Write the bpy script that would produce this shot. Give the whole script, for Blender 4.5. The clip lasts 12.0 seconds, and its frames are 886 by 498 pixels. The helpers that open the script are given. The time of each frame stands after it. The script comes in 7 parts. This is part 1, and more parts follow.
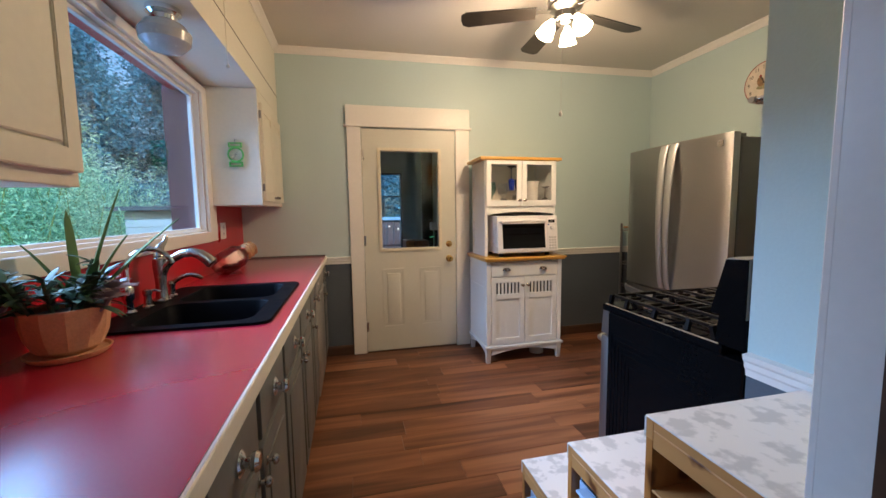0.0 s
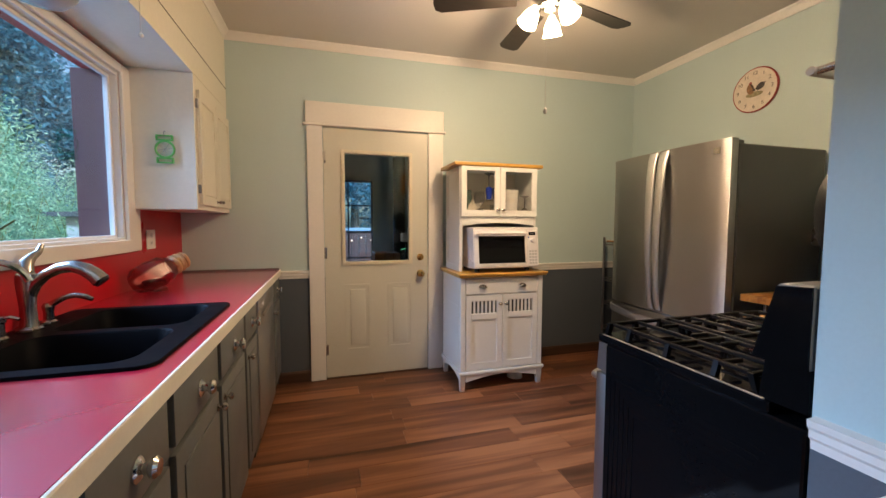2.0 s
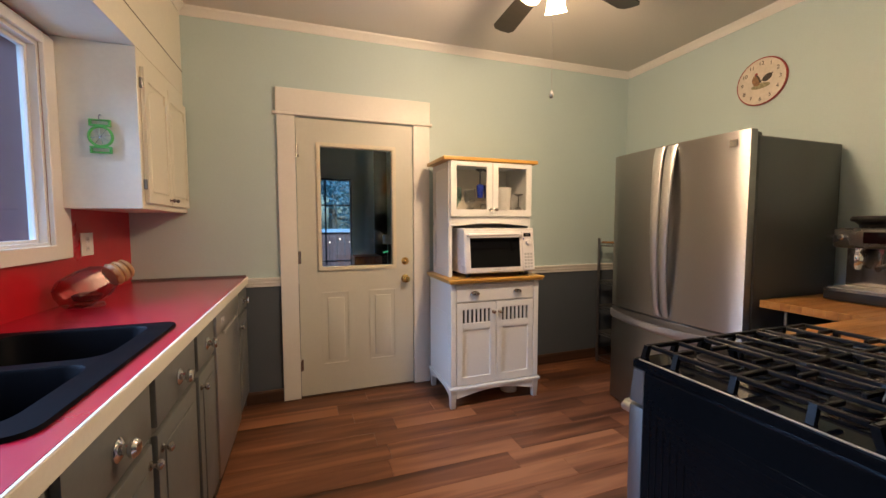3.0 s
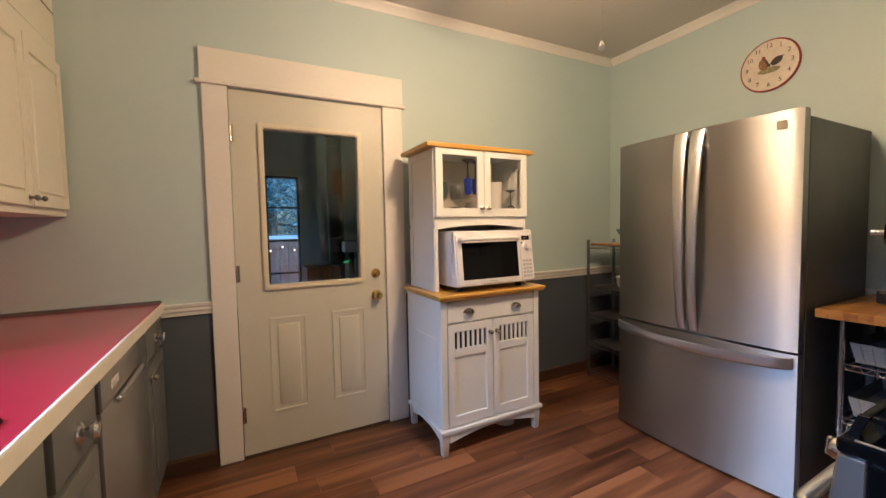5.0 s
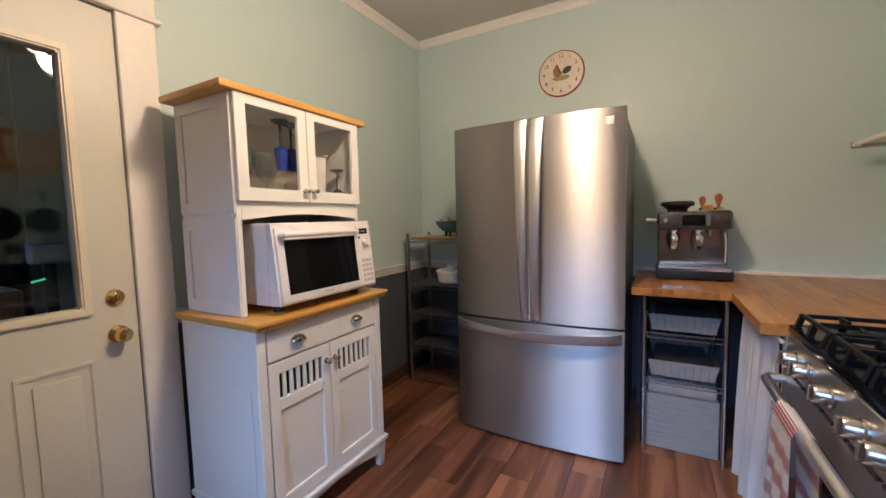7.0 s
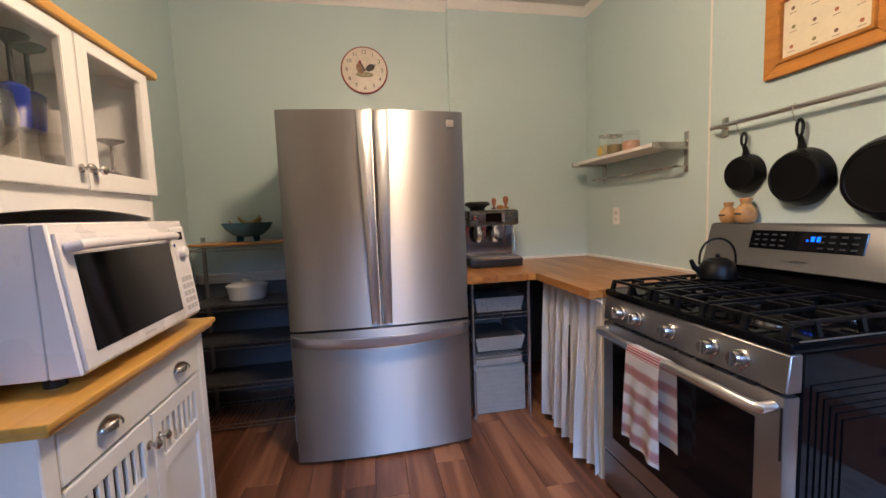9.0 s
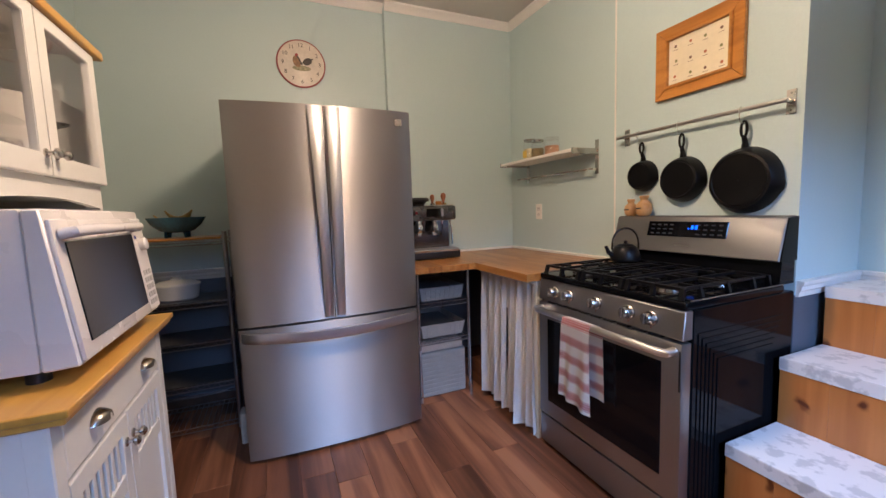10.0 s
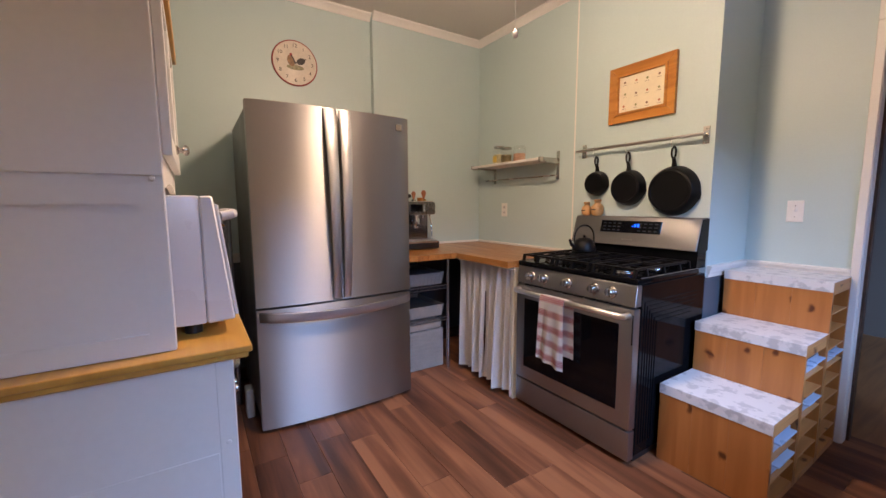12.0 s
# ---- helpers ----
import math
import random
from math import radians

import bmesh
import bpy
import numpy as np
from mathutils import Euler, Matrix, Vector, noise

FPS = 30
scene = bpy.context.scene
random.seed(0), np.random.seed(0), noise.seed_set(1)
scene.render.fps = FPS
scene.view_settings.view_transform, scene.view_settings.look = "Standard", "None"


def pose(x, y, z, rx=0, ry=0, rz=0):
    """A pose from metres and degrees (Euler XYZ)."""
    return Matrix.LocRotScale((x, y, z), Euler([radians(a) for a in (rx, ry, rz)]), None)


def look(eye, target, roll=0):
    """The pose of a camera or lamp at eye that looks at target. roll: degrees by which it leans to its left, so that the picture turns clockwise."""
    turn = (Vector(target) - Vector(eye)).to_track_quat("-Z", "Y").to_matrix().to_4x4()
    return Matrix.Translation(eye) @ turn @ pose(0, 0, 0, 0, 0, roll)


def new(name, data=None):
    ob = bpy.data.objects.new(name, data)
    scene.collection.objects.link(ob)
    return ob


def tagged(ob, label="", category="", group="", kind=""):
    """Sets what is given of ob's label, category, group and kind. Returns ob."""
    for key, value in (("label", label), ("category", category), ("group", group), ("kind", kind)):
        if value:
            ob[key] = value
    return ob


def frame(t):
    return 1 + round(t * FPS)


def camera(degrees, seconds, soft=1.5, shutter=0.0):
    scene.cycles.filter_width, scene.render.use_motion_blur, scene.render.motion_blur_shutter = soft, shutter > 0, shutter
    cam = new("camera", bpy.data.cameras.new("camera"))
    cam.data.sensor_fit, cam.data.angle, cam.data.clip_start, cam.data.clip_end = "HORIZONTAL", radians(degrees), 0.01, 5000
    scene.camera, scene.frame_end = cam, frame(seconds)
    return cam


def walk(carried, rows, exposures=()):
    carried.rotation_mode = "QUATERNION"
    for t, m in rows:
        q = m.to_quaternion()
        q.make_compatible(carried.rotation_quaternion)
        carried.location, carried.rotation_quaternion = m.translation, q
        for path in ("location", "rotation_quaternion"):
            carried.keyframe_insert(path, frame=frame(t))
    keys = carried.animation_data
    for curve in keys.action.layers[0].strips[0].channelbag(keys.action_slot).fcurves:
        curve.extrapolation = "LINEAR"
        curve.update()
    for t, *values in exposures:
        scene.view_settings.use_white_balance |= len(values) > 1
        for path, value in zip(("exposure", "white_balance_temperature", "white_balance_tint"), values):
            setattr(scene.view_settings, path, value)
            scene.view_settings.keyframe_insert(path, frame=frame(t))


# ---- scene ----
cam = camera(97.5, 12.0)
PATH = [
    (0, (0.298, 0.685, 1.308), (0.749, 2.624, 1.116), -0.8),
    (0.5, (0.312, 0.738, 1.32), (0.778, 2.675, 1.144), -0.5),
    (1, (0.345, 0.795, 1.302), (0.84, 2.727, 1.156), -0.2),
    (1.5, (0.402, 0.868, 1.306), (0.922, 2.795, 1.175), 0.0),
    (2, (0.43, 0.995, 1.29), (0.995, 2.909, 1.16), 0.1),
    (2.5, (0.439, 1.171, 1.289), (1.053, 3.07, 1.172), -0.0),
    (3, (0.456, 1.277, 1.291), (1.119, 3.159, 1.164), -0.1),
    (3.2, (0.459, 1.338, 1.275), (1.125, 3.22, 1.163), -0.4),
    (4.8, (0.424, 1.805, 1.282), (1.255, 3.622, 1.192), -0.8),
    (5, (0.425, 1.866, 1.284), (1.35, 3.636, 1.175), -1.1),
    (5.5, (0.468, 2.002, 1.252), (1.627, 3.627, 1.117), -1.0),
    (6, (0.505, 2.194, 1.253), (1.906, 3.615, 1.117), -1.2),
    (6.5, (0.518, 2.375, 1.248), (2.135, 3.544, 1.106), -1.4),
    (6.7, (0.521, 2.421, 1.261), (2.185, 3.521, 1.11), -1.4),
    (8.3, (0.604, 2.908, 1.251), (2.597, 3.019, 1.124), -2.2),
    (8.5, (0.609, 2.949, 1.253), (2.604, 2.948, 1.11), -2.1),
    (9, (0.593, 3.133, 1.249), (2.552, 2.768, 1.075), -2.1),
    (9.5, (0.559, 3.245, 1.242), (2.451, 2.624, 1.058), -2.1),
    (10, (0.511, 3.346, 1.231), (2.342, 2.566, 1.036), -2.0),
    (10.5, (0.457, 3.472, 1.231), (2.244, 2.601, 1.009), -1.5),
    (11, (0.434, 3.58, 1.241), (2.174, 2.621, 1.011), -0.8),
    (11.5, (0.406, 3.701, 1.239), (2.109, 2.677, 1.01), -0.5),
    (12, (0.373, 3.793, 1.235), (2.048, 2.722, 1.015), -0.2),
]
EXPOSURES = ((0, 0.45, 5700, 13), (2.5, 0.49, 6100, 16), (3.0, 0.52, 6000, 17), (5.0, 0.53, 6000, 17), (5.5, 0.54, 5150, 14), (6.5, 0.52, 5250, 15), (8.5, 0.50, 5450, 18), (9.5, 0.49, 5250, 19), (10.5, 0.46, 5450, 23), (12, 0.48, 5600, 25))
walk(cam, [(t, look(eye, target, roll)) for t, eye, target, roll in PATH], EXPOSURES)

# ---- world and light ----
world = bpy.data.worlds.new("world")
scene.world = world
world.use_nodes = True
wn = world.node_tree
sky = wn.nodes.new("ShaderNodeTexSky")
sky.sky_type, sky.sun_disc = "NISHITA", False
sky.sun_elevation, sky.sun_rotation = radians(28), radians(150)
sky.dust_density, sky.air_density = 2.5, 1.2
wn.links.new(sky.outputs[0], wn.nodes["Background"].inputs[0])
wn.nodes["Background"].inputs[1].default_value = 0.15


def lamp(name, kind, m, power, color, size=0.1, size_y=0.0):
    data = bpy.data.lights.new(name, kind)
    data.energy, data.color = power, color
    if kind == "AREA":
        data.shape, data.size, data.size_y = "RECTANGLE", size, size_y or size
    elif kind == "SUN":
        data.angle = radians(size)
    else:
        data.shadow_soft_size = size
    ob = new(name, data)
    ob.matrix_world = m
    return ob


lamp("sun", "SUN", look((0, 0, 0), (-0.6, 0.75, -0.55)), 5.0, (0.52, 0.79, 1.0), 10)
lamp("window_daylight", "AREA", look((-3.3, 3.0, 3.5), (0.65, 1.85, 0.45)), 430, (0.44, 0.67, 1.0), 2.6, 1.8)
# extra lamp outside the west window, added so the worktop mirrors a blue sheen
lamp("worktop_sheen_fill", "AREA", look((-3.3, 4.7, 3.2), (-0.2, 1.4, 0.9)), 52, (0.42, 0.64, 1.0), 1.3, 1.5)
# unseen fill below sill height, added to turn the soffit underside blue
lamp("low_garden_fill", "AREA", look((-2.9, 2.6, 0.25), (-0.3, 2.5, 2.2)), 34, (0.30, 0.54, 1.0), 2.4, 0.8)
# added bluish lamp in the hall, set in an assumed window out of view
lamp("hall_fill", "AREA", look((-1.28, -0.3, 1.5), (1.2, 0.6, 0.9)), 3, (0.62, 0.78, 1.0), 1.1, 1.1)
FAN = Vector((1.565, 2.865, 2.48))


# ---- materials ----
def mat(name, color, rough=0.5, metal=0.0, var=0.08, scale=6.0, bump=0.0, fine=60.0, spec=0.5, stretch=(1, 1, 1), coat=0.0):
    """Paint or plain stuff with blotches and a fine grain, in object space."""
    m = bpy.data.materials.new(name)
    m.use_nodes = True
    n, l = m.node_tree.nodes, m.node_tree.links
    b = n["Principled BSDF"]
    b.inputs["Roughness"].default_value = rough
    b.inputs["Metallic"].default_value = metal
    b.inputs["Specular IOR Level"].default_value = spec
    b.inputs["Coat Weight"].default_value = coat
    co = n.new("ShaderNodeTexCoord")
    mp = n.new("ShaderNodeMapping")
    mp.inputs["Scale"].default_value = stretch
    l.new(co.outputs["Object"], mp.inputs[0])
    a, f = n.new("ShaderNodeTexNoise"), n.new("ShaderNodeTexNoise")
    a.inputs["Scale"].default_value, f.inputs["Scale"].default_value = scale, fine
    a.inputs["Detail"].default_value, f.inputs["Detail"].default_value = 4, 3
    l.new(mp.outputs[0], a.inputs[0])
    l.new(mp.outputs[0], f.inputs[0])
    add = n.new("ShaderNodeMath")
    add.operation = "ADD"
    l.new(a.outputs[0], add.inputs[0])
    l.new(f.outputs[0], add.inputs[1])
    r = n.new("ShaderNodeMapRange")
    r.inputs[1].default_value, r.inputs[2].default_value = 0.6, 1.4
    r.inputs[3].default_value, r.inputs[4].default_value = 1 - var, 1 + var
    l.new(add.outputs[0], r.inputs[0])
    mix = n.new("ShaderNodeVectorMath")
    mix.operation = "SCALE"
    mix.inputs[0].default_value = color
    l.new(r.outputs[0], mix.inputs["Scale"])
    l.new(mix.outputs[0], b.inputs["Base Color"])
    rr = n.new("ShaderNodeMapRange")
    rr.inputs[1].default_value, rr.inputs[2].default_value = 0.3, 0.7
    rr.inputs[3].default_value, rr.inputs[4].default_value = rough * 0.88, min(1, rough * 1.12)
    l.new(a.outputs[0], rr.inputs[0])
    l.new(rr.outputs[0], b.inputs["Roughness"])
    if bump:
        bp = n.new("ShaderNodeBump")
        bp.inputs["Strength"].default_value, bp.inputs["Distance"].default_value = bump, 0.004
        l.new(f.outputs[0], bp.inputs["Height"])
        l.new(bp.outputs[0], b.inputs["Normal"])
    return m


def wood(name, stops, along="X", scale=1.0, rough=0.4, by_piece=0.0, knots=False, contrast=1.0, coat=0.0):
    """Wood: stretched grain along one axis, colours from dark to light; by_piece: tone by object; knots: dark eyes."""
    m = bpy.data.materials.new(name)
    m.use_nodes = True
    n, l = m.node_tree.nodes, m.node_tree.links
    b = n["Principled BSDF"]
    b.inputs["Roughness"].default_value = rough
    b.inputs["Coat Weight"].default_value = coat
    co = n.new("ShaderNodeTexCoord")
    info = n.new("ShaderNodeObjectInfo")
    jump = n.new("ShaderNodeVectorMath")
    jump.operation = "MULTIPLY_ADD"
    rnd = n.new("ShaderNodeCombineXYZ")
    for i in range(3):
        l.new(info.outputs["Random"], rnd.inputs[i])
    jump.inputs[1].default_value = (37.0, 53.0, 71.0)
    l.new(rnd.outputs[0], jump.inputs[0])
    l.new(co.outputs["Object"], jump.inputs[2])
    mp = n.new("ShaderNodeMapping")
    s = {"X": (1.6, 22, 22), "Y": (22, 1.6, 22), "Z": (22, 22, 1.6)}[along]
    mp.inputs["Scale"].default_value = [v * scale for v in s]
    l.new(jump.outputs[0] if by_piece else co.outputs["Object"], mp.inputs[0])
    g, w = n.new("ShaderNodeTexNoise"), n.new("ShaderNodeTexNoise")
    g.inputs["Scale"].default_value, g.inputs["Detail"].default_value, g.inputs["Distortion"].default_value = 1.0, 8, 0.6
    w.inputs["Scale"].default_value, w.inputs["Detail"].default_value = 0.25, 3
    l.new(mp.outputs[0], g.inputs[0])
    l.new(mp.outputs[0], w.inputs[0])
    add = n.new("ShaderNodeMath")
    add.operation = "MULTIPLY_ADD"
    add.inputs[1].default_value = 0.6
    l.new(w.outputs[0], add.inputs[0])
    l.new(g.outputs[0], add.inputs[2])
    last = add
    if by_piece:
        p = n.new("ShaderNodeMath")
        p.operation = "MULTIPLY_ADD"
        p.inputs[1].default_value = by_piece
        l.new(info.outputs["Random"], p.inputs[0])
        l.new(last.outputs[0], p.inputs[2])
        q = n.new("ShaderNodeMath")
        q.operation = "SUBTRACT"
        q.inputs[1].default_value = by_piece / 2
        l.new(p.outputs[0], q.inputs[0])
        last = q
    ramp = n.new("ShaderNodeValToRGB")
    lo, hi = 0.8 - 0.28 / contrast, 0.8 + 0.28 / contrast
    ramp.color_ramp.elements[0].position, ramp.color_ramp.elements[1].position = lo, hi
    ramp.color_ramp.elements[0].color, ramp.color_ramp.elements[1].color = (*stops[0], 1), (*stops[-1], 1)
    if len(stops) == 3:
        e = ramp.color_ramp.elements.new(0.8)
        e.color = (*stops[1], 1)
    l.new(last.outputs[0], ramp.inputs[0])
    out = ramp.outputs[0]
    if knots:
        wob = n.new("ShaderNodeTexNoise")
        wob.inputs["Scale"].default_value = 14
        l.new(co.outputs["Object"], wob.inputs[0])
        off = n.new("ShaderNodeVectorMath")
        off.operation = "MULTIPLY_ADD"
        off.inputs[1].default_value = (0.05, 0.05, 0.09)
        l.new(wob.outputs["Color"], off.inputs[0])
        l.new(jump.outputs[0], off.inputs[2])
        axes, sm, flat = n.new("ShaderNodeSeparateXYZ"), n.new("ShaderNodeMath"), n.new("ShaderNodeCombineXYZ")
        l.new(off.outputs[0], axes.inputs[0])
        run = "XYZ".index(along)
        l.new(axes.outputs[(run + 1) % 3], sm.inputs[0])
        l.new(axes.outputs[(run + 2) % 3], sm.inputs[1])
        l.new(sm.outputs[0], flat.inputs[0])
        l.new(axes.outputs[run], flat.inputs[1])
        mk = n.new("ShaderNodeMapping")
        mk.inputs["Scale"].default_value = (7.0, 4.2, 1)
        l.new(flat.outputs[0], mk.inputs[0])
        v = n.new("ShaderNodeTexVoronoi")
        v.voronoi_dimensions = "2D"
        v.inputs["Scale"].default_value = 1.0
        l.new(mk.outputs[0], v.inputs[0])
        kr = n.new("ShaderNodeValToRGB")
        kr.color_ramp.elements[0].position, kr.color_ramp.elements[1].position = 0.05, 0.13
        kr.color_ramp.elements[0].color, kr.color_ramp.elements[1].color = (0.16, 0.06, 0.02, 1), (1, 1, 1, 1)
        l.new(v.outputs["Distance"], kr.inputs[0])
        mx = n.new("ShaderNodeMix")
        mx.data_type, mx.blend_type = "RGBA", "MULTIPLY"
        mx.inputs["Factor"].default_value = 0.9
        l.new(out, mx.inputs["A"])
        l.new(kr.outputs[0], mx.inputs["B"])
        out = mx.outputs["Result"]
    l.new(out, b.inputs["Base Color"])
    bp = n.new("ShaderNodeBump")
    bp.inputs["Strength"].default_value, bp.inputs["Distance"].default_value = 0.12, 0.003
    l.new(g.outputs[0], bp.inputs["Height"])
    l.new(bp.outputs[0], b.inputs["Normal"])
    return m


def steel(name, color, rough, axis="Z", aniso=0.75):
    """Brushed steel: anisotropic gloss with faint streaks."""
    m = mat(name, color, rough, 1.0, 0.04, 3.0, 0.0, 160, stretch=(3, 3, 0.3))
    n, l = m.node_tree.nodes, m.node_tree.links
    b = n["Principled BSDF"]
    t = n.new("ShaderNodeTangent")
    t.direction_type, t.axis = "RADIAL", axis
    l.new(t.outputs[0], b.inputs["Tangent"])
    b.inputs["Anisotropic"].default_value, b.inputs["Anisotropic Rotation"].default_value = aniso, 0.25
    return m


def glass(name, color=(1, 1, 1), rough=0.0, thin=True, sheen=0.045):
    m = bpy.data.materials.new(name)
    m.use_nodes = True
    n, l = m.node_tree.nodes, m.node_tree.links
    b = n["Principled BSDF"]
    if thin:
        n.remove(b)
        tr, gl = n.new("ShaderNodeBsdfTransparent"), n.new("ShaderNodeBsdfGlossy")
        fr, mx = n.new("ShaderNodeLayerWeight"), n.new("ShaderNodeMixShader")
        tr.inputs[0].default_value, gl.inputs["Roughness"].default_value = (*color, 1), rough
        fr.inputs["Blend"].default_value = 0.5
        pw, sc = n.new("ShaderNodeMath"), n.new("ShaderNodeMath")
        pw.operation, pw.inputs[1].default_value = "POWER", 4.0
        sc.operation, sc.inputs[1].default_value, sc.inputs[2].default_value = "MULTIPLY_ADD", 0.7, sheen
        l.new(fr.outputs["Facing"], pw.inputs[0])
        l.new(pw.outputs[0], sc.inputs[0])
        l.new(sc.outputs[0], mx.inputs[0])
        l.new(tr.outputs[0], mx.inputs[1])
        l.new(gl.outputs[0], mx.inputs[2])
        l.new(mx.outputs[0], n["Material Output"].inputs[0])
    else:
        b.inputs["Transmission Weight"].default_value, b.inputs["Roughness"].default_value = 1.0, rough
        b.inputs["Base Color"].default_value, b.inputs["IOR"].default_value = (*color, 1), 1.45
    return m


def glow(name, color, strength, base=0.8):
    m = bpy.data.materials.new(name)
    m.use_nodes = True
    b = m.node_tree.nodes["Principled BSDF"]
    b.inputs["Base Color"].default_value = (base, base, base, 1)
    b.inputs["Emission Color"].default_value, b.inputs["Emission Strength"].default_value = (*color, 1), strength
    return m


def leafy(name, dark, light, rough=0.5, trans=0.3):
    """Leaves, with a tone of its own for each one."""
    m = bpy.data.materials.new(name)
    m.use_nodes = True
    n, l = m.node_tree.nodes, m.node_tree.links
    b = n["Principled BSDF"]
    b.inputs["Roughness"].default_value = rough
    g = n.new("ShaderNodeNewGeometry")
    r = n.new("ShaderNodeValToRGB")
    r.color_ramp.elements[0].color, r.color_ramp.elements[1].color = (*dark, 1), (*light, 1)
    l.new(g.outputs["Random Per Island"], r.inputs[0])
    l.new(r.outputs[0], b.inputs["Base Color"])
    t, mx = n.new("ShaderNodeBsdfTranslucent"), n.new("ShaderNodeMixShader")
    mx.inputs[0].default_value = trans
    l.new(r.outputs[0], t.inputs[0])
    l.new(b.outputs[0], mx.inputs[1])
    l.new(t.outputs[0], mx.inputs[2])
    l.new(mx.outputs[0], n["Material Output"].inputs[0])
    return m


def damask(name):
    """White vinyl with a grey printed medallion pattern."""
    m = mat(name, (0.78, 0.78, 0.78), 0.38, 0, 0.03, 5)
    n, l = m.node_tree.nodes, m.node_tree.links
    b = n["Principled BSDF"]
    co = n.new("ShaderNodeTexCoord")
    v, nz, w = n.new("ShaderNodeTexVoronoi"), n.new("ShaderNodeTexNoise"), n.new("ShaderNodeMath")
    v.voronoi_dimensions = "2D"
    v.inputs["Scale"].default_value, v.inputs["Randomness"].default_value = 9.5, 0.35
    nz.inputs["Scale"].default_value, nz.inputs["Detail"].default_value = 32, 4
    sp, ad, flat = n.new("ShaderNodeSeparateXYZ"), n.new("ShaderNodeMath"), n.new("ShaderNodeCombineXYZ")
    l.new(co.outputs["Object"], sp.inputs[0])
    l.new(sp.outputs[1], ad.inputs[0])
    l.new(sp.outputs[2], ad.inputs[1])
    l.new(sp.outputs[0], flat.inputs[0])
    l.new(ad.outputs[0], flat.inputs[1])
    l.new(flat.outputs[0], v.inputs[0])
    l.new(flat.outputs[0], nz.inputs[0])
    w.operation = "MULTIPLY_ADD"
    w.inputs[1].default_value = 2.6
    l.new(v.outputs["Distance"], w.inputs[0])
    sc = n.new("ShaderNodeMath")
    sc.operation = "MULTIPLY"
    sc.inputs[1].default_value = 4.2
    l.new(nz.outputs[0], sc.inputs[0])
    l.new(sc.outputs[0], w.inputs[2])
    s = n.new("ShaderNodeMath")
    s.operation = "SINE"
    l.new(w.outputs[0], s.inputs[0])
    r = n.new("ShaderNodeValToRGB")
    r.color_ramp.elements[0].position, r.color_ramp.elements[1].position = 0.12, 0.62
    r.color_ramp.elements[0].color, r.color_ramp.elements[1].color = (0.66, 0.655, 0.655, 1), (0.47, 0.475, 0.485, 1)
    l.new(s.outputs[0], r.inputs[0])
    l.new(r.outputs[0], b.inputs["Base Color"])
    return m


WALL = mat("pale_aqua_wall_paint", (0.50, 0.610, 0.605), 0.42, 0, 0.03, 1.6, 0.10, 110)
SLATE = mat("slate_grey_wall_paint", (0.085, 0.10, 0.12), 0.5, 0, 0.06, 3, 0.10, 110)
CEIL = mat("ceiling_paint", (0.62, 0.585, 0.53), 0.75, 0, 0.04, 1.2, 0.12, 90)
WHITE = mat("white_trim_paint", (0.78, 0.75, 0.70), 0.35, 0, 0.03, 4, 0.04, 60)
CABWHITE = mat("white_cabinet_paint", (0.76, 0.72, 0.60), 0.35, 0, 0.04, 4, 0.05, 50)
DOORPAINT = mat("cream_door_paint", (0.60, 0.585, 0.50), 0.38, 0, 0.03, 3, 0.03, 70)
HUTCHW = mat("white_hutch_paint", (0.72, 0.72, 0.70), 0.33, 0, 0.025, 4, 0.03, 60)
GREYCAB = mat("grey_cabinet_paint", (0.125, 0.13, 0.125), 0.42, 0, 0.08, 6, 0.05, 70)
RED = mat("red_laminate", (0.45, 0.008, 0.034), 0.26, 0, 0.02, 2, 0.0, 240, 1.0, coat=1.0)
RED.node_tree.links.remove(RED.node_tree.nodes["Principled BSDF"].inputs["Roughness"].links[0])
RED.node_tree.nodes["Principled BSDF"].inputs["Coat Roughness"].default_value = 0.26
REDTILE = mat("red_backsplash_laminate", (0.44, 0.008, 0.016), 0.3, 0, 0.06, 4, 0.02, 180)
CREAM = mat("cream_edge_paint", (0.72, 0.68, 0.58), 0.5, 0, 0.05, 9, 0.1, 120)
SINKM = mat("black_granite_sink", (0.0045, 0.005, 0.007), 0.5, 0, 0.25, 9, 0.10, 500, 0.03)
NICKEL = mat("brushed_nickel", (0.52, 0.49, 0.45), 0.26, 1.0, 0.05, 8, 0, 80)
PEWTER = mat("dark_pewter", (0.26, 0.25, 0.24), 0.3, 1.0, 0.06, 8, 0, 80)
CHROME = mat("chrome", (0.75, 0.75, 0.76), 0.1, 1.0, 0.02, 8, 0, 80)
BRASS = mat("polished_brass", (0.72, 0.50, 0.18), 0.16, 1.0, 0.05, 8, 0, 80)
STEEL = steel("brushed_steel_front", (0.42, 0.41, 0.40), 0.45, "Z", 0.9)
STEELB = steel("brushed_steel_panel", (0.50, 0.49, 0.48), 0.40, "Z", 0.5)
STOVEB = mat("satin_backguard_steel", (0.23, 0.225, 0.22), 0.58, 1.0, 0.05, 4, 0.0, 160, stretch=(0.4, 3, 3))
STOVEST = steel("darker_stove_steel", (0.34, 0.33, 0.32), 0.42, "Z", 0.3)
FRSIDE = mat("grey_fridge_side", (0.11, 0.11, 0.105), 0.4, 0.3, 0.04, 5, 0.05, 400)
BLACK = mat("gloss_black_enamel", (0.004, 0.004, 0.0045), 0.09, 0, 0.2, 5, 0.0, 100, spec=0.09)
IRON = mat("seasoned_cast_iron", (0.0035, 0.0035, 0.004), 0.34, 0, 0.25, 14, 0.2, 260, spec=0.22)
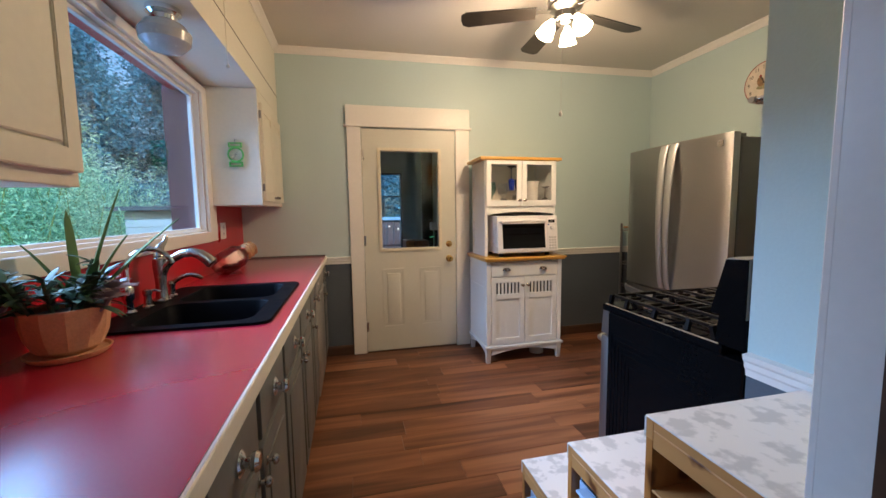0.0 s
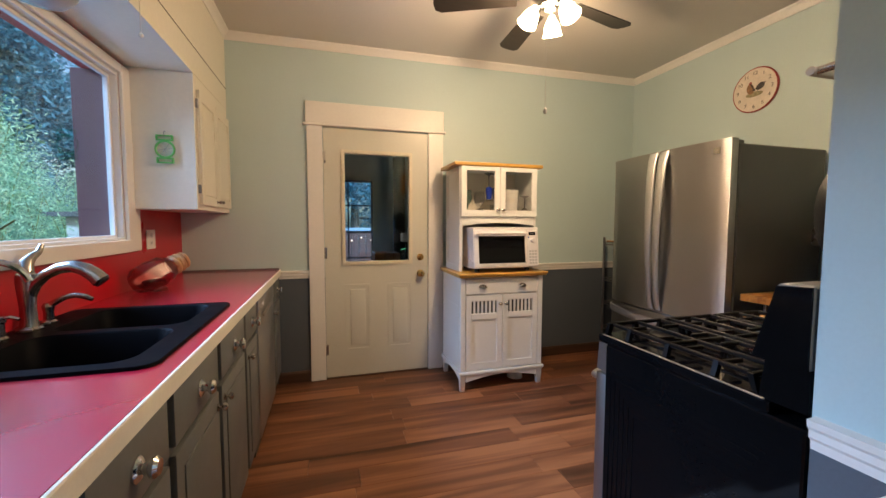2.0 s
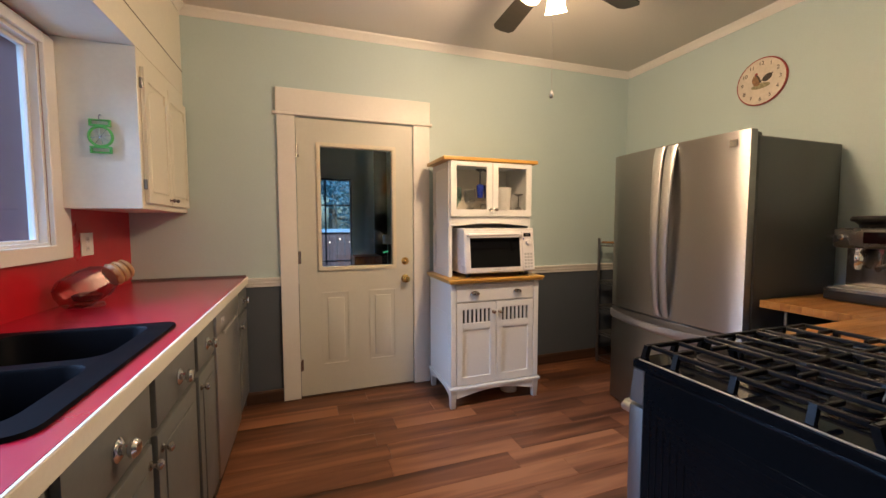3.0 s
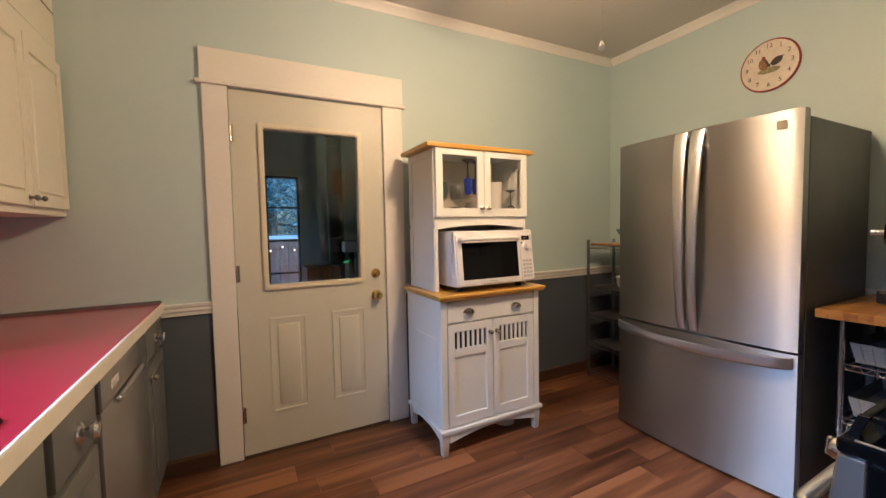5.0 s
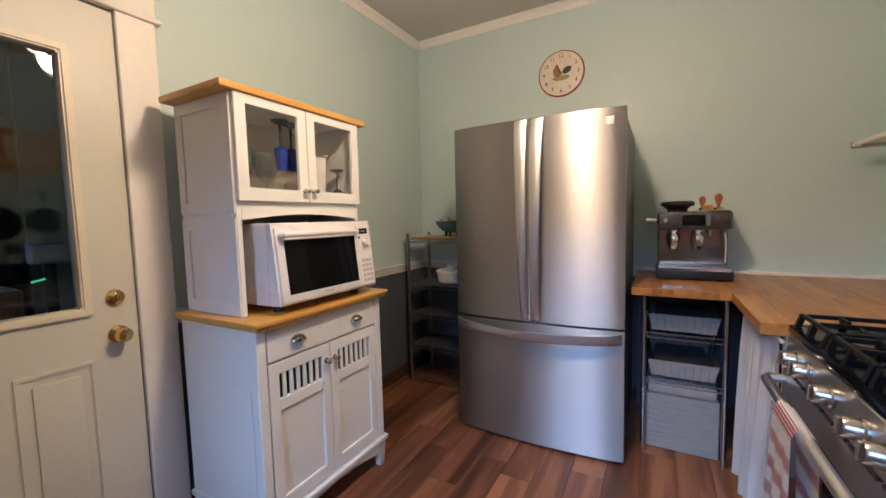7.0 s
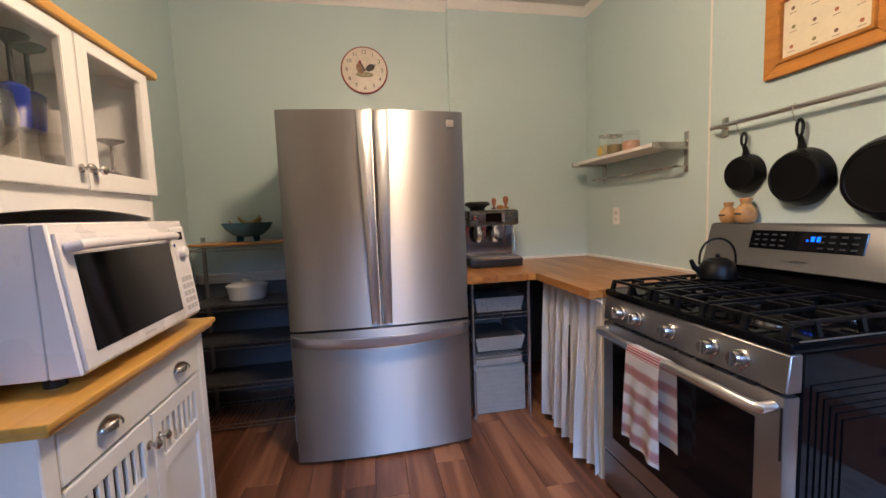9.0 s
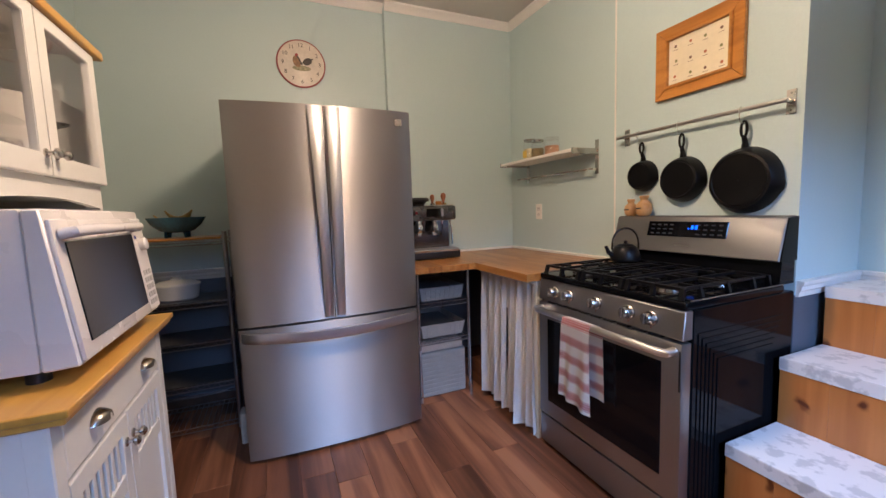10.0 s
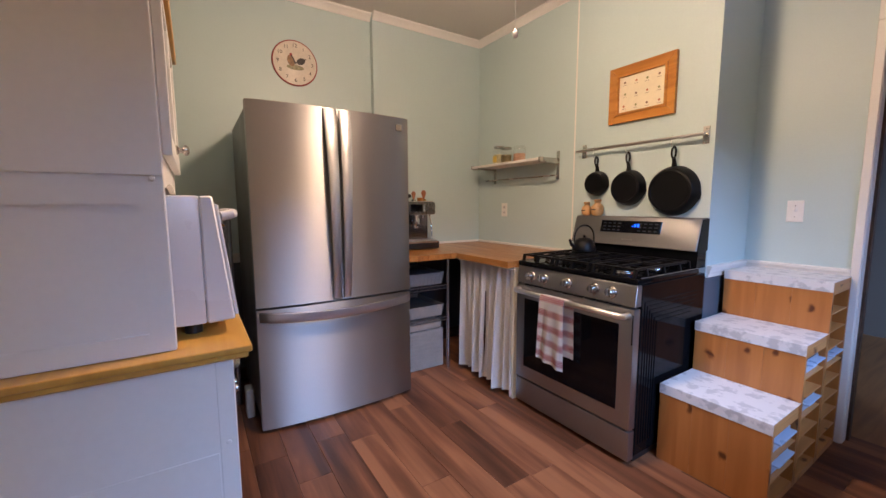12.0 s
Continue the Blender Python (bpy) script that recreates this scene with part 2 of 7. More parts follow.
RUBBER = mat("black_plastic", (0.012, 0.012, 0.013), 0.35, 0, 0.15, 8, 0.03, 200)
DARKGLASS = mat("dark_oven_glass", (0.004, 0.004, 0.005), 0.05, 0, 0.1, 5, spec=0.22)
GLASS = glass("clear_glass")
WINGLASS = glass("window_glass", (0.86, 0.95, 1.0))
TINTGLASS = glass("green_tinted_glass", (0.75, 0.9, 0.85))
BLUEGLASS = glass("blue_glass", (0.10, 0.28, 0.42), 0.05)
COBALT = mat("cobalt_glassware", (0.012, 0.03, 0.30), 0.1, 0, 0.1, 20)
MWHITE = mat("white_appliance_plastic", (0.72, 0.70, 0.70), 0.28, 0, 0.02, 5, 0.02, 300)
LINEN = mat("grey_linen_cloth", (0.85, 0.83, 0.81), 0.9, 0, 0.10, 14, 0.35, 420, stretch=(1, 1, 0.4))
STONEW = mat("white_stoneware", (0.62, 0.60, 0.56), 0.25, 0, 0.04, 9)
TERRA = mat("terracotta", (0.62, 0.35, 0.19), 0.75, 0, 0.16, 14, 0.15, 140)
SALT = mat("tan_glazed_clay", (0.48, 0.27, 0.10), 0.3, 0, 0.15, 20, 0.05, 90)
SOIL = mat("potting_soil", (0.04, 0.027, 0.018), 0.95, 0, 0.4, 50, 0.6, 160)
WOVEN = mat("woven_grey_strap", (0.30, 0.275, 0.25), 0.7, 0, 0.12, 18, 0.2, 160)
PAPER = mat("cream_paper", (0.74, 0.66, 0.48), 0.8, 0, 0.05, 8)
PLATE = mat("white_plastic_plate", (0.80, 0.78, 0.74), 0.35, 0, 0.02, 8)
PRINTBLK = mat("dark_print", (0.05, 0.04, 0.035), 0.6, 0, 0.1, 40)
CLOCKRED = mat("dark_red_print", (0.30, 0.04, 0.035), 0.5, 0, 0.15, 30)
GREENP = mat("green_plastic", (0.10, 0.42, 0.08), 0.35, 0, 0.08, 20)
BINBLUE = mat("pale_blue_plastic", (0.42, 0.52, 0.68), 0.3, 0, 0.03, 10)
BAMBOO = wood("honey_wood_top", ((0.47, 0.245, 0.04), (0.61, 0.345, 0.065)), "X", 1.2, 0.32, coat=0.2)
BUTCHER = wood("butcher_block_stave", ((0.22, 0.082, 0.017), (0.34, 0.147, 0.033), (0.41, 0.192, 0.049)), "X", 1.1, 0.33, by_piece=0.3, coat=0.1)
PINE = wood("knotty_pine", ((0.31, 0.10, 0.019), (0.47, 0.185, 0.043)), "Z", 0.8, 0.36, knots=True, coat=0.15)
PINEX = wood("knotty_pine_rail", ((0.44, 0.18, 0.05), (0.58, 0.27, 0.085)), "Y", 0.8, 0.42, knots=True)
OAK = wood("orange_oak_frame", ((0.33, 0.122, 0.014), (0.53, 0.232, 0.032)), "X", 1.4, 0.3, coat=0.3)
FLOORW = wood("dark_walnut_plank", ((0.058, 0.022, 0.011), (0.172, 0.068, 0.032), (0.30, 0.130, 0.060)), "X", 0.6, 0.40, by_piece=0.22, contrast=1.0)
FLOORW.node_tree.nodes["Principled BSDF"].inputs["Specular IOR Level"].default_value = 0.35
HALLW = wood("orange_hall_plank", ((0.20, 0.075, 0.02), (0.42, 0.19, 0.06)), "Y", 1.0, 0.35, by_piece=0.3)
DARKWOOD = wood("dark_baseboard_wood", ((0.035, 0.018, 0.011), (0.085, 0.042, 0.024)), "X", 1.0, 0.45)
BLADE = wood("black_brown_blade", ((0.010, 0.008, 0.007), (0.022, 0.018, 0.015)), "X", 1.0, 0.4)
TEAK = wood("turned_red_wood", ((0.22, 0.07, 0.03), (0.40, 0.15, 0.06)), "Z", 3.0, 0.35)
DAMASK = damask("damask_vinyl")
BULB = glow("lit_frosted_glass", (1.0, 0.72, 0.36), 14)
DIGITS = glow("blue_display", (0.01, 0.13, 1.0), 1.6, 0.01)
GREENLED = glow("green_display", (0.1, 0.8, 0.25), 0.6)


# ---- building helpers ----
def thing(name, at, label="", category="", group="", kind=""):
    e = new(name)
    e.empty_display_size = 0.05
    e.location = at
    return tagged(e, label, category, group, kind)


def root_of(ob):
    while ob.parent:
        ob = ob.parent
    return ob


def part(name, bm, material, parent=None, label="", smooth=35):
    """Links a bmesh, built in the world's axes, as one mesh under parent (or alone)."""
    base = Vector(root_of(parent).location) if parent else Vector((0, 0, 0))
    bmesh.ops.translate(bm, verts=bm.verts, vec=-base)
    bmesh.ops.recalc_face_normals(bm, faces=bm.faces)
    me = bpy.data.meshes.new(name)
    bm.to_mesh(me)
    bm.free()
    me.materials.append(material)
    if smooth:
        me.polygons.foreach_set("use_smooth", [True] * len(me.polygons))
        me.set_sharp_from_angle(angle=radians(smooth))
    ob = new(name, me)
    if parent:
        ob.parent = parent
    if label:
        ob["label"] = label
    return ob


def bx(x0, x1, y0, y1, z0, z1, bevel=0.0, bm=None, seg=1):
    """A box, its edges rounded; adds to bm if given."""
    own = bmesh.new()
    bmesh.ops.create_cube(own, size=1)
    for v in own.verts:
        v.co = ((x0 + x1) / 2 + v.co.x * (x1 - x0), (y0 + y1) / 2 + v.co.y * (y1 - y0), (z0 + z1) / 2 + v.co.z * (z1 - z0))
    if bevel:
        bmesh.ops.bevel(own, geom=own.edges[:], offset=min(bevel, 0.45 * min(abs(x1 - x0), abs(y1 - y0), abs(z1 - z0))), segments=seg, affect="EDGES", profile=0.6)
    return join(bm, own)


def join(bm, own):
    if bm is None:
        return own
    me = bpy.data.meshes.new("tmp")
    own.to_mesh(me)
    own.free()
    bm.from_mesh(me)
    bpy.data.meshes.remove(me)
    return bm


def rod(a, b, r, r2=None, seg=14, bm=None, cap=True):
    a, b = Vector(a), Vector(b)
    own = bmesh.new()
    bmesh.ops.create_cone(own, cap_ends=cap, segments=seg, radius1=r, radius2=r if r2 is None else r2, depth=(b - a).length)
    own.transform(Matrix.Translation((a + b) / 2) @ (b - a).to_track_quat("Z", "Y").to_matrix().to_4x4())
    return join(bm, own)


def tube(points, r, seg=10, bm=None, taper=None):
    """A round bar swept along points; taper: radius at each point."""
    own = bmesh.new()
    pts = [Vector(p) for p in points]
    rings, up = [], Vector((0.123, 0.456, 0.881)).normalized()
    for i, p in enumerate(pts):
        d = (pts[min(i + 1, len(pts) - 1)] - pts[max(i - 1, 0)]).normalized()
        u = (up - d * up.dot(d)).normalized()
        w = d.cross(u)
        up = u
        rad = taper[i] if taper else r
        rings.append([own.verts.new(p + rad * (math.cos(2 * math.pi * k / seg) * u + math.sin(2 * math.pi * k / seg) * w)) for k in range(seg)])
    for a, b in zip(rings, rings[1:]):
        for k in range(seg):
            own.faces.new((a[k], a[(k + 1) % seg], b[(k + 1) % seg], b[k]))
    own.faces.new(rings[0][::-1])
    own.faces.new(rings[-1])
    return join(bm, own)


def arc(f, n=12):
    return [f(i / (n - 1)) for i in range(n)]


def lathe(profile, at=(0, 0, 0), seg=24, m=None, bm=None, cap=True):
    """Turned body: (radius, height) pairs round z."""
    own = bmesh.new()
    rings = []
    for r, z in profile:
        rings.append([own.verts.new((max(r, 1e-4) * math.cos(2 * math.pi * k / seg), max(r, 1e-4) * math.sin(2 * math.pi * k / seg), z)) for k in range(seg)])
    for a, b in zip(rings, rings[1:]):
        for k in range(seg):
            own.faces.new((a[k], a[(k + 1) % seg], b[(k + 1) % seg], b[k]))
    if cap:
        own.faces.new(rings[0][::-1])
        own.faces.new(rings[-1])
    own.transform(Matrix.Translation(at) @ (m or Matrix()))
    return join(bm, own)


def prism(outline, z0, z1, m=None, bevel=0.0, bm=None):
    """An outline in x, y pulled from z0 to z1, then turned by m."""
    own = bmesh.new()
    f = own.faces.new([own.verts.new((x, y, z0)) for x, y in outline])
    r = bmesh.ops.extrude_face_region(own, geom=[f])
    bmesh.ops.translate(own, verts=[v for v in r["geom"] if isinstance(v, bmesh.types.BMVert)], vec=(0, 0, z1 - z0))
    if bevel:
        bmesh.ops.bevel(own, geom=own.edges[:], offset=bevel, segments=1, affect="EDGES")
    if m:
        own.transform(m)
    return join(bm, own)


TO_X = Matrix(((0, 0, 1, 0), (1, 0, 0, 0), (0, 1, 0, 0), (0, 0, 0, 1)))  # outline x, y -> world y, z; depth -> x
TO_Y = Matrix(((1, 0, 0, 0), (0, 0, 1, 0), (0, 1, 0, 0), (0, 0, 0, 1)))  # outline x, y -> world x, z; depth -> y
FACE_X = pose(0, 0, 0, 0, 90, 0)
FACE_Y = pose(0, 0, 0, -90, 0, 0)


def ring(m, a0, a1, b0, b1, w, d0, d1, bevel=0.0, wt=None, wb=None):
    """A rectangular frame of width w (wt, wb: top and bottom) pulled from d0 to d1; m: TO_X or TO_Y."""
    wt, wb = wt or w, wb or w
    own = bmesh.new()
    rows = []
    for d in (d0, d1):
        o = [own.verts.new((x, y, d)) for x, y in ((a0, b0), (a1, b0), (a1, b1), (a0, b1))]
        i = [own.verts.new((x, y, d)) for x, y in ((a0 + w, b0 + wb), (a1 - w, b0 + wb), (a1 - w, b1 - wt), (a0 + w, b1 - wt))]
        rows.append((o, i))
    for k in range(4):
        n = (k + 1) % 4
        for o, i in rows:
            own.faces.new((o[k], o[n], i[n], i[k]))
        own.faces.new((rows[0][0][k], rows[0][0][n], rows[1][0][n], rows[1][0][k]))
        own.faces.new((rows[0][1][k], rows[0][1][n], rows[1][1][n], rows[1][1][k]))
    bmesh.ops.recalc_face_normals(own, faces=own.faces)
    if bevel:
        sharp = [e for e in own.edges if len(e.link_faces) == 2 and e.calc_face_angle(0) > 0.5]
        bmesh.ops.bevel(own, geom=sharp, offset=bevel, segments=2, affect="EDGES")
    own.transform(m)
    return own


def slab(name, material, *dims, label="", bevel=0.0):
    return tagged(part(name, bx(*dims, bevel), material), label, kind="structure")


# ---- structure ----
N, E, E2, S, S2, SW, W = 4.295, 3.41, 3.36, 1.47, 1.505, 1.027, -0.61   # wall faces
TOP, RAIL = 2.75, 0.855


def ceil_z(x):
    """Underside of the slightly sloping ceiling."""
    return 2.70 + 0.0085 * (x + 0.24)


floor = slab("floor", DARKWOOD, W - 0.15, E + 0.15, SW - 0.14, N + 0.15, -0.08, -0.012, label="dark walnut plank floor of mixed tones")
top_slab = bx(W - 0.15, E + 0.15, SW - 0.15, N + 0.15, 0.0, 0.1)
for v in top_slab.verts:
    v.co.z += ceil_z(v.co.x)
tagged(part("ceiling", top_slab, CEIL), "off-white painted plaster ceiling", kind="structure")


def two_tone(name, x0, x1, y0, y1, label):
    """A wall, pale above the chair rail and dark below it."""
    w = slab(name, WALL, x0, x1, y0, y1, RAIL, TOP, label=label)
    part("lower_wall", bx(x0, x1, y0, y1, -0.05, RAIL), SLATE, w, "dark slate grey lower wall")
    return w


def wall_with_hole(name, material, axis, f0, f1, a0, a1, z0, z1, holes, label):
    """A wall from a0 to a1 with through openings (b0, b1, c0, c1), built from blocks that butt."""
    bm = bmesh.new()
    cuts = sorted({a0, a1, *(v for h in holes for v in h[:2])})
    for p, q in zip(cuts, cuts[1:]):
        spans = [(z0, z1)]
        for b0, b1, c0, c1 in holes:
            if b0 <= p and q <= b1:
                spans = [s for lo, hi in spans for s in ((lo, min(hi, c0)), (max(lo, c1), hi)) if s[1] - s[0] > 1e-4]
        for lo, hi in spans:
            if axis == "x":
                bx(f0, f1, p, q, lo, hi, bm=bm)
            else:
                bx(p, q, f0, f1, lo, hi, bm=bm)
    bmesh.ops.remove_doubles(bm, verts=bm.verts, dist=1e-5)
    return tagged(part(name, bm, material, smooth=0), label, kind="structure")


wall_n = wall_with_hole("wall_north", WALL, "y", N, N + 0.13, W - 0.15, E + 0.15, RAIL, TOP, [(0.40, 1.262, RAIL, 2.06)], "pale aqua painted plaster wall with cream door casing")
low = bmesh.new()
bx(W - 0.15, 0.40, N, N + 0.13, -0.05, RAIL, bm=low)
bx(1.262, E + 0.15, N, N + 0.13, -0.05, RAIL, bm=low)
part("lower_wall", low, SLATE, wall_n, "dark slate grey lower wall", 0)
two_tone("wall_east", E, E + 0.15, S - 0.2, N, "pale aqua painted plaster wall behind the fridge")
two_tone("wall_east_pier", E2, E, S - 0.2, 2.53, "pale aqua wall section standing slightly proud")
two_tone("wall_south", 1.38, E2, SW - 0.02, S, "pale aqua painted plaster wall above the butcher block")
two_tone("wall_south_pier", 1.345, 2.225, SW, S2, "pale aqua proud wall section behind the stove")
wall_sw = wall_with_hole("wall_doorway", WALL, "y", SW - 0.14, SW, W - 0.15, 1.38, RAIL, TOP, [(-0.07, 0.87, RAIL, 2.08)], "pale aqua wall with an open doorway")
low = bmesh.new()
bx(W - 0.15, -0.07, SW - 0.14, SW, -0.05, RAIL, bm=low)
bx(0.87, 1.345, SW - 0.14, SW, -0.05, RAIL, bm=low)
part("lower_wall", low, SLATE, wall_sw, "dark slate grey lower wall", 0)
WY0, WY1, WZ0, WZ1 = 1.76, 3.475, 1.195, 2.075
wall_w = wall_with_hole("wall_west", REDTILE, "x", W - 0.15, W, SW, N, -0.05, TOP, [(WY0, WY1, WZ0, WZ1)], "red laminate backsplash wall with a wide window")


def moulding(name, material, a, b, out, z, profile, label):
    """A strip from a to b along a wall; profile: (out, up) pairs; out: the way into the room."""
    a, b, out = Vector((*a, z)), Vector((*b, z)), Vector((*out, 0))
    if name == "crown_moulding":                       # follows the ceiling
        a.z, b.z = ceil_z(a.x) - 0.056, ceil_z(b.x) - 0.056
    bm = bmesh.new()
    ends = [[bm.verts.new(p + out * u + Vector((0, 0, v))) for u, v in profile] for p in (a, b)]
    k = len(profile)
    for i in range(k):
        bm.faces.new((ends[0][i], ends[0][(i + 1) % k], ends[1][(i + 1) % k], ends[1][i]))
    bm.faces.new(ends[0][::-1])
    bm.faces.new(ends[1])
    return tagged(part(name, bm, material, smooth=20), label, kind="structure")


CROWN = ((0, 0), (0.008, 0.002), (0.012, 0.012), (0.03, 0.035), (0.04, 0.042), (0.042, 0.055), (0, 0.055))
CHAIR = ((0, 0), (0.010, 0.002), (0.012, 0.02), (0.018, 0.028), (0.018, 0.042), (0.024, 0.05), (0.026, 0.064), (0, 0.066))
SKIRT = ((0, 0), (0.014, 0), (0.014, 0.075), (0.008, 0.09), (0, 0.09))
for nm, pr, z, mt, lb, skips in (("crown_moulding", CROWN, TOP - 0.056, WHITE, "white painted crown moulding", 0),
                                 ("chair_rail", CHAIR, RAIL - 0.008, WHITE, "white painted profiled chair rail", 1),
                                 ("baseboard", SKIRT, 0.0, DARKWOOD, "dark brown wooden baseboard", 2)):
    if skips:
        moulding(nm, mt, (-0.02 if skips == 1 else 0.03, N), (0.278, N), (0, -1), z, pr, lb)
        moulding(nm, mt, (1.397, N), (E, N), (0, -1), z, pr, lb)
    else:
        moulding(nm, mt, (-0.29, N), (E, N), (0, -1), z, pr, lb)
    moulding(nm, mt, (E, 2.53), (E, N - 0.03), (-1, 0), z, pr, lb)
    moulding(nm, mt, (E2, S + 0.01), (E2, 2.53), (-1, 0), z, pr, lb)
    moulding(nm, mt, (2.225, S), (E2 - 0.01, S), (0, 1), z, pr, lb)
    if skips != 1:                                     # no rail behind the stove
        moulding(nm, mt, (1.345, S2), (2.225, S2), (0, 1), z, pr, lb)
    moulding(nm, mt, (1.345, SW + 0.0), (1.345, S2 - (0.006 if skips == 1 else 0.0)), (-1, 0), z, pr, lb)
    moulding(nm, mt, (0.894, SW), (1.345, SW), (0, 1), z, pr, lb)

slab("wall_batten", WHITE, 2.222, 2.233, S + 0.001, S2 + 0.002, 0.93, 2.662, label="thin white strip at the wall joint")

# door casing on the north wall
cas = thing("door_casing", (0.83, N, 0), "cream painted craftsman door casing with wide header", kind="structure")
part("side_board", bx(0.278, 0.397, N - 0.024, N - 0.001, 0, 2.062, 0.003), WHITE, cas)
part("side_board", bx(1.265, 1.397, N - 0.024, N - 0.001, 0, 2.062, 0.003), WHITE, cas)
part("header_cap", bx(0.250, 1.42, N - 0.036, N - 0.001, 2.063, 2.082, 0.004), WHITE, cas)
part("header_board", bx(0.272, 1.402, N - 0.026, N - 0.001, 2.083, 2.25, 0.003), WHITE, cas)
part("jamb", bx(0.398, 0.418, N + 0.037, N + 0.12, 0, 2.06), WHITE, cas)
part("jamb", bx(1.244, 1.263, N + 0.037, N + 0.12, 0, 2.06), WHITE, cas)
part("jamb", bx(0.419, 1.243, N + 0.037, N + 0.12, 2.045, 2.061), WHITE, cas)
part("threshold", bx(0.400, 1.262, N - 0.02, N + 0.12, -0.011, 0.008), DARKWOOD, cas, "dark wooden threshold")


def entry_door():
    d = thing("door_1", (0.83, N, 0.01), "closed cream half-glass entry door with brass knobs", "door", kind="structure")
    y0, y1 = N - 0.008, N + 0.036
    bm = wall_with_hole("panel", DOORPAINT, "y", y0, y1, 0.402, 1.260, 0.012, 2.054, [(0.552, 1.108, 0.965, 1.868)], "")
    me = bm
    me.name = "leaf"
    del me["kind"]
    me.data.transform(Matrix.Translation(-Vector(d.location)))
    me.parent = d
    fr = ring(TO_Y, 0.535, 1.125, 0.945, 1.888, 0.03, y0 - 0.016, y0 + 0.05, 0.006)
    part("glass_frame", fr, mat("ivory_plastic_frame", (0.68, 0.62, 0.48), 0.4), d, "ivory plastic window frame")
    pane = part("pane", bx(0.56, 1.10, y0 + 0.018, y0 + 0.022, 0.97, 1.863), WINGLASS, d, "clear glass pane")
    pane.visible_shadow = False
    for x0, x1 in ((0.553, 0.765), (0.907, 1.122)):
        z0, z1 = 0.226, 0.787
        part("panel_bead", ring(TO_Y, x0, x1, z0, z1, 0.02, y0 - 0.006, y0 + 0.004, 0.004), DOORPAINT, d)
        p = bx(x0 + 0.045, x1 - 0.045, y0 - 0.007, y0 + 0.004, z0 + 0.045, z1 - 0.045, 0.006, None, 2)
        part("raised_panel", p, DOORPAINT, d)
    for z, r in ((0.86, 0.028), (1.0, 0.026)):
        k = part("door_knob" if z < 0.9 else "deadbolt", lathe([(r + 0.004, 0), (r + 0.004, 0.006), (0.014, 0.012), (0.012, 0.03), (r * 0.95, 0.04), (r, 0.052), (r * 0.8, 0.064), (0.004, 0.067)] if z < 0.9 else
                 [(r + 0.004, 0), (r + 0.003, 0.008), (r * 0.75, 0.018), (0.012, 0.022)], (1.195, y0, z), 24, pose(0, 0, 0, 90, 0, 0)), BRASS, d, "polished brass")
    part("deadbolt_turn", bx(1.190, 1.200, y0 - 0.034, y0 - 0.02, 0.985, 1.015, 0.002), BRASS, d, "brass thumb turn")
    for z in (0.25, 1.05, 1.82):
        h = rod((0.402, y0 - 0.006, z - 0.045), (0.402, y0 - 0.006, z + 0.045), 0.007)
        bx(0.403, 0.418, y0 - 0.004, y0 - 0.0005, z - 0.045, z + 0.045, bm=h)
        part("hinge", h, NICKEL, d)
    return d


entry_door()
hall_case = thing("doorway_casing", (0.89, SW, 0), "white painted casing of an open doorway", kind="structure")
part("side_board", bx(0.858, 0.893, SW + 0.001, SW + 0.014, 0, 2.09, 0.003), WHITE, hall_case)
part("header_board", bx(-0.12, 0.893, SW + 0.001, SW + 0.014, 2.091, 2.21, 0.003), WHITE, hall_case)
part("jamb", bx(0.855, 0.8695, SW - 0.15, SW + 0.001, 0, 2.079), WHITE, hall_case)
part("jamb", bx(-0.0695, -0.055, SW - 0.15, SW + 0.001, 0, 2.079), WHITE, hall_case)
part("stop", bx(0.843, 0.8549, SW - 0.10, SW - 0.06, 0, 2.079), DARKWOOD, hall_case, "worn brown door stop")
part("head_jamb", bx(-0.055, 0.855, SW - 0.15, SW + 0.001, 2.08, 2.0905), WHITE, hall_case)

# hall behind the doorway
slab("hall_floor", HALLW, -1.2, 2.6, -1.6, SW - 0.141, -0.08, -0.012, label="orange wooden hall floor")
slab("hall_ceiling", CEIL, -1.3, 2.7, -1.7, SW - 0.141, 2.6, 2.7, label="off-white hall ceiling")
HALLP = mat("warm_grey_hall_paint", (0.22, 0.19, 0.16), 0.6, 0, 0.04, 2, 0.1, 90)
# the opening is assumed and unseen, cut for the added hall lamp
wall_with_hole("hall_wall_west", HALLP, "x", -1.3, -1.2, -1.6, SW - 0.141, -0.05, 2.6, [(-0.9, 0.25, 0.9, 2.1)], "plain hall wall with an assumed, unseen window opening")
slab("hall_wall_south", HALLP, -1.3, 2.7, -1.7, -1.6, -0.05, 2.6, label="plain hall wall")
slab("hall_wall_east", HALLP, 2.6, 2.7, -1.6, SW - 0.141, -0.05, 2.6, label="plain hall wall")

# window
win = thing("window_1", (W, 2.62, WZ0), "wide white-framed kitchen window over the sink", "window", kind="structure")
for nm, a in (("casing", (W, W + 0.020, WY1 - 0.005, WY1 + 0.128, WZ0 - 0.06, 2.118)), ("casing", (W, W + 0.020, WY0 - 0.095, WY0 + 0.005, WZ0 - 0.06, 2.118)),
              ("head_casing", (W, W + 0.020, WY0 + 0.0055, WY1 - 0.0055, WZ1 - 0.005, 2.118)), ("window_sill", (W, W + 0.028, WY0 + 0.0055, WY1 - 0.0055, WZ0 - 0.06, WZ0 + 0.006))):
    part(nm, bx(a[0] + 0.001, *a[1:], 0.003), WHITE, win)
jm = ring(TO_X, WY0 + 0.0005, WY1 - 0.0005, WZ0 + 0.0005, WZ1 - 0.0005, 0.019, W - 0.06, W - 0.001)
part("window_jamb", jm, WHITE, win)
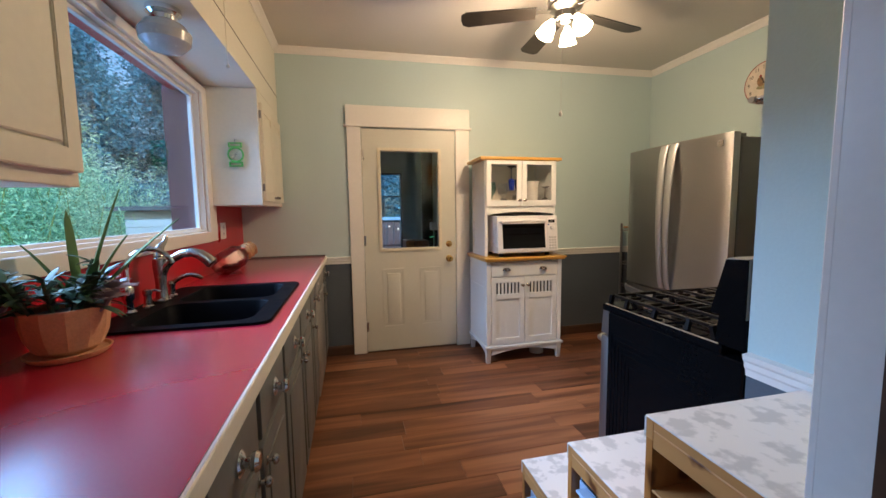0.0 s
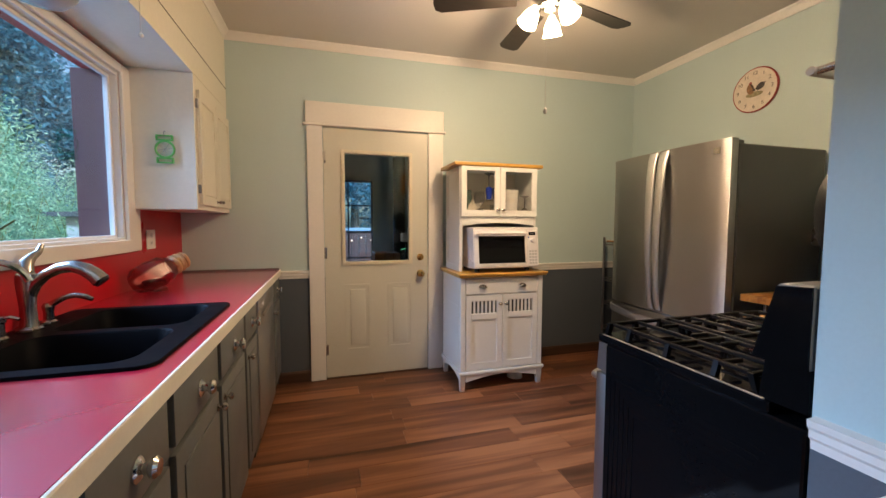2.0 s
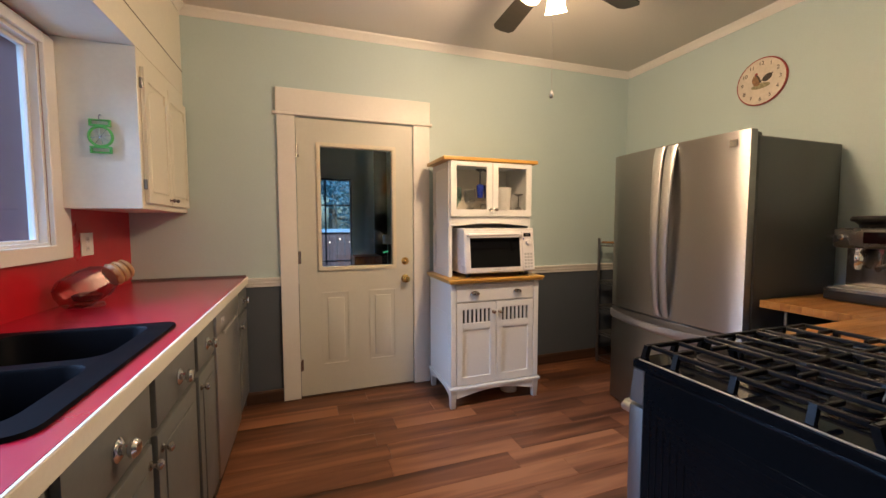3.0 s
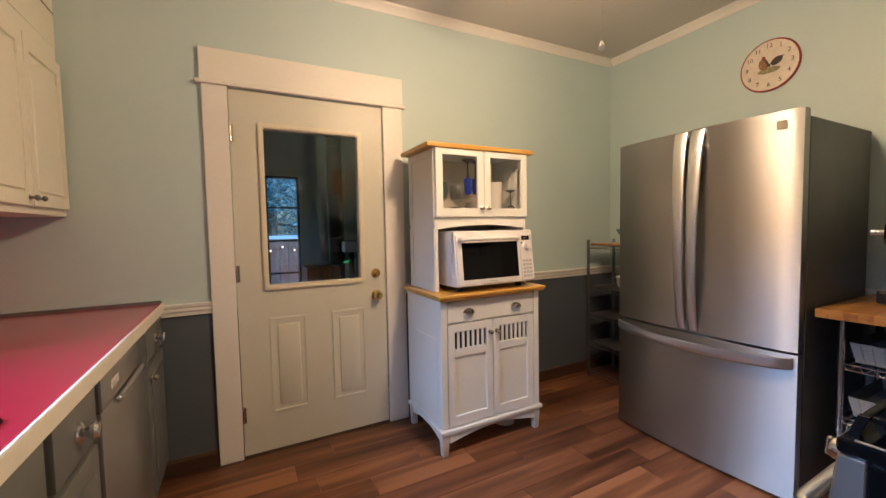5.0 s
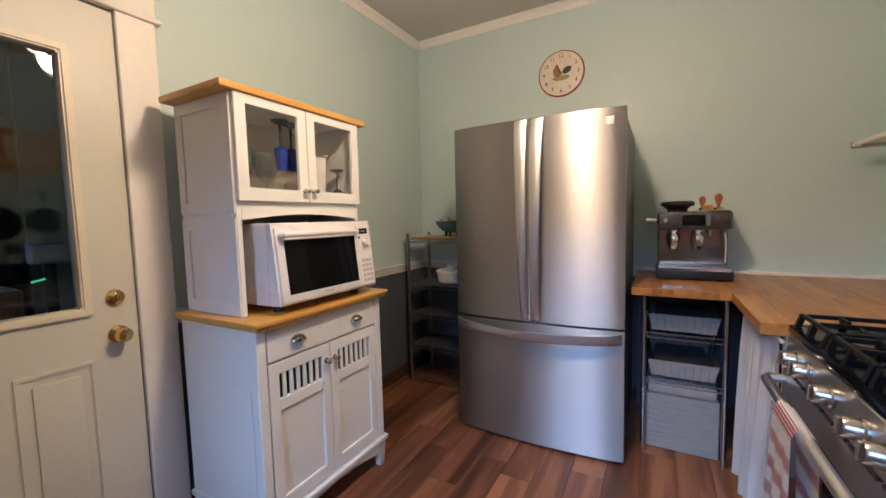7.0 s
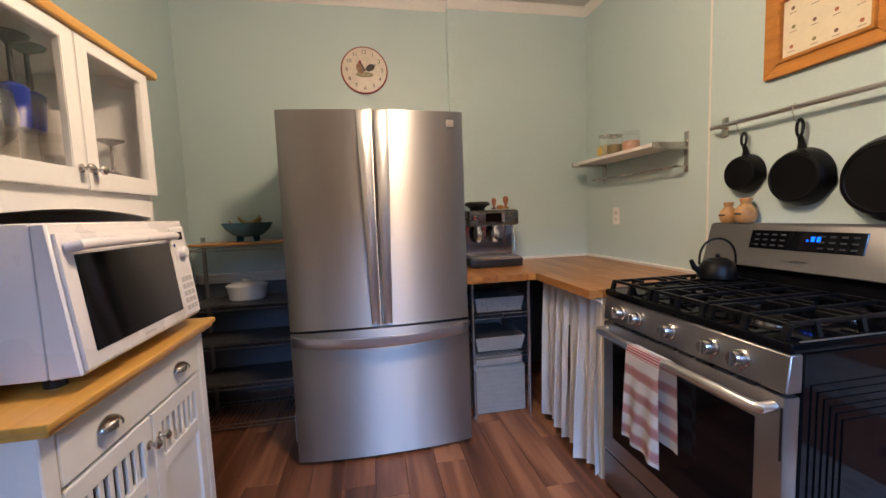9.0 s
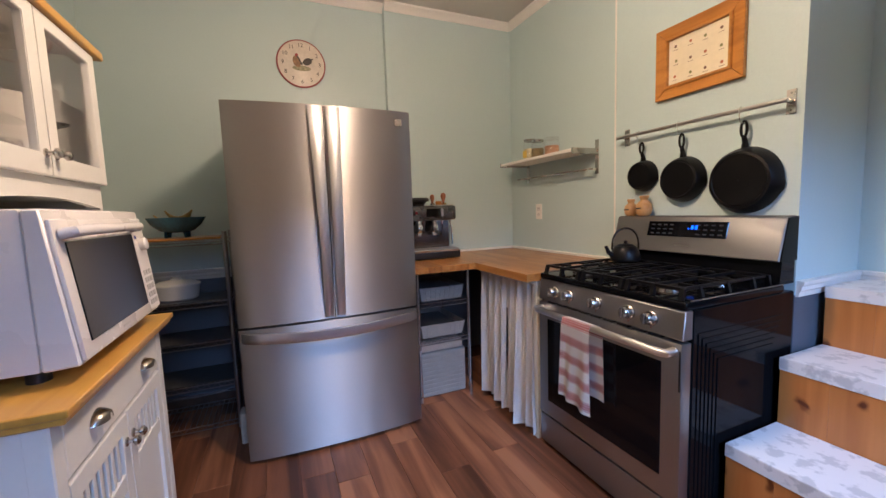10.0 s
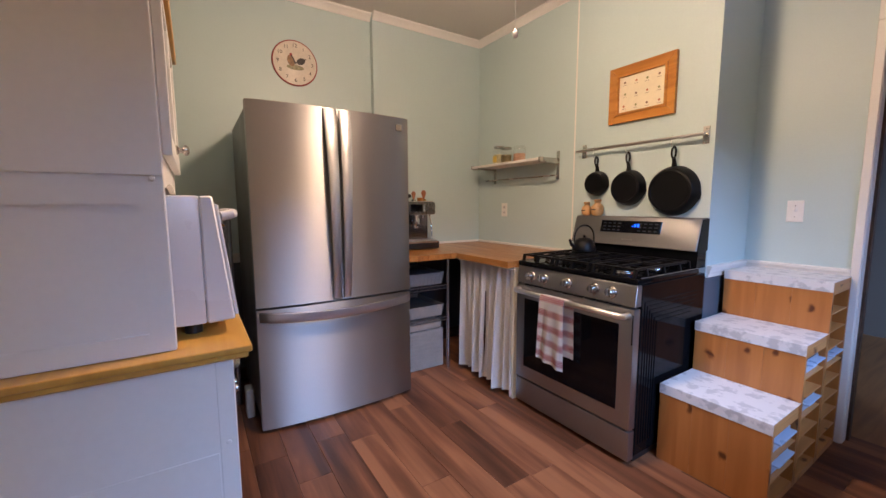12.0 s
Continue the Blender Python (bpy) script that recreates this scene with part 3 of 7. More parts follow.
EXTRED = mat("dark_red_siding", (0.115, 0.035, 0.04), 0.6, 0, 0.12, 4, 0.1, 60)
for a, b in ((WY0 + 0.001, WY0 + 0.02), (WY1 - 0.02, WY1 - 0.001)):
    part("outer_reveal", bx(W - 0.195, W - 0.0605, a, b, WZ0 + 0.0205, WZ1 - 0.001), EXTRED, win, "dark red painted outer reveal")
part("outer_sill", bx(W - 0.195, W - 0.0605, WY0 + 0.001, WY1 - 0.001, WZ0 + 0.001, WZ0 + 0.02), WHITE, win)
fr = ring(TO_X, WY0 + 0.021, WY1 - 0.021, WZ0 + 0.016, WZ1 - 0.021, 0.016, W - 0.055, W - 0.03, 0.002)
part("window_frame", fr, WHITE, win)
pane = part("pane", bx(W - 0.046, W - 0.041, WY0 + 0.03, WY1 - 0.03, WZ0 + 0.025, WZ1 - 0.03), WINGLASS, win, "clear glass pane")
pane.visible_shadow = False

# soffit over the window and the wall cabinets
sof = slab("soffit", CABWHITE, W, -0.285, SW, N, 2.135, TOP - 0.0, label="cream painted boxed soffit with panel joints")
part("joint_strip", bx(-0.2849, -0.2835, SW, N, 2.285, 2.29), DARKWOOD, sof, "dark panel joint")
moulding("crown_moulding", WHITE, (-0.285, SW), (-0.285, N - 0.04), (1, 0), TOP - 0.056, CROWN, "white painted crown moulding")

# ---- west side: base cabinets, worktop, sink ----
FX = 0.035                                             # face frame
lamp("fan_light", "POINT", Matrix.Translation((FAN.x, FAN.y - 0.02, 2.30)), 35, (1.0, 0.68, 0.37), 0.09)
down = lamp("fan_downlight", "SPOT", Matrix.Translation((FAN.x, FAN.y, 2.27)), 20, (1.0, 0.68, 0.37), 0.09)
down.data.spot_size, down.data.spot_blend = radians(155), 0.5


def knob(x, y, z, parent, name="knob", r=0.014, material=NICKEL, facing="x", sign=1):
    m = pose(0, 0, 0, 0, 90 * sign, 0) if facing == "x" else pose(0, 0, 0, -90 * sign, 0, 0)
    return part(name, lathe([(r * 0.9, 0), (r * 0.9, 0.003), (r * 0.45, 0.006), (r * 0.4, 0.014), (r, 0.02), (r * 0.95, 0.026), (r * 0.5, 0.031), (0.001, 0.032)], (x, y, z), 18, m), material, parent)


def cup_knob(x, y, z, parent):
    """Large ringed drawer knob."""
    return part("drawer_knob", lathe([(0.027, 0), (0.027, 0.004), (0.021, 0.009), (0.012, 0.013), (0.012, 0.021), (0.02, 0.026), (0.022, 0.034), (0.016, 0.041), (0.001, 0.043)], (x, y, z), 20, pose(0, 0, 0, 0, 90, 0)), CHROME, parent, "polished nickel ringed knob")


def raised(x, y0, y1, z0, z1, bm=None):
    """A door front in the plane x: frame and raised field."""
    bm = bx(x, x + 0.018, y0, y1, z0, z1, 0.006, bm, 2)
    bx(x + 0.0175, x + 0.0225, y0 + 0.05, y1 - 0.05, z0 + 0.055, z1 - 0.055, 0.006, bm, 2)
    return bm


SINKY0, SINKY1 = 2.10, 2.93


def base_unit(y0, y1, knob_side, drawer=True):
    c = thing("base_cabinet", (-0.28, (y0 + y1) / 2, 0), "grey painted base cabinet with nickel knobs", "cabinet", "base cabinets under the red worktop")
    part("carcass", bx(W + 0.002, FX, y0 + 0.001, y1 - 0.001, 0.09, 0.70 if SINKY0 < y1 and y0 < SINKY1 else 0.882, 0.002), GREYCAB, c)
    if SINKY0 < y1 and y0 < SINKY1:                    # open under the bowls
        part("face_rail", bx(FX - 0.025, FX, y0 + 0.001, y1 - 0.001, 0.7005, 0.882), GREYCAB, c)
    part("toe_kick", bx(W + 0.002, FX - 0.05, y0 + 0.001, y1 - 0.001, 0.0, 0.0895), GREYCAB, c)
    part("base_strip", bx(FX - 0.049, FX - 0.03, y0 + 0.001, y1 - 0.001, 0.0, 0.07), GREYCAB, c)
    d = part("drawer", bx(FX + 0.0005, FX + 0.019, y0 + 0.02, y1 - 0.02, 0.725, 0.868, 0.006, None, 2), GREYCAB, c)
    cup_knob(FX + 0.019, (y0 + y1) / 2, 0.797, d)
    p = part("door", raised(FX + 0.0005, y0 + 0.02, y1 - 0.02, 0.115, 0.705), GREYCAB, c)
    knob(FX + 0.019, y1 - 0.045 if knob_side > 0 else y0 + 0.045, 0.655, p)
    return c


for a, b, s in ((1.055, 1.33, 1), (1.33, 1.70, 1), (1.70, 2.07, -1), (2.07, 2.51, 1), (2.51, 2.95, -1), (2.95, 3.265, -1), (3.885, 4.285, -1)):
    base_unit(a, b, s)

dw = thing("dishwasher", (-0.28, 3.575, 0), "stainless steel dishwasher built under the worktop", "dishwasher")
part("body", bx(W + 0.01, FX - 0.01, 3.27, 3.88, 0.0, 0.88), RUBBER, dw)
part("door", bx(FX - 0.009, FX + 0.022, 3.272, 3.878, 0.10, 0.775, 0.006, None, 2), STEELB, dw, "brushed steel front")
cp = part("control_panel", bx(FX - 0.009, FX + 0.026, 3.272, 3.878, 0.779, 0.876, 0.008, None, 2), STEELB, dw)
part("badge", bx(FX + 0.026, FX + 0.0275, 3.36, 3.44, 0.815, 0.84), MWHITE, cp)
part("handle", bx(FX + 0.024, FX + 0.04, 3.40, 3.75, 0.755, 0.775, 0.006), STEELB, dw)

CT, CX = 0.925, 0.066
SX0, SX1, SY0, SY1 = -0.575, 0.002, 2.115, 2.945        # sink rim
top = thing("worktop", (-0.27, 2.6, 0.885), "red laminate worktop with a chipped cream edge", "worktop")
wt = bmesh.new()
for a in ((W + 0.001, CX - 0.012, SW + 0.002, SY0 + 0.03), (W + 0.001, CX - 0.012, SY1 - 0.03, N - 0.002), (W + 0.001, SX0 + 0.03, SY0 + 0.03, SY1 - 0.03), (SX1 - 0.03, CX - 0.012, SY0 + 0.03, SY1 - 0.03)):
    bx(*a, 0.8825, CT, bm=wt)
bmesh.ops.remove_doubles(wt, verts=wt.verts, dist=1e-5)
part("surface", wt, RED, top, smooth=0)
part("front_edge", bx(CX - 0.0118, CX, SW + 0.002, N - 0.002, 0.878, CT + 0.001, 0.003), CREAM, top, "cream painted edge strip")
part("end_strip", bx(W + 0.001, CX - 0.012, N - 0.022, N - 0.003, CT + 0.0005, CT + 0.014), GREYCAB, top, "dark grey end strip")


def sink():
    s = thing("double_sink", (-0.29, 2.53, CT), "black composite double bowl drop-in sink", "sink")
    own = bmesh.new()
    z = CT + 0.012
    bowls = ((-0.455, -0.062, 2.155, 2.50), (-0.455, -0.062, 2.545, 2.90))

    def loop(x0, x1, y0, y1, zz, r, k=5):
        pts = []
        for cx, cy, a0 in ((x1 - r, y1 - r, 0), (x0 + r, y1 - r, 90), (x0 + r, y0 + r, 180), (x1 - r, y0 + r, 270)):
            for i in range(k):
                a = radians(a0 + 90 * i / (k - 1))
                pts.append(own.verts.new((cx + r * math.cos(a), cy + r * math.sin(a), zz)))
        return pts

    def bridge(a, b):
        for i in range(len(a)):
            own.faces.new((a[i], a[(i + 1) % len(a)], b[(i + 1) % len(b)], b[i]))

    outer = loop(SX0, SX1, SY0, SY1, z - 0.002, 0.045)
    foot = loop(SX0 - 0.003, SX1 + 0.003, SY0 - 0.003, SY1 + 0.003, CT + 0.0005, 0.045)
    bridge(foot, outer)
    rims = []
    for x0, x1, y0, y1 in bowls:
        a = loop(x0, x1, y0, y1, z, 0.06)
        b = loop(x0 + 0.006, x1 - 0.006, y0 + 0.006, y1 - 0.006, z - 0.008, 0.06)
        c = loop(x0 + 0.02, x1 - 0.02, y0 + 0.02, y1 - 0.02, z - 0.185, 0.07)
        d = loop(x0 + 0.06, x1 - 0.06, y0 + 0.06, y1 - 0.06, z - 0.2, 0.06)
        bridge(a, b), bridge(b, c), bridge(c, d)
        own.faces.new(d)
        rims.append(a)
    edges = [own.edges.get((q[i], q[(i + 1) % len(q)])) for q in (outer, *rims) for i in range(len(q))]
    bmesh.ops.triangle_fill(own, edges=edges, use_beauty=True)
    part("basin", own, SINKM, s, smooth=40)
    for cy in (2.327, 2.722):
        part("drain", lathe([(0.045, 0), (0.045, 0.003), (0.035, 0.002), (0.01, 0.001)], (-0.26, cy, CT - 0.186), 20), CHROME, s)
    return s


sink()
ZD = CT + 0.0125


def kitchen_faucet():
    f = thing("kitchen_faucet", (-0.52, 2.59, ZD), "brushed nickel pull-out kitchen faucet on the sink deck", "faucet")
    o = Vector((-0.52, 2.59, ZD))
    part("base_plate", lathe([(0.034, 0), (0.034, 0.006), (0.027, 0.012)], o), NICKEL, f)
    part("body", lathe([(0.025, 0.0122), (0.022, 0.03), (0.021, 0.075), (0.024, 0.12), (0.027, 0.155), (0.025, 0.185), (0.012, 0.200)], o), NICKEL, f)
    prof = ((0.005, 0.115), (0.022, 0.150), (0.052, 0.182), (0.092, 0.203), (0.130, 0.208), (0.163, 0.198), (0.190, 0.178), (0.208, 0.158))
    part("spout", tube([o + Vector((u, -0.01 * u / 0.2, w)) for u, w in prof], 0.018, 16, taper=[0.019, 0.018, 0.0175, 0.018, 0.020, 0.023, 0.025, 0.026]), NICKEL, f)
    part("nozzle", lathe([(0.022, 0), (0.022, 0.006), (0.001, 0.007)], o + Vector((0.209, -0.01, 0.157)), 16, Vector((0.7, 0, -0.75)).to_track_quat("Z", "Y").to_matrix().to_4x4()), RUBBER, f, "dark spray nozzle")
    hp = [o + Vector(q) for q in ((0, 0, 0.19), (-0.004, 0.012, 0.222), (-0.004, 0.040, 0.240), (-0.002, 0.066, 0.252), (0, 0.082, 0.276))]
    part("lever", tube(hp, 0.01, 12, taper=[0.021, 0.019, 0.013, 0.010, 0.008]), NICKEL, f)
    return f


kitchen_faucet()
ff = thing("filter_faucet", (-0.53, 2.352, ZD), "slim chrome filtered-water faucet with gooseneck spout", "faucet")
o = Vector((-0.53, 2.352, ZD))
part("base", lathe([(0.024, 0), (0.024, 0.01), (0.016, 0.018), (0.014, 0.05), (0.02, 0.06), (0.02, 0.1), (0.012, 0.112)], o), CHROME, ff)
part("spout", tube([o + Vector((0, 0, 0.10)), o + Vector((0, 0, 0.16))] + arc(lambda t: o + Vector((0.075 - 0.075 * math.cos(t * 2.9), 0.02 * t, 0.17 + 0.075 * math.sin(t * 2.9))), 12), 0.009), CHROME, ff)
part("lever", tube([o + Vector((-0.01, -0.02, 0.08)), o + Vector((-0.02, -0.05, 0.082)), o + Vector((-0.03, -0.09, 0.078))], 0.008), CHROME, ff)
sd = thing("soap_dispenser", (-0.52, 2.468, ZD), "brushed nickel soap pump on the sink deck", "soap dispenser")
part("pump", lathe([(0.02, 0), (0.02, 0.006), (0.014, 0.012), (0.013, 0.05), (0.017, 0.055), (0.017, 0.07), (0.006, 0.074)], (-0.52, 2.468, ZD)), NICKEL, sd)
part("nozzle", tube([(-0.52, 2.468, ZD + 0.064), (-0.49, 2.468, ZD + 0.07), (-0.47, 2.468, ZD + 0.062)], 0.005), NICKEL, sd)
sp = thing("side_sprayer", (-0.52, 2.685, ZD), "brushed nickel lever spout beside the faucet", "sprayer")
part("base", lathe([(0.022, 0), (0.022, 0.006), (0.015, 0.012), (0.014, 0.04), (0.018, 0.06), (0.012, 0.072)], (-0.52, 2.685, ZD)), NICKEL, sp)
part("spout", tube(arc(lambda t: Vector((-0.52 + 0.13 * t, 2.685, ZD + 0.06 + 0.035 * math.sin(t * 2.6))), 9), 0.009, taper=[0.012, 0.011, 0.01, 0.009, 0.009, 0.009, 0.01, 0.01, 0.007]), NICKEL, sp)


def leaf_blade(bm, base, tip, width, bend=0.0, thick=0.006, n=6, rise=(0, 0, 1)):
    """A fleshy leaf from base to tip, pointed, bent along rise."""
    base, tip, rise = Vector(base), Vector(tip), Vector(rise)
    d = tip - base
    side = d.cross(rise)
    side = side.normalized() if side.length > 1e-5 else Vector((1, 0, 0))
    up = side.cross(d).normalized()
    rings = []
    for i in range(n):
        t = i / (n - 1)
        p = base + d * t + rise * bend * 4 * t * (1 - t)
        w = width * (0.55 + 0.9 * t) * (1 - t) ** 0.55 + 0.001
        h = thick * (1 - 0.7 * t)
        rings.append([bm.verts.new(p + side * w / 2), bm.verts.new(p - up * h), bm.verts.new(p - side * w / 2), bm.verts.new(p + up * h * 0.4)])
    for a, b in zip(rings, rings[1:]):
        for k in range(4):
            bm.faces.new((a[k], a[(k + 1) % 4], b[(k + 1) % 4], b[k]))
    bm.faces.new(rings[0][::-1])
    bm.faces.new(rings[-1])


SUCC = leafy("dark_green_succulent", (0.018, 0.045, 0.018), (0.07, 0.15, 0.06), 0.55, 0.1)
ALOE = leafy("grey_green_aloe", (0.075, 0.13, 0.05), (0.17, 0.25, 0.10), 0.7, 0.05)
ALOE.node_tree.nodes["Principled BSDF"].inputs["Specular IOR Level"].default_value = 0.12
ROSE = leafy("mauve_echeveria", (0.16, 0.13, 0.15), (0.38, 0.30, 0.32), 0.4, 0.1)


def potted_plant(x, y):
    p = thing("potted_succulent", (x, y, CT), "mixed succulents in a faceted terracotta pot on its saucer", "plant")
    part("saucer", lathe([(0.080, 0.001), (0.090, 0.010), (0.094, 0.018), (0.089, 0.018), (0.084, 0.012), (0.01, 0.011)], (x, y, CT), 32), TERRA, p)
    part("pot", lathe([(0.056, 0.0122), (0.074, 0.027), (0.088, 0.060), (0.095, 0.100), (0.097, 0.137), (0.091, 0.139), (0.086, 0.117), (0.01, 0.117)], (x, y, CT), 12), TERRA, p, "faceted terracotta pot", 20)
    part("soil", lathe([(0.085, 0.1172), (0.06, 0.125), (0.01, 0.129)], (x, y, CT), 18), SOIL, p)
    rnd = random.Random(5)
    z0 = CT + 0.12
    for ang, ln, lean in ((20, 0.36, 0.30), (35, 0.36, 0.78), (140, 0.29, 0.12), (20, 0.24, 0.5), (200, 0.22, 0.5), (100, 0.19, 0.9), (-40, 0.2, 0.7)):
        al = bmesh.new()
        a = radians(ang)
        b = Vector((x + 0.02, y + 0.03, z0 - 0.003))
        leaf_blade(al, b, b + Vector((math.cos(a) * ln * math.sin(lean), math.sin(a) * ln * math.sin(lean), ln * math.cos(lean))), 0.033, 0.015, 0.010, 8, (0.01, 0, 1))
        part("aloe_leaf", al, ALOE, p, "long pointed aloe leaf", 60)
    gr = bmesh.new()
    for st in range(15):
        a, rr = rnd.uniform(0, 6.28), rnd.uniform(0.02, 0.10)
        foot = Vector((x + rr * math.cos(a) * 0.75, y - 0.02 + rr * math.sin(a) * 0.75, z0 - 0.004))
        head = foot + Vector((math.cos(a) * 0.06, math.sin(a) * 0.05, rnd.uniform(0.05, 0.16)))
        tube([foot, (foot + head) / 2, head], 0.004, 6, gr)
        for k in range(15):
            b = rnd.uniform(0, 6.28)
            at = foot.lerp(head, rnd.uniform(0.35, 1.0))
            el = rnd.uniform(-0.3, 0.9)
            ln = rnd.uniform(0.034, 0.06)
            leaf_blade(gr, at, at + Vector((math.cos(b) * math.cos(el), math.sin(b) * math.cos(el), math.sin(el))) * ln, 0.027, 0.004, 0.004, 5)
        if st % 2 == 0:
            at = Vector((x + 0.1 * math.cos(a), y + 0.1 * math.sin(a), z0 + 0.01))
            leaf_blade(gr, foot, at + Vector((math.cos(a) * 0.05, math.sin(a) * 0.05, -0.03)), 0.035, 0.03, 0.004, 6)
    tagged(part("jade_foliage", gr, SUCC, p, "dark green rounded jade leaves", 60), kind="stuff")
    for cx, cy, cz, s in ((x + 0.09, y + 0.05, z0 + 0.05, 1.2), (x + 0.11, y - 0.01, z0 + 0.035, 0.9), (x - 0.09, y - 0.05, z0 + 0.05, 0.9), (x + 0.05, y + 0.1, z0 + 0.06, 0.9)):
        ro = bmesh.new()
        tube([(cx - 0.03, cy - 0.01, z0 - 0.004), (cx - 0.01, cy, cz - 0.02), (cx, cy, cz)], 0.006, 6, ro)
        rs = part("rosette", ro, ROSE, p, "mauve rosette leaves", 60)
        for ring_, (cnt, el, ln) in enumerate(((9, 0.15, 0.055), (8, 0.55, 0.045), (6, 1.0, 0.03))):
            for k in range(cnt):
                a = 6.283 * (k + ring_ * 0.5) / cnt
                lf = bmesh.new()
                leaf_blade(lf, (cx, cy, cz), Vector((cx, cy, cz)) + Vector((math.cos(a) * math.cos(el), math.sin(a) * math.cos(el), math.sin(el))) * ln * s, 0.03 * s, 0.004, 0.004, 5)
                part("rosette_leaf", lf, ROSE, rs, "", 60)
    return p


potted_plant(-0.478, 1.942)


JARGLASS = glass("pink_tinged_glass", (0.86, 0.62, 0.62), 0.32)


def tilted_jar(x, y):
    j = thing("glass_jar", (x, y, CT), "tilted clear glass cookie jar with a wooden stopper", "jar")
    tilt = Matrix.Translation((x, y, CT + 0.090)) @ Vector((0.52, 0.66, 0.34)).to_track_quat('Z', 'Y').to_matrix().to_4x4() @ Matrix.Diagonal((1.02, 1.02, 1.2, 1.0))
    outer = [(0.001, -0.10), (0.05, -0.098), (0.078, -0.07), (0.084, -0.02), (0.08, 0.03), (0.06, 0.062), (0.05, 0.075), (0.054, 0.085)]
    inner = [(r - 0.004, h + 0.003) for r, h in outer[::-1] if r > 0.01]
    own = lathe(outer + inner, (0, 0, 0), 8, None, None, False)
    own.transform(tilt)
    part("jar_body", own, JARGLASS, j, "clear faceted glass", 20)
    lid = lathe([(0.044, 0.072), (0.050, 0.078), (0.056, 0.088), (0.052, 0.097), (0.036, 0.101), (0.050, 0.105), (0.054, 0.114), (0.049, 0.122), (0.034, 0.126), (0.046, 0.130), (0.049, 0.138), (0.038, 0.147), (0.001, 0.15)], (0, 0, 0), 22)
    lid.transform(tilt)
    part("stopper", lid, wood("pale_turned_wood", ((0.42, 0.24, 0.10), (0.58, 0.36, 0.17)), "Z", 2.0, 0.5), j, "pale turned wooden stopper")
    part("foot", lathe([(0.06, 0), (0.055, 0.012)], (x, y - 0.01, CT + 0.0005), 8), JARGLASS, j)
    bt = lathe([(0.03, 0), (0.05, 0.008), (0.055, 0.03), (0.03, 0.04), (0.001, 0.042)], (x - 0.005, y - 0.01, CT + 0.022), 12)
    part("contents", bt, mat("dark_red_sweets", (0.10, 0.01, 0.012), 0.4, 0, 0.4, 60, 0.5, 90), j, "dark red contents")
    return j


tilted_jar(-0.475, 3.46)


def wall_plate(name, at, face, rocker, label, category, w=0.036):
    """A switch or socket plate; face: the way it looks, '+x' or '+y'."""
    p = thing(name, at, label, category)
    x, y, z = at
    h, t = 0.058, 0.006
    f = (lambda a, b, c, d, e, g: bx(x + e, x + g, y + a, y + b, z + c, z + d, 0.0015)) if face == "+x" else (lambda a, b, c, d, e, g: bx(x + a, x + b, y + e, y + g, z + c, z + d, 0.0015))
    part("plate", f(-w, w, -h, h, 0.0005, t), PLATE, p)
    if rocker:
        part("toggle", f(-0.006, 0.006, -0.004, 0.014, t, t + 0.012), PLATE, p)
        for s in (-0.03, 0.03):
            part("screw", f(-0.003, 0.003, s - 0.003, s + 0.003, t, t + 0.001), NICKEL, p)
    else:
        for s in (-0.022, 0.022):
            part("socket", f(-0.017, 0.017, s - 0.014, s + 0.014, t, t + 0.0015), MWHITE, p)
            for d in (-0.006, 0.006):
                part("slot", f(d - 0.0015, d + 0.0015, s - 0.005, s + 0.006, t + 0.0015, t + 0.0019), PRINTBLK, p)
    return p


wall_plate("wall_socket", (W + 0.0005, 3.765, 1.192), "+x", False, "cream double socket on the red backsplash", "socket", 0.058)
wall_plate("wall_socket", (2.99, S + 0.0005, 1.20), "+y", False, "white double socket above the butcher block", "socket")
wall_plate("light_switch", (1.13, SW + 0.0005, 1.20), "+y", True, "white toggle light switch on the aqua wall", "switch")


# ---- wall cabinets ----
def cathedral(x, y0, y1, z0, z1, arched=True):
    """Overlay door with a routed panel; facing +x."""
    bm = bx(x, x + 0.011, y0, y1, z0, z1, 0.003)
    join(bm, ring(TO_X, y0, y1, z0, z1, 0.045, x + 0.0105, x + 0.019, 0.0025, 0.06 if arched else 0.045, 0.05))
    w = y1 - y0
    pts = [(y0 + 0.052, z0 + 0.057), (y1 - 0.052, z0 + 0.057), (y1 - 0.052, z1 - 0.11)]
    if arched:
        for i in range(7):
            t = i / 6
            pts.append((y1 - 0.052 - (w - 0.104) * t, z1 - 0.11 + 0.036 * math.sin(math.pi * t) ** 1.3))
    pts.append((y0 + 0.052, z1 - 0.11))
    clean = [pts[0]]
    for q in pts[1:]:
        if (Vector(q) - Vector(clean[-1])).length > 1e-4:
            clean.append(q)
    prism(clean, x + 0.0105, x + 0.0185, TO_X, 0.004, bm)
    return bm


def wall_cabinet(y0, y1, z0, z1, doors, label):
    c = thing("wall_cabinet", (-0.45, (y0 + y1) / 2, z0), label, "cabinet", "white wall cabinets beside the window")
    part("carcass", bx(W + 0.001, -0.2855, y0, y1, z0, z1, 0.002), CABWHITE, c)
    for a, b, hinge in doors:
        d = part("door", cathedral(-0.285, a, b, z0 + 0.03, z1 - 0.08), CABWHITE, c)
        knob(-0.268, (b - 0.03) if hinge < 0 else (a + 0.03), z0 + 0.06, d, r=0.011, material=PEWTER)
        for z in (z0 + 0.12, z1 - 0.16):
            part("hinge", bx(-0.2845, -0.270, (a - 0.013 if hinge < 0 else b + 0.001), (a - 0.001 if hinge < 0 else b + 0.013), z - 0.025, z + 0.025, 0.002), PEWTER, d, "dark metal hinge")
    return c


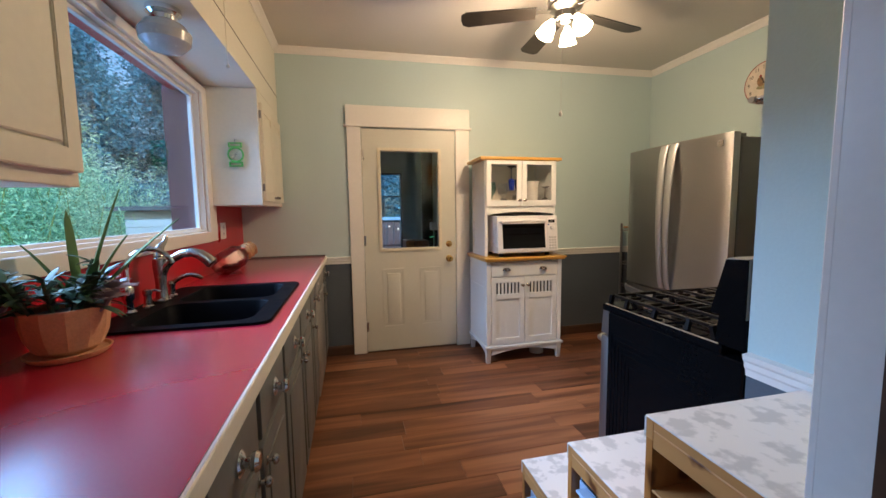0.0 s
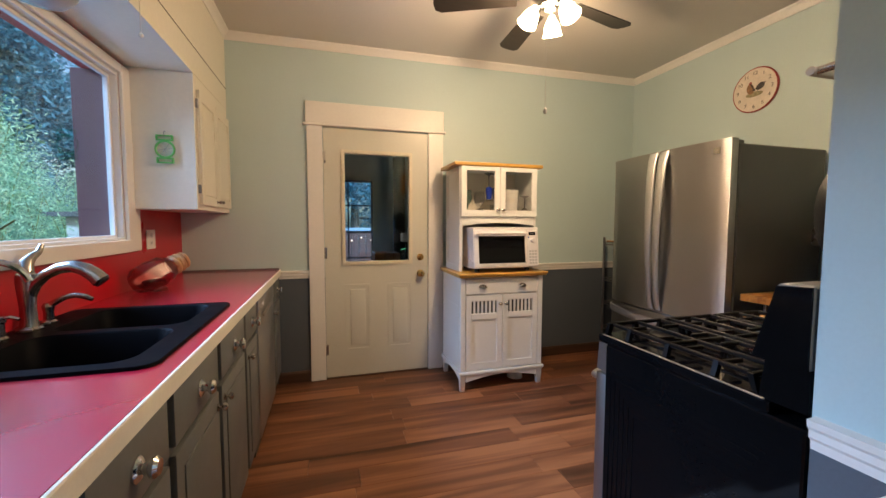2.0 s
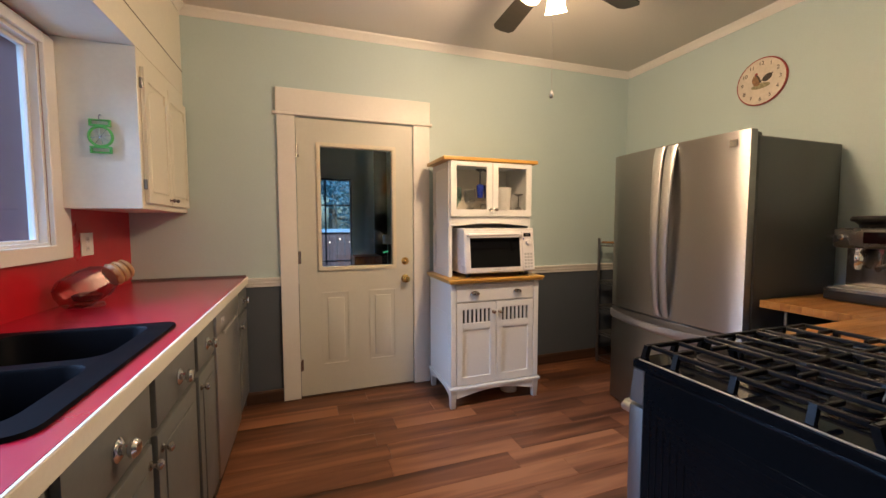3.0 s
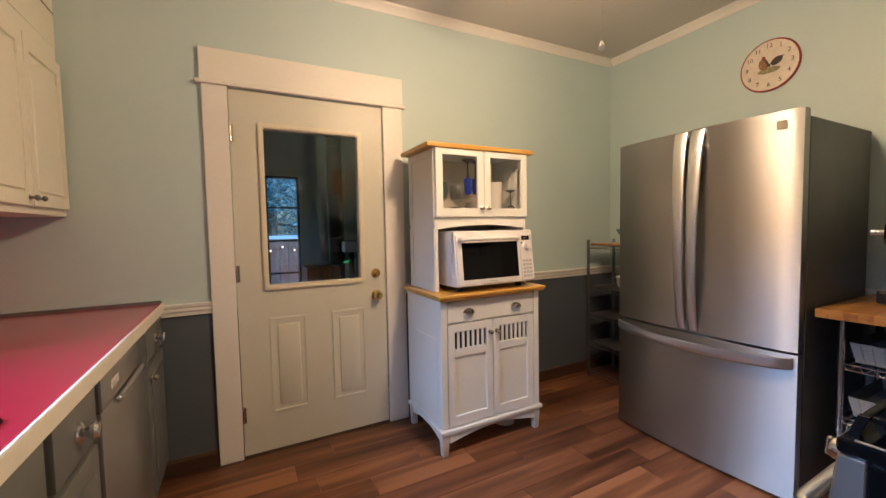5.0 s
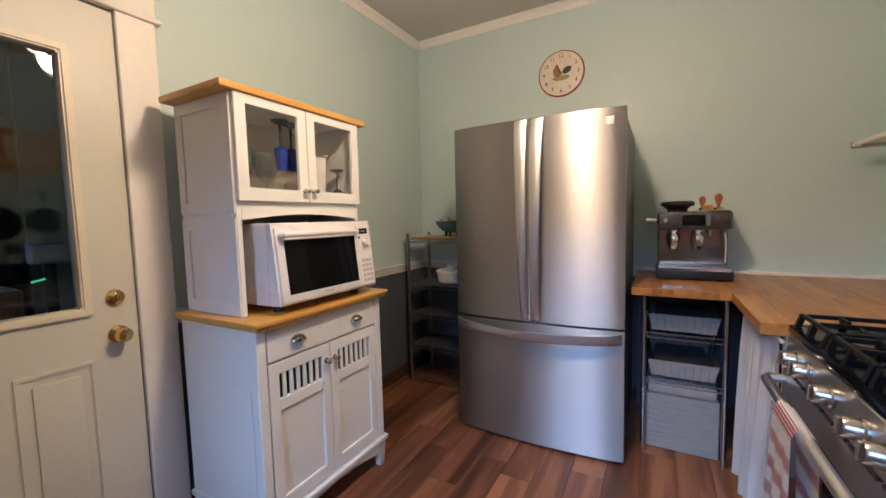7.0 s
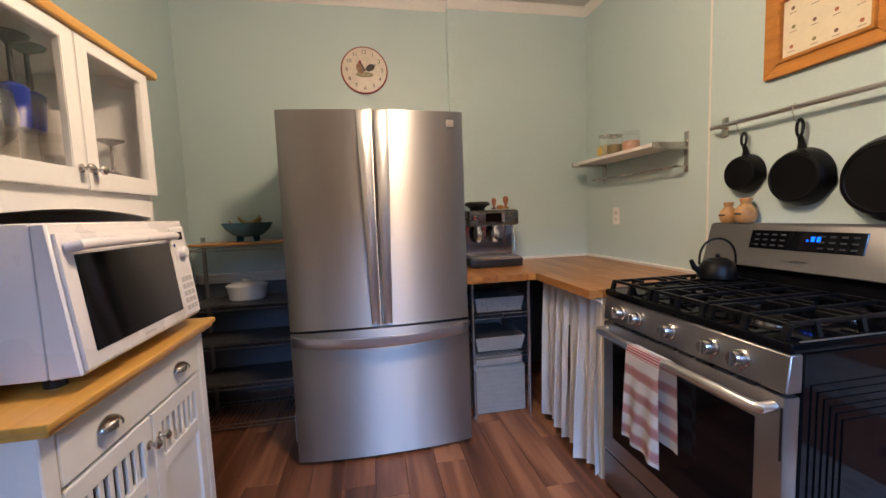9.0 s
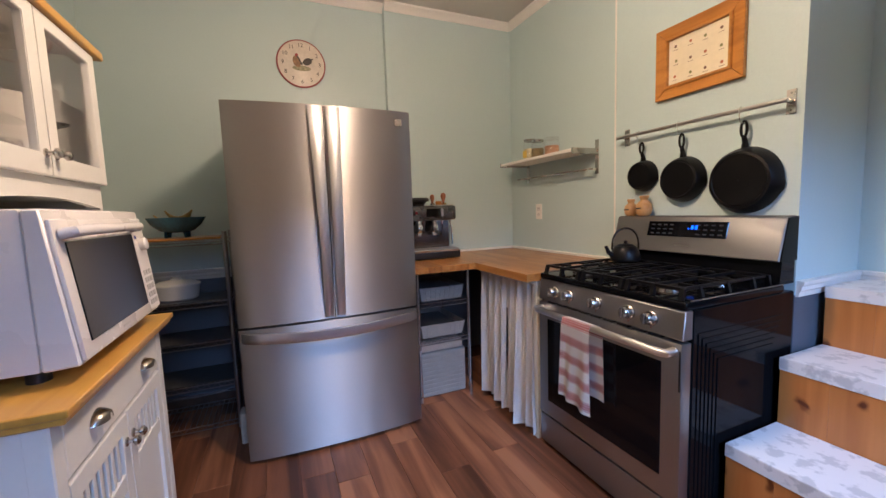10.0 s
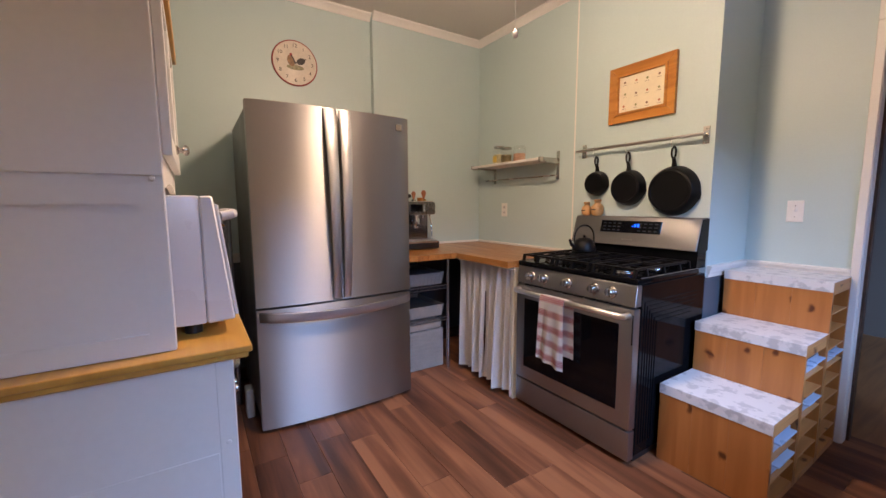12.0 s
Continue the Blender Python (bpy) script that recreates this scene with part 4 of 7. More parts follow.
wall_cabinet(3.545, N - 0.002, 1.368, 2.1345, ((3.575, 3.915, -1), (3.92, 4.27, 1)), "white painted wall cabinet with two arched-panel doors")
wall_cabinet(SW + 0.003, 1.715, 1.372, 2.1345, ((1.06, 1.375, -1), (1.38, 1.70, 1)), "cream painted wall cabinet beside the window")

ap = thing("apple_slicer", (-0.432, 3.5445, 1.74), "green plastic apple slicer hung on a cup hook", "kitchen utensil")
c0 = Vector((-0.432, 3.532, 1.70))
ringp = [c0 + Vector((0.045 * math.cos(a), 0, 0.045 * math.sin(a))) for a in [i * 6.2832 / 24 for i in range(25)]]
part("ring", tube(ringp, 0.006, 8), GREENP, ap)
for sgn in (-1, 1):
    zc = c0.z + sgn * 0.062
    hb = bmesh.new()
    for a in ((-0.042, 0.042, zc - 0.016, zc - 0.008), (-0.042, 0.042, zc + 0.008, zc + 0.016), (-0.042, -0.032, zc - 0.0079, zc + 0.0079), (0.032, 0.042, zc - 0.0079, zc + 0.0079)):
        bx(c0.x + a[0], c0.x + a[1], c0.y - 0.008, c0.y + 0.006, a[2], a[3], 0.002, hb)
    part("grip", hb, GREENP, ap)
bl = bmesh.new()
for k in range(4):
    a = k * math.pi / 4 + 0.2
    tube([c0 + Vector((0.043 * math.cos(a), 0, 0.043 * math.sin(a))), c0 - Vector((0.043 * math.cos(a), 0, 0.043 * math.sin(a)))], 0.0012, 5, bl)
part("blades", bl, CHROME, ap)
part("hook", tube([(c0.x, 3.5445, 1.80), (c0.x, 3.532, 1.80), (c0.x, 3.522, 1.79), (c0.x, 3.524, 1.772), (c0.x, 3.534, 1.77)], 0.0022, 6), PEWTER, ap)

gl = thing("globe_light", (-0.41, 2.54, 2.134), "unlit frosted globe light on a brass-rimmed holder", "ceiling light")
part("holder", lathe([(0.062, -0.0005), (0.062, -0.02), (0.048, -0.032), (0.046, -0.05)], (-0.41, 2.54, 2.134)), CHROME, gl)
part("globe", lathe([(0.045, -0.0502), (0.072, -0.062), (0.094, -0.095), (0.09, -0.13), (0.062, -0.16), (0.02, -0.172), (0.001, -0.173)], (-0.41, 2.54, 2.134), 28), mat("frosted_white_glass", (0.42, 0.42, 0.42), 0.25, 0, 0.05, 30), gl)
pc = thing("pull_cord", (-0.272, 2.87, 2.025), "thin beige pull cord with a wooden bead", "cord")
part("cord", rod((-0.272, 2.87, 2.655), (-0.272, 2.87, 2.045), 0.0018, seg=6), CREAM, pc)
part("bead", lathe([(0.001, 0), (0.008, 0.006), (0.009, 0.014), (0.003, 0.022)], (-0.272, 2.87, 2.025)), CREAM, pc)


# ---- hutch with microwave ----
def hutch():
    h = thing("kitchen_hutch", (1.725, 3.96, 0), "white wooden kitchen hutch with honey wood tops and glass doors", "hutch")
    x0, x1, yf, yb = 1.378, 2.073, 3.735, 4.205
    part("base_body", bx(x0 + 0.001, x1 - 0.001, yf + 0.02, yb, 0.155, 0.884), HUTCHW, h)
    for a, b in ((x0, x0 + 0.04), (x1 - 0.04, x1)):
        for c, d in ((yf, yf + 0.04), (yb - 0.04, yb)):
            lg = bx(a, b, c, d, 0.16, 0.8835, 0.003)
            part("stile", lg, HUTCHW, h)
            foot = bx(a - 0.004, b + 0.004, c - 0.004 if c < 3.9 else c, d, 0.0, 0.13, 0.003)
            mx, my = (a + b) / 2, (c + d) / 2
            for v in foot.verts:
                if v.co.z < 0.02:
                    v.co.x, v.co.y = mx + (v.co.x - mx) * 0.72, my + (v.co.y - my) * 0.72
            part("leg", foot, HUTCHW, h)
    part("base_moulding", bx(x0 - 0.014, x1 + 0.014, yf - 0.016, yb, 0.131, 0.1545, 0.006, None, 2), HUTCHW, h)

    def arch(a, b, zt, zb, rise, k=9):
        pts = [(a, zt), (a, zb)]
        pts += [(a + (b - a) * i / k, zb + rise * math.sin(math.pi * i / k)) for i in range(1, k)]
        return pts + [(b, zb), (b, zt)]

    part("apron", prism(arch(x0 + 0.046, x1 - 0.046, 0.1305, 0.075, 0.04), yf - 0.004, yf + 0.014, TO_Y), HUTCHW, h)
    part("side_apron", prism(arch(yf + 0.046, yb - 0.046, 0.1305, 0.085, 0.035), x0 + 0.002, x0 + 0.018, TO_X), HUTCHW, h)
    wt = part("worktop", bx(1.352, 2.098, 3.696, 4.215, 0.8985, 0.915, 0.005, None, 3), BAMBOO, h, "honey-coloured wooden top")
    part("stepped_edge", bx(1.360, 2.090, 3.704, 4.214, 0.8845, 0.8983, 0.003), BAMBOO, wt)
    part("side_board", bx(x0 - 0.0022, x0 + 0.0005, yf + 0.041, yb - 0.041, 0.162, 0.66, 0.001), HUTCHW, h)
    dr = part("drawer", bx(x0 + 0.044, x1 - 0.044, yf + 0.001, yf + 0.0195, 0.752, 0.872, 0.003), HUTCHW, h)
    for cx in (x0 + 0.18, x1 - 0.18):
        cup = bmesh.new()
        k, n = 10, 6
        rows = []
        for j in range(n):
            e = j / (n - 1) * math.pi / 2
            rows.append([cup.verts.new((cx + 0.036 * math.cos(math.pi * i / k) * math.cos(e * 0.9), yf + 0.001 - 0.026 * math.sin(e) - 0.001, 0.800 + 0.026 * math.sin(math.pi * i / k) * (1 - 0.35 * math.sin(e)) + 0.002)) for i in range(k + 1)])
        for a, b in zip(rows, rows[1:]):
            for i in range(k):
                cup.faces.new((a[i], a[i + 1], b[i + 1], b[i]))
        bmesh.ops.solidify(cup, geom=cup.faces[:], thickness=0.002)
        part("cup_pull", cup, NICKEL, dr, "brushed nickel cup pull", 60)
    mid = (x0 + x1) / 2
    for a, b, ks in ((x0 + 0.044, mid - 0.002, 1), (mid + 0.002, x1 - 0.044, -1)):
        y0, y1, z0, z1, zs = yf + 0.001, yf + 0.0195, 0.162, 0.742, 0.60
        door = part("door", ring(TO_Y, a, b, z0, z1, 0.045, y0, y1, 0.002, 0.045, 0.055), HUTCHW, h)
        part("mid_rail", bx(a + 0.0452, b - 0.0452, y0 + 0.0002, y1, zs - 0.045, zs, 0.002), HUTCHW, door)
        part("door_panel", bx(a + 0.0454, b - 0.0454, y0 + 0.009, y1, z0 + 0.0555, zs - 0.0455), HUTCHW, door)
        # black sheet put in as the shade between the slats
        part("gap_shade_sheet", bx(a + 0.0454, b - 0.0454, y1 - 0.002, y1 + 0.0004, zs + 0.0005, z1 - 0.0455), RUBBER, door)
        n = 6
        for i in range(n):
            cx = a + 0.045 + (b - a - 0.09) * (i + 0.75) / (n + 0.5)
            part("slat", bx(cx - 0.008, cx + 0.008, y0 + 0.003, y0 + 0.012, zs - 0.0005, z1 - 0.0445, 0.001), HUTCHW, door)
        knob(b - 0.022 if ks > 0 else a + 0.022, y0, 0.672, door, r=0.013, facing="y", sign=-1)
    # upper part
    ux0, ux1, uf, ub = 1.408, 2.062, 3.842, 4.195
    for a, b in ((ux0, ux0 + 0.02), (ux1 - 0.02, ux1)):
        s = bx(a, b, uf, ub, 0.9155, 1.735, 0.002)
        side = part("side_panel", s, HUTCHW, h)
    for z0, z1 in ((1.30, 1.735), (0.9155, 1.285)):
        fr = ring(TO_X, uf + 0.002, ub - 0.002, z0 + 0.001, z1 - 0.001, 0.045, ux0 - 0.006, ux0 - 0.0002, 0.0015)
        part("side_frame", fr, HUTCHW, h)
    for z, y in ((1.295, uf + 0.02), (0.68, yf + 0.02)):
        part("screw_cap", lathe([(0.006, 0), (0.005, 0.003), (0.001, 0.004)], ((ux0 - 0.006 if z > 1 else x0), y, z), 12, pose(0, 0, 0, 0, -90, 0)), HUTCHW, h)
    part("back_panel", bx(ux0 + 0.0202, ux1 - 0.0202, ub - 0.010, ub - 0.002, 0.916, 1.7345), mat("beige_beadboard", (0.70, 0.64, 0.54), 0.5, 0, 0.04, 6), h)
    part("shelf_board", bx(ux0 + 0.0202, ux1 - 0.0202, uf + 0.02, ub - 0.0105, 1.300, 1.318), HUTCHW, h)
    part("cornice", bx(ux0 + 0.001, ux1 - 0.001, uf + 0.001, uf + 0.014, 1.702, 1.735, 0.002), HUTCHW, h)
    part("arched_rail", prism(arch(ux0 + 0.0202, ux1 - 0.0202, 1.345, 1.276, 0.022), uf, uf + 0.016, TO_Y), HUTCHW, h)
    part("inner_top", bx(ux0 + 0.0205, ux1 - 0.0205, uf + 0.0145, ub - 0.0105, 1.727, 1.7345), HUTCHW, h)
    part("top_board", bx(1.355, 2.106, 3.811, 4.205, 1.7355, 1.7625, 0.007, None, 3), BAMBOO, h, "honey-coloured wooden top")
    umid = (ux0 + ux1) / 2
    for a, b, ks in ((ux0 + 0.003, umid - 0.0015, 1), (umid + 0.0015, ux1 - 0.003, -1)):
        y0, y1, z0, z1 = uf - 0.019, uf - 0.001, 1.346, 1.7345
        d = ring(TO_Y, a, b, z0, z1, 0.045, y0, y1, 0.002, 0.035, 0.05)
        door = part("glass_door", d, HUTCHW, h)
        p = part("pane", bx(a + 0.044, b - 0.044, y0 + 0.011, y0 + 0.014, z0 + 0.046, z1 - 0.031), GLASS, door, "clear glass pane")
        p.visible_shadow = False
        knob(b - 0.022 if ks > 0 else a + 0.022, y0, z0 + 0.05, door, r=0.012, facing="y", sign=-1)
    return h


hutch()


def goblet(x, y, z, hgt, r, material, label, group, upside=False):
    g = thing("wine_glass", (x, y, z), label, "glass", group)
    prof = [(r * 0.85, 0), (r * 0.8, 0.003), (0.006, 0.01), (0.004, hgt * 0.3), (0.005, hgt * 0.45), (r * 0.75, hgt * 0.58), (r, hgt * 0.75), (r * 0.85, hgt)]
    prof += [(q - 0.0015, w + 0.001) for q, w in prof[:4:-1]]
    m = pose(0, 0, hgt, 180) if upside else Matrix()
    part("bowl_and_stem", lathe(prof, (x, y, z), 16, m, None, False), material, g, smooth=60)
    return g


Z1 = 1.3185
CRYSTAL, TEAL = glass("crystal_glass", (0.95, 0.95, 0.95), 0.03, sheen=0.12), glass("teal_tinted_crystal", (0.72, 0.90, 0.86), 0.03, sheen=0.12)
for i, (gx, gy, hh, r) in enumerate(((1.480, 3.903, 0.235, 0.046), (1.50, 4.02, 0.15, 0.040), (1.588, 3.903, 0.225, 0.046), (1.66, 4.06, 0.10, 0.032), (1.79, 4.08, 0.13, 0.034), (1.795, 3.925, 0.12, 0.032), (2.0, 4.08, 0.10, 0.030))):
    goblet(gx, gy, Z1, hh, r, TEAL if i < 2 else CRYSTAL, "teal tinted wine glass on the hutch shelf" if i < 2 else "clear stemmed glass on the hutch shelf", "glassware in the hutch")
Z2 = 1.4845
gs = thing("glass_shelf", (1.735, 4.04, 1.48), "thin clear glass shelf inside the hutch", "shelf")
part("shelf_pane", bx(1.64, 1.83, 3.885, 4.184, 1.479, 1.484), GLASS, gs)
for gx, gy in ((1.678, 3.918), (1.742, 3.93)):
    cv = thing("cobalt_goblet", (gx, gy, Z2), "cobalt blue goblet standing upside down in the hutch", "glass", "cobalt goblets")
    part("bowl", lathe([(0.021, 0), (0.026, 0.05), (0.027, 0.092), (0.018, 0.1), (0.005, 0.105)], (gx, gy, Z2), 20), COBALT, cv, "cobalt blue glass bowl")
    part("stem", lathe([(0.006, 0.1052), (0.005, 0.19), (0.034, 0.205), (0.038, 0.211)], (gx, gy, Z2), 20), RUBBER, cv, "dark stem and foot")
for gx, gy in ((1.998, 3.912),):
    up = thing("smoked_goblet", (gx, gy, Z1), "dark stemmed goblet standing upside down in the hutch", "glass", "smoked goblets")
    part("goblet", lathe([(0.03, 0), (0.034, 0.075), (0.022, 0.095), (0.005, 0.107), (0.004, 0.182), (0.034, 0.196), (0.036, 0.2)], (gx, gy, Z1), 18), PEWTER, up)
pl = thing("pleated_vase", (1.90, 3.968, Z1), "pale pleated vase in the hutch", "vase")
part("vase", lathe([(0.046, 0), (0.05, 0.03), (0.06, 0.25), (0.056, 0.25), (0.046, 0.03)], (1.90, 3.968, Z1), 18, None, None, False), STONEW, pl)
bw = thing("orange_dish", (1.62, 3.995, Z1), "small orange glass dish in the hutch", "dish")
part("dish", lathe([(0.02, 0), (0.03, 0.008), (0.045, 0.028), (0.043, 0.029), (0.02, 0.01)], (1.62, 4.01, Z1), 18), mat("orange_glass", (0.55, 0.10, 0.03), 0.15, 0, 0.1, 20), bw)


def microwave():
    m = thing("microwave", (1.79, 3.97, 0.915), "white countertop microwave with a dark glass door", "microwave")
    x0, x1, yf, yb, z0, z1 = 1.478, 2.03, 3.730, 4.12, 0.946, 1.262
    body = bx(x0, x1, yf + 0.05, yb, z0, z1, 0.008, None, 2)
    part("case", body, MWHITE, m)
    front = prism([(yf - 0.012, z0 + 0.004), (yf + 0.0495, z0 + 0.0), (yf + 0.0495, z1 - 0.0005), (yf + 0.022, z1)], x0, x1, TO_X, 0.004)
    part("front", front, MWHITE, m)
    lean = Matrix.Translation((0, yf - 0.012, z0)) @ pose(0, 0, 0, -6.4, 0, 0)

    def on(bm):
        bm.transform(lean)
        return bm

    w = z1 - z0
    door = part("door", on(bx(x0 + 0.006, x1 - 0.108, -0.010, -0.001, 0.012, w - 0.02, 0.005, None, 2)), MWHITE, m)
    part("window", on(bx(x0 + 0.04, x1 - 0.125, -0.0125, -0.0095, 0.042, w - 0.066, 0.002)), DARKGLASS, door, "dark glass window")
    part("handle", on(tube([(x0 + 0.025, -0.012, w - 0.05), (x0 + 0.03, -0.035, w - 0.048), (x0 + 0.06, -0.042, w - 0.047), (x1 - 0.16, -0.042, w - 0.047), (x1 - 0.13, -0.035, w - 0.048), (x1 - 0.125, -0.012, w - 0.05)], 0.012, 12)), MWHITE, door)
    pan = part("control_panel", on(bx(x1 - 0.102, x1 - 0.006, -0.008, -0.001, 0.012, w - 0.02, 0.004)), MWHITE, m)
    part("display", on(bx(x1 - 0.088, x1 - 0.03, -0.0105, -0.0075, w - 0.06, w - 0.035, 0.001)), DARKGLASS, pan)
    part("digits", on(bx(x1 - 0.075, x1 - 0.045, -0.0112, -0.0104, w - 0.052, w - 0.043)), PEWTER, pan, "grey clock digits")
    part("dial", on(lathe([(0.02, 0), (0.019, 0.014), (0.015, 0.018), (0.001, 0.018)], (x1 - 0.056, -0.008, w - 0.1), 20, pose(0, 0, 0, 90, 0, 0))), MWHITE, pan)
    part("blue_button", on(bx(x1 - 0.094, x1 - 0.084, -0.0095, -0.0078, w - 0.082, w - 0.072)), COBALT, pan)
    grey = mat("pale_grey_print", (0.45, 0.44, 0.44), 0.5)
    for r in range(5):
        for c in range(3):
            part("button", on(bx(x1 - 0.088 + c * 0.024, x1 - 0.07 + c * 0.024, -0.0092, -0.0078, 0.03 + r * 0.023, 0.045 + r * 0.023)), grey, pan)
    part("brand_bar", on(bx((x0 + x1) / 2 - 0.06, (x0 + x1) / 2 - 0.01, -0.0108, -0.0098, 0.024, 0.03)), grey, door)
    part("vent_slot", bx(x0 + 0.06, x1 - 0.03, yf + 0.060, yf + 0.064, z1 - 0.0005, z1 + 0.0012), RUBBER, m)
    for a in (x0 + 0.06, x1 - 0.06):
        for b in (yf + 0.08, yb - 0.05):
            part("foot", rod((a, b, 0.9152), (a, b, 0.9485), 0.02), RUBBER, m)
    return m


microwave()


# ---- fridge ----
def fridge():
    f = thing("refrigerator", (2.98, 3.095, 0), "stainless steel french-door refrigerator with bottom freezer", "refrigerator")
    y0, y1 = 2.638, 3.547
    part("cabinet", bx(2.655, 3.36, y0 + 0.004, y1 - 0.004, 0.045, 1.745, 0.006), FRSIDE, f, "grey textured cabinet")
    part("plinth", bx(2.67, 3.34, y0 + 0.03, y1 - 0.03, 0.0, 0.0445), RUBBER, f)
    part("gasket", bx(2.636, 2.6548, y0 + 0.012, y1 - 0.012, 0.06, 1.74), RUBBER, f)

    def bowed(a, b, z0, z1, n=12):
        """A door leaf whose front bows across the whole width."""
        bow = lambda y: 2.580 - 0.030 * (1 - ((y - 3.0925) / 0.455) ** 2)
        ys = [a + (b - a) * i / n for i in range(n + 1)]
        out = [(bow(y), y) for y in ys]
        out[0] = (out[0][0] + 0.004, ys[0])
        out[-1] = (out[-1][0] + 0.004, ys[-1])
        bm = prism(out + [(2.635, b), (2.635, a)], z0, z1)
        return bm

    doors = []
    for a, b in ((y0, 3.0925), (3.0975, y1)):
        doors.append(part("door", bowed(a, b, 0.70, 1.771), STEEL, f, "brushed steel door", 25))
    dr = part("freezer_drawer", bowed(y0, y1, 0.018, 0.688), STEEL, f, "brushed steel drawer", 25)
    for s, d in ((-1, doors[0]), (1, doors[1])):
        bm, rings = bmesh.new(), []
        for i in range(21):                            # flat strap along the gap, wider towards the top, bowed outwards
            t = i / 20
            wd = 0.043 + 0.026 * t ** 1.5
            p = Vector((2.549 - 0.046 * math.sin(math.pi * min(1, max(0, t))) ** 0.55, 3.095 + s * (0.009 + wd / 2), 0.712 + 1.052 * t))
            rings.append([bm.verts.new(p + Vector((dx, dy * wd / 2, 0))) for dx, dy in ((0.006, -1), (-0.002, -1), (-0.0045, -0.9), (-0.006, 0), (-0.0045, 0.9), (-0.002, 1), (0.006, 1))])
        for a, b in zip(rings, rings[1:]):
            for k in range(7):
                bm.faces.new((a[k], a[(k + 1) % 7], b[(k + 1) % 7], b[k]))
        bm.faces.new(rings[0][::-1]), bm.faces.new(rings[-1])
        part("handle", bm, HANDLE, d, "bowed satin steel handle", 60)
    pts = arc(lambda t: Vector((2.565 - 0.055 * math.sin(math.pi * t) ** 0.45 - 0.012 * math.sin(math.pi * t), y0 + 0.012 + (y1 - y0 - 0.024) * t, 0.642 - 0.020 * math.sin(math.pi * t) + 0.012)), 22)
    bm = bmesh.new()
    rings = [[bm.verts.new(p + Vector((dx, 0, dz))) for dx, dz in ((0.006, -0.025), (-0.004, -0.025), (-0.007, -0.022), (-0.008, 0), (-0.007, 0.022), (0.006, 0.025))] for p in pts]
    for a, b in zip(rings, rings[1:]):
        for k in range(6):
            bm.faces.new((a[k], a[(k + 1) % 6], b[(k + 1) % 6], b[k]))
    bm.faces.new(rings[0][::-1]), bm.faces.new(rings[-1])
    part("handle", bm, HANDLE, dr, "bowed satin steel handle", 60)
    part("brand_badge", bx(2.561, 2.5675, 2.690, 2.728, 1.69, 1.727), NICKEL, doors[0], "small square badge")
    for a in (y0 + 0.03, y1 - 0.09):
        part("hinge_cover", bx(2.64, 2.72, a, a + 0.06, 1.7455, 1.772, 0.006), FRSIDE, f)
    for a in (2.72, 3.28):
        for b in (y0 + 0.06, y1 - 0.06):
            part("foot", rod((a, b, 0), (a, b, 0.046), 0.02), RUBBER, f)
    return f


HANDLE = mat("satin_handle_steel", (0.70, 0.69, 0.69), 0.36, 1.0, 0.03, 5, 0, 120)
CHROMED = steel("satin_steel_handle", (0.78, 0.77, 0.76), 0.30, "Z", 0.6)
fridge()


# ---- wire shelving ----
WIRE = mat("grey_wire_metal", (0.30, 0.30, 0.30), 0.35, 1.0, 0.05, 10)


def wire_rack(name, label, x0, x1, y0, y1, zs, zt, group="", gap=0.028, material=WIRE, r=0.0125):
    k = thing(name, ((x0 + x1) / 2, (y0 + y1) / 2, 0), label, "shelving", group)
    for a in (x0, x1):
        for b in (y0, y1):
            part("post", rod((a, b, 0.0), (a, b, zt), r, seg=12), material, k)
    for z in zs:
        n = int((y1 - y0) / 0.05)
        shelf = part("wire_truss", tube([(x0, y0 + (y1 - y0) * i / (2 * n), z - 0.025 * (i % 2)) for i in range(2 * n + 1)], 0.0018, 5), material, k)
        for zz in (z, z - 0.025):
            for b in (y0, y1):
                part("shelf_rail", rod((x0, b, zz), (x1, b, zz), 0.0035, seg=6), material, shelf)
            for a in (x0, x1):
                part("shelf_rail", rod((a, y0, zz), (a, y1, zz), 0.0035, seg=6), material, shelf)
        n = int((y1 - y0) / gap)
        for i in range(1, n):
            b = y0 + (y1 - y0) * i / n
            part("shelf_wire", rod((x0, b, z + 0.001), (x1, b, z + 0.001), 0.0022, seg=5), material, shelf)
    return k


rack = wire_rack("wire_shelf_rack", "black wire shelving rack in the corner behind the fridge", 3.02, 3.33, 3.62, 4.19, (0.05, 0.29, 0.535, 0.765, 1.115), 1.16)
liner = mat("dark_shelf_liner", (0.05, 0.05, 0.052), 0.45, 0, 0.1, 10)
for z in (0.29, 0.535, 0.765):
    part("shelf_liner", bx(3.03, 3.325, 3.63, 4.18, z + 0.0035, z + 0.006), liner, rack, "dark plastic shelf liner")
cb = thing("cutting_board", (3.17, 3.88, 1.119), "thin wooden board on top of the wire rack", "board")
part("board", bx(3.025, 3.32, 3.64, 4.17, 1.1185, 1.131, 0.004), OAK, cb)
fb = thing("fruit_bowl", (3.17, 3.87, 1.1312), "footed blue glass bowl on the wire rack", "bowl")
BM = Matrix.Diagonal((0.75, 1, 1, 1))
part("bowl", lathe([(0.05, 0.03), (0.085, 0.04), (0.125, 0.075), (0.148, 0.115), (0.143, 0.115), (0.118, 0.078), (0.08, 0.047), (0.01, 0.04)], (3.17, 3.87, 1.1312), 28, BM), mat("sea_blue_glass", (0.06, 0.17, 0.24), 0.12, 0, 0.2, 14), fb)
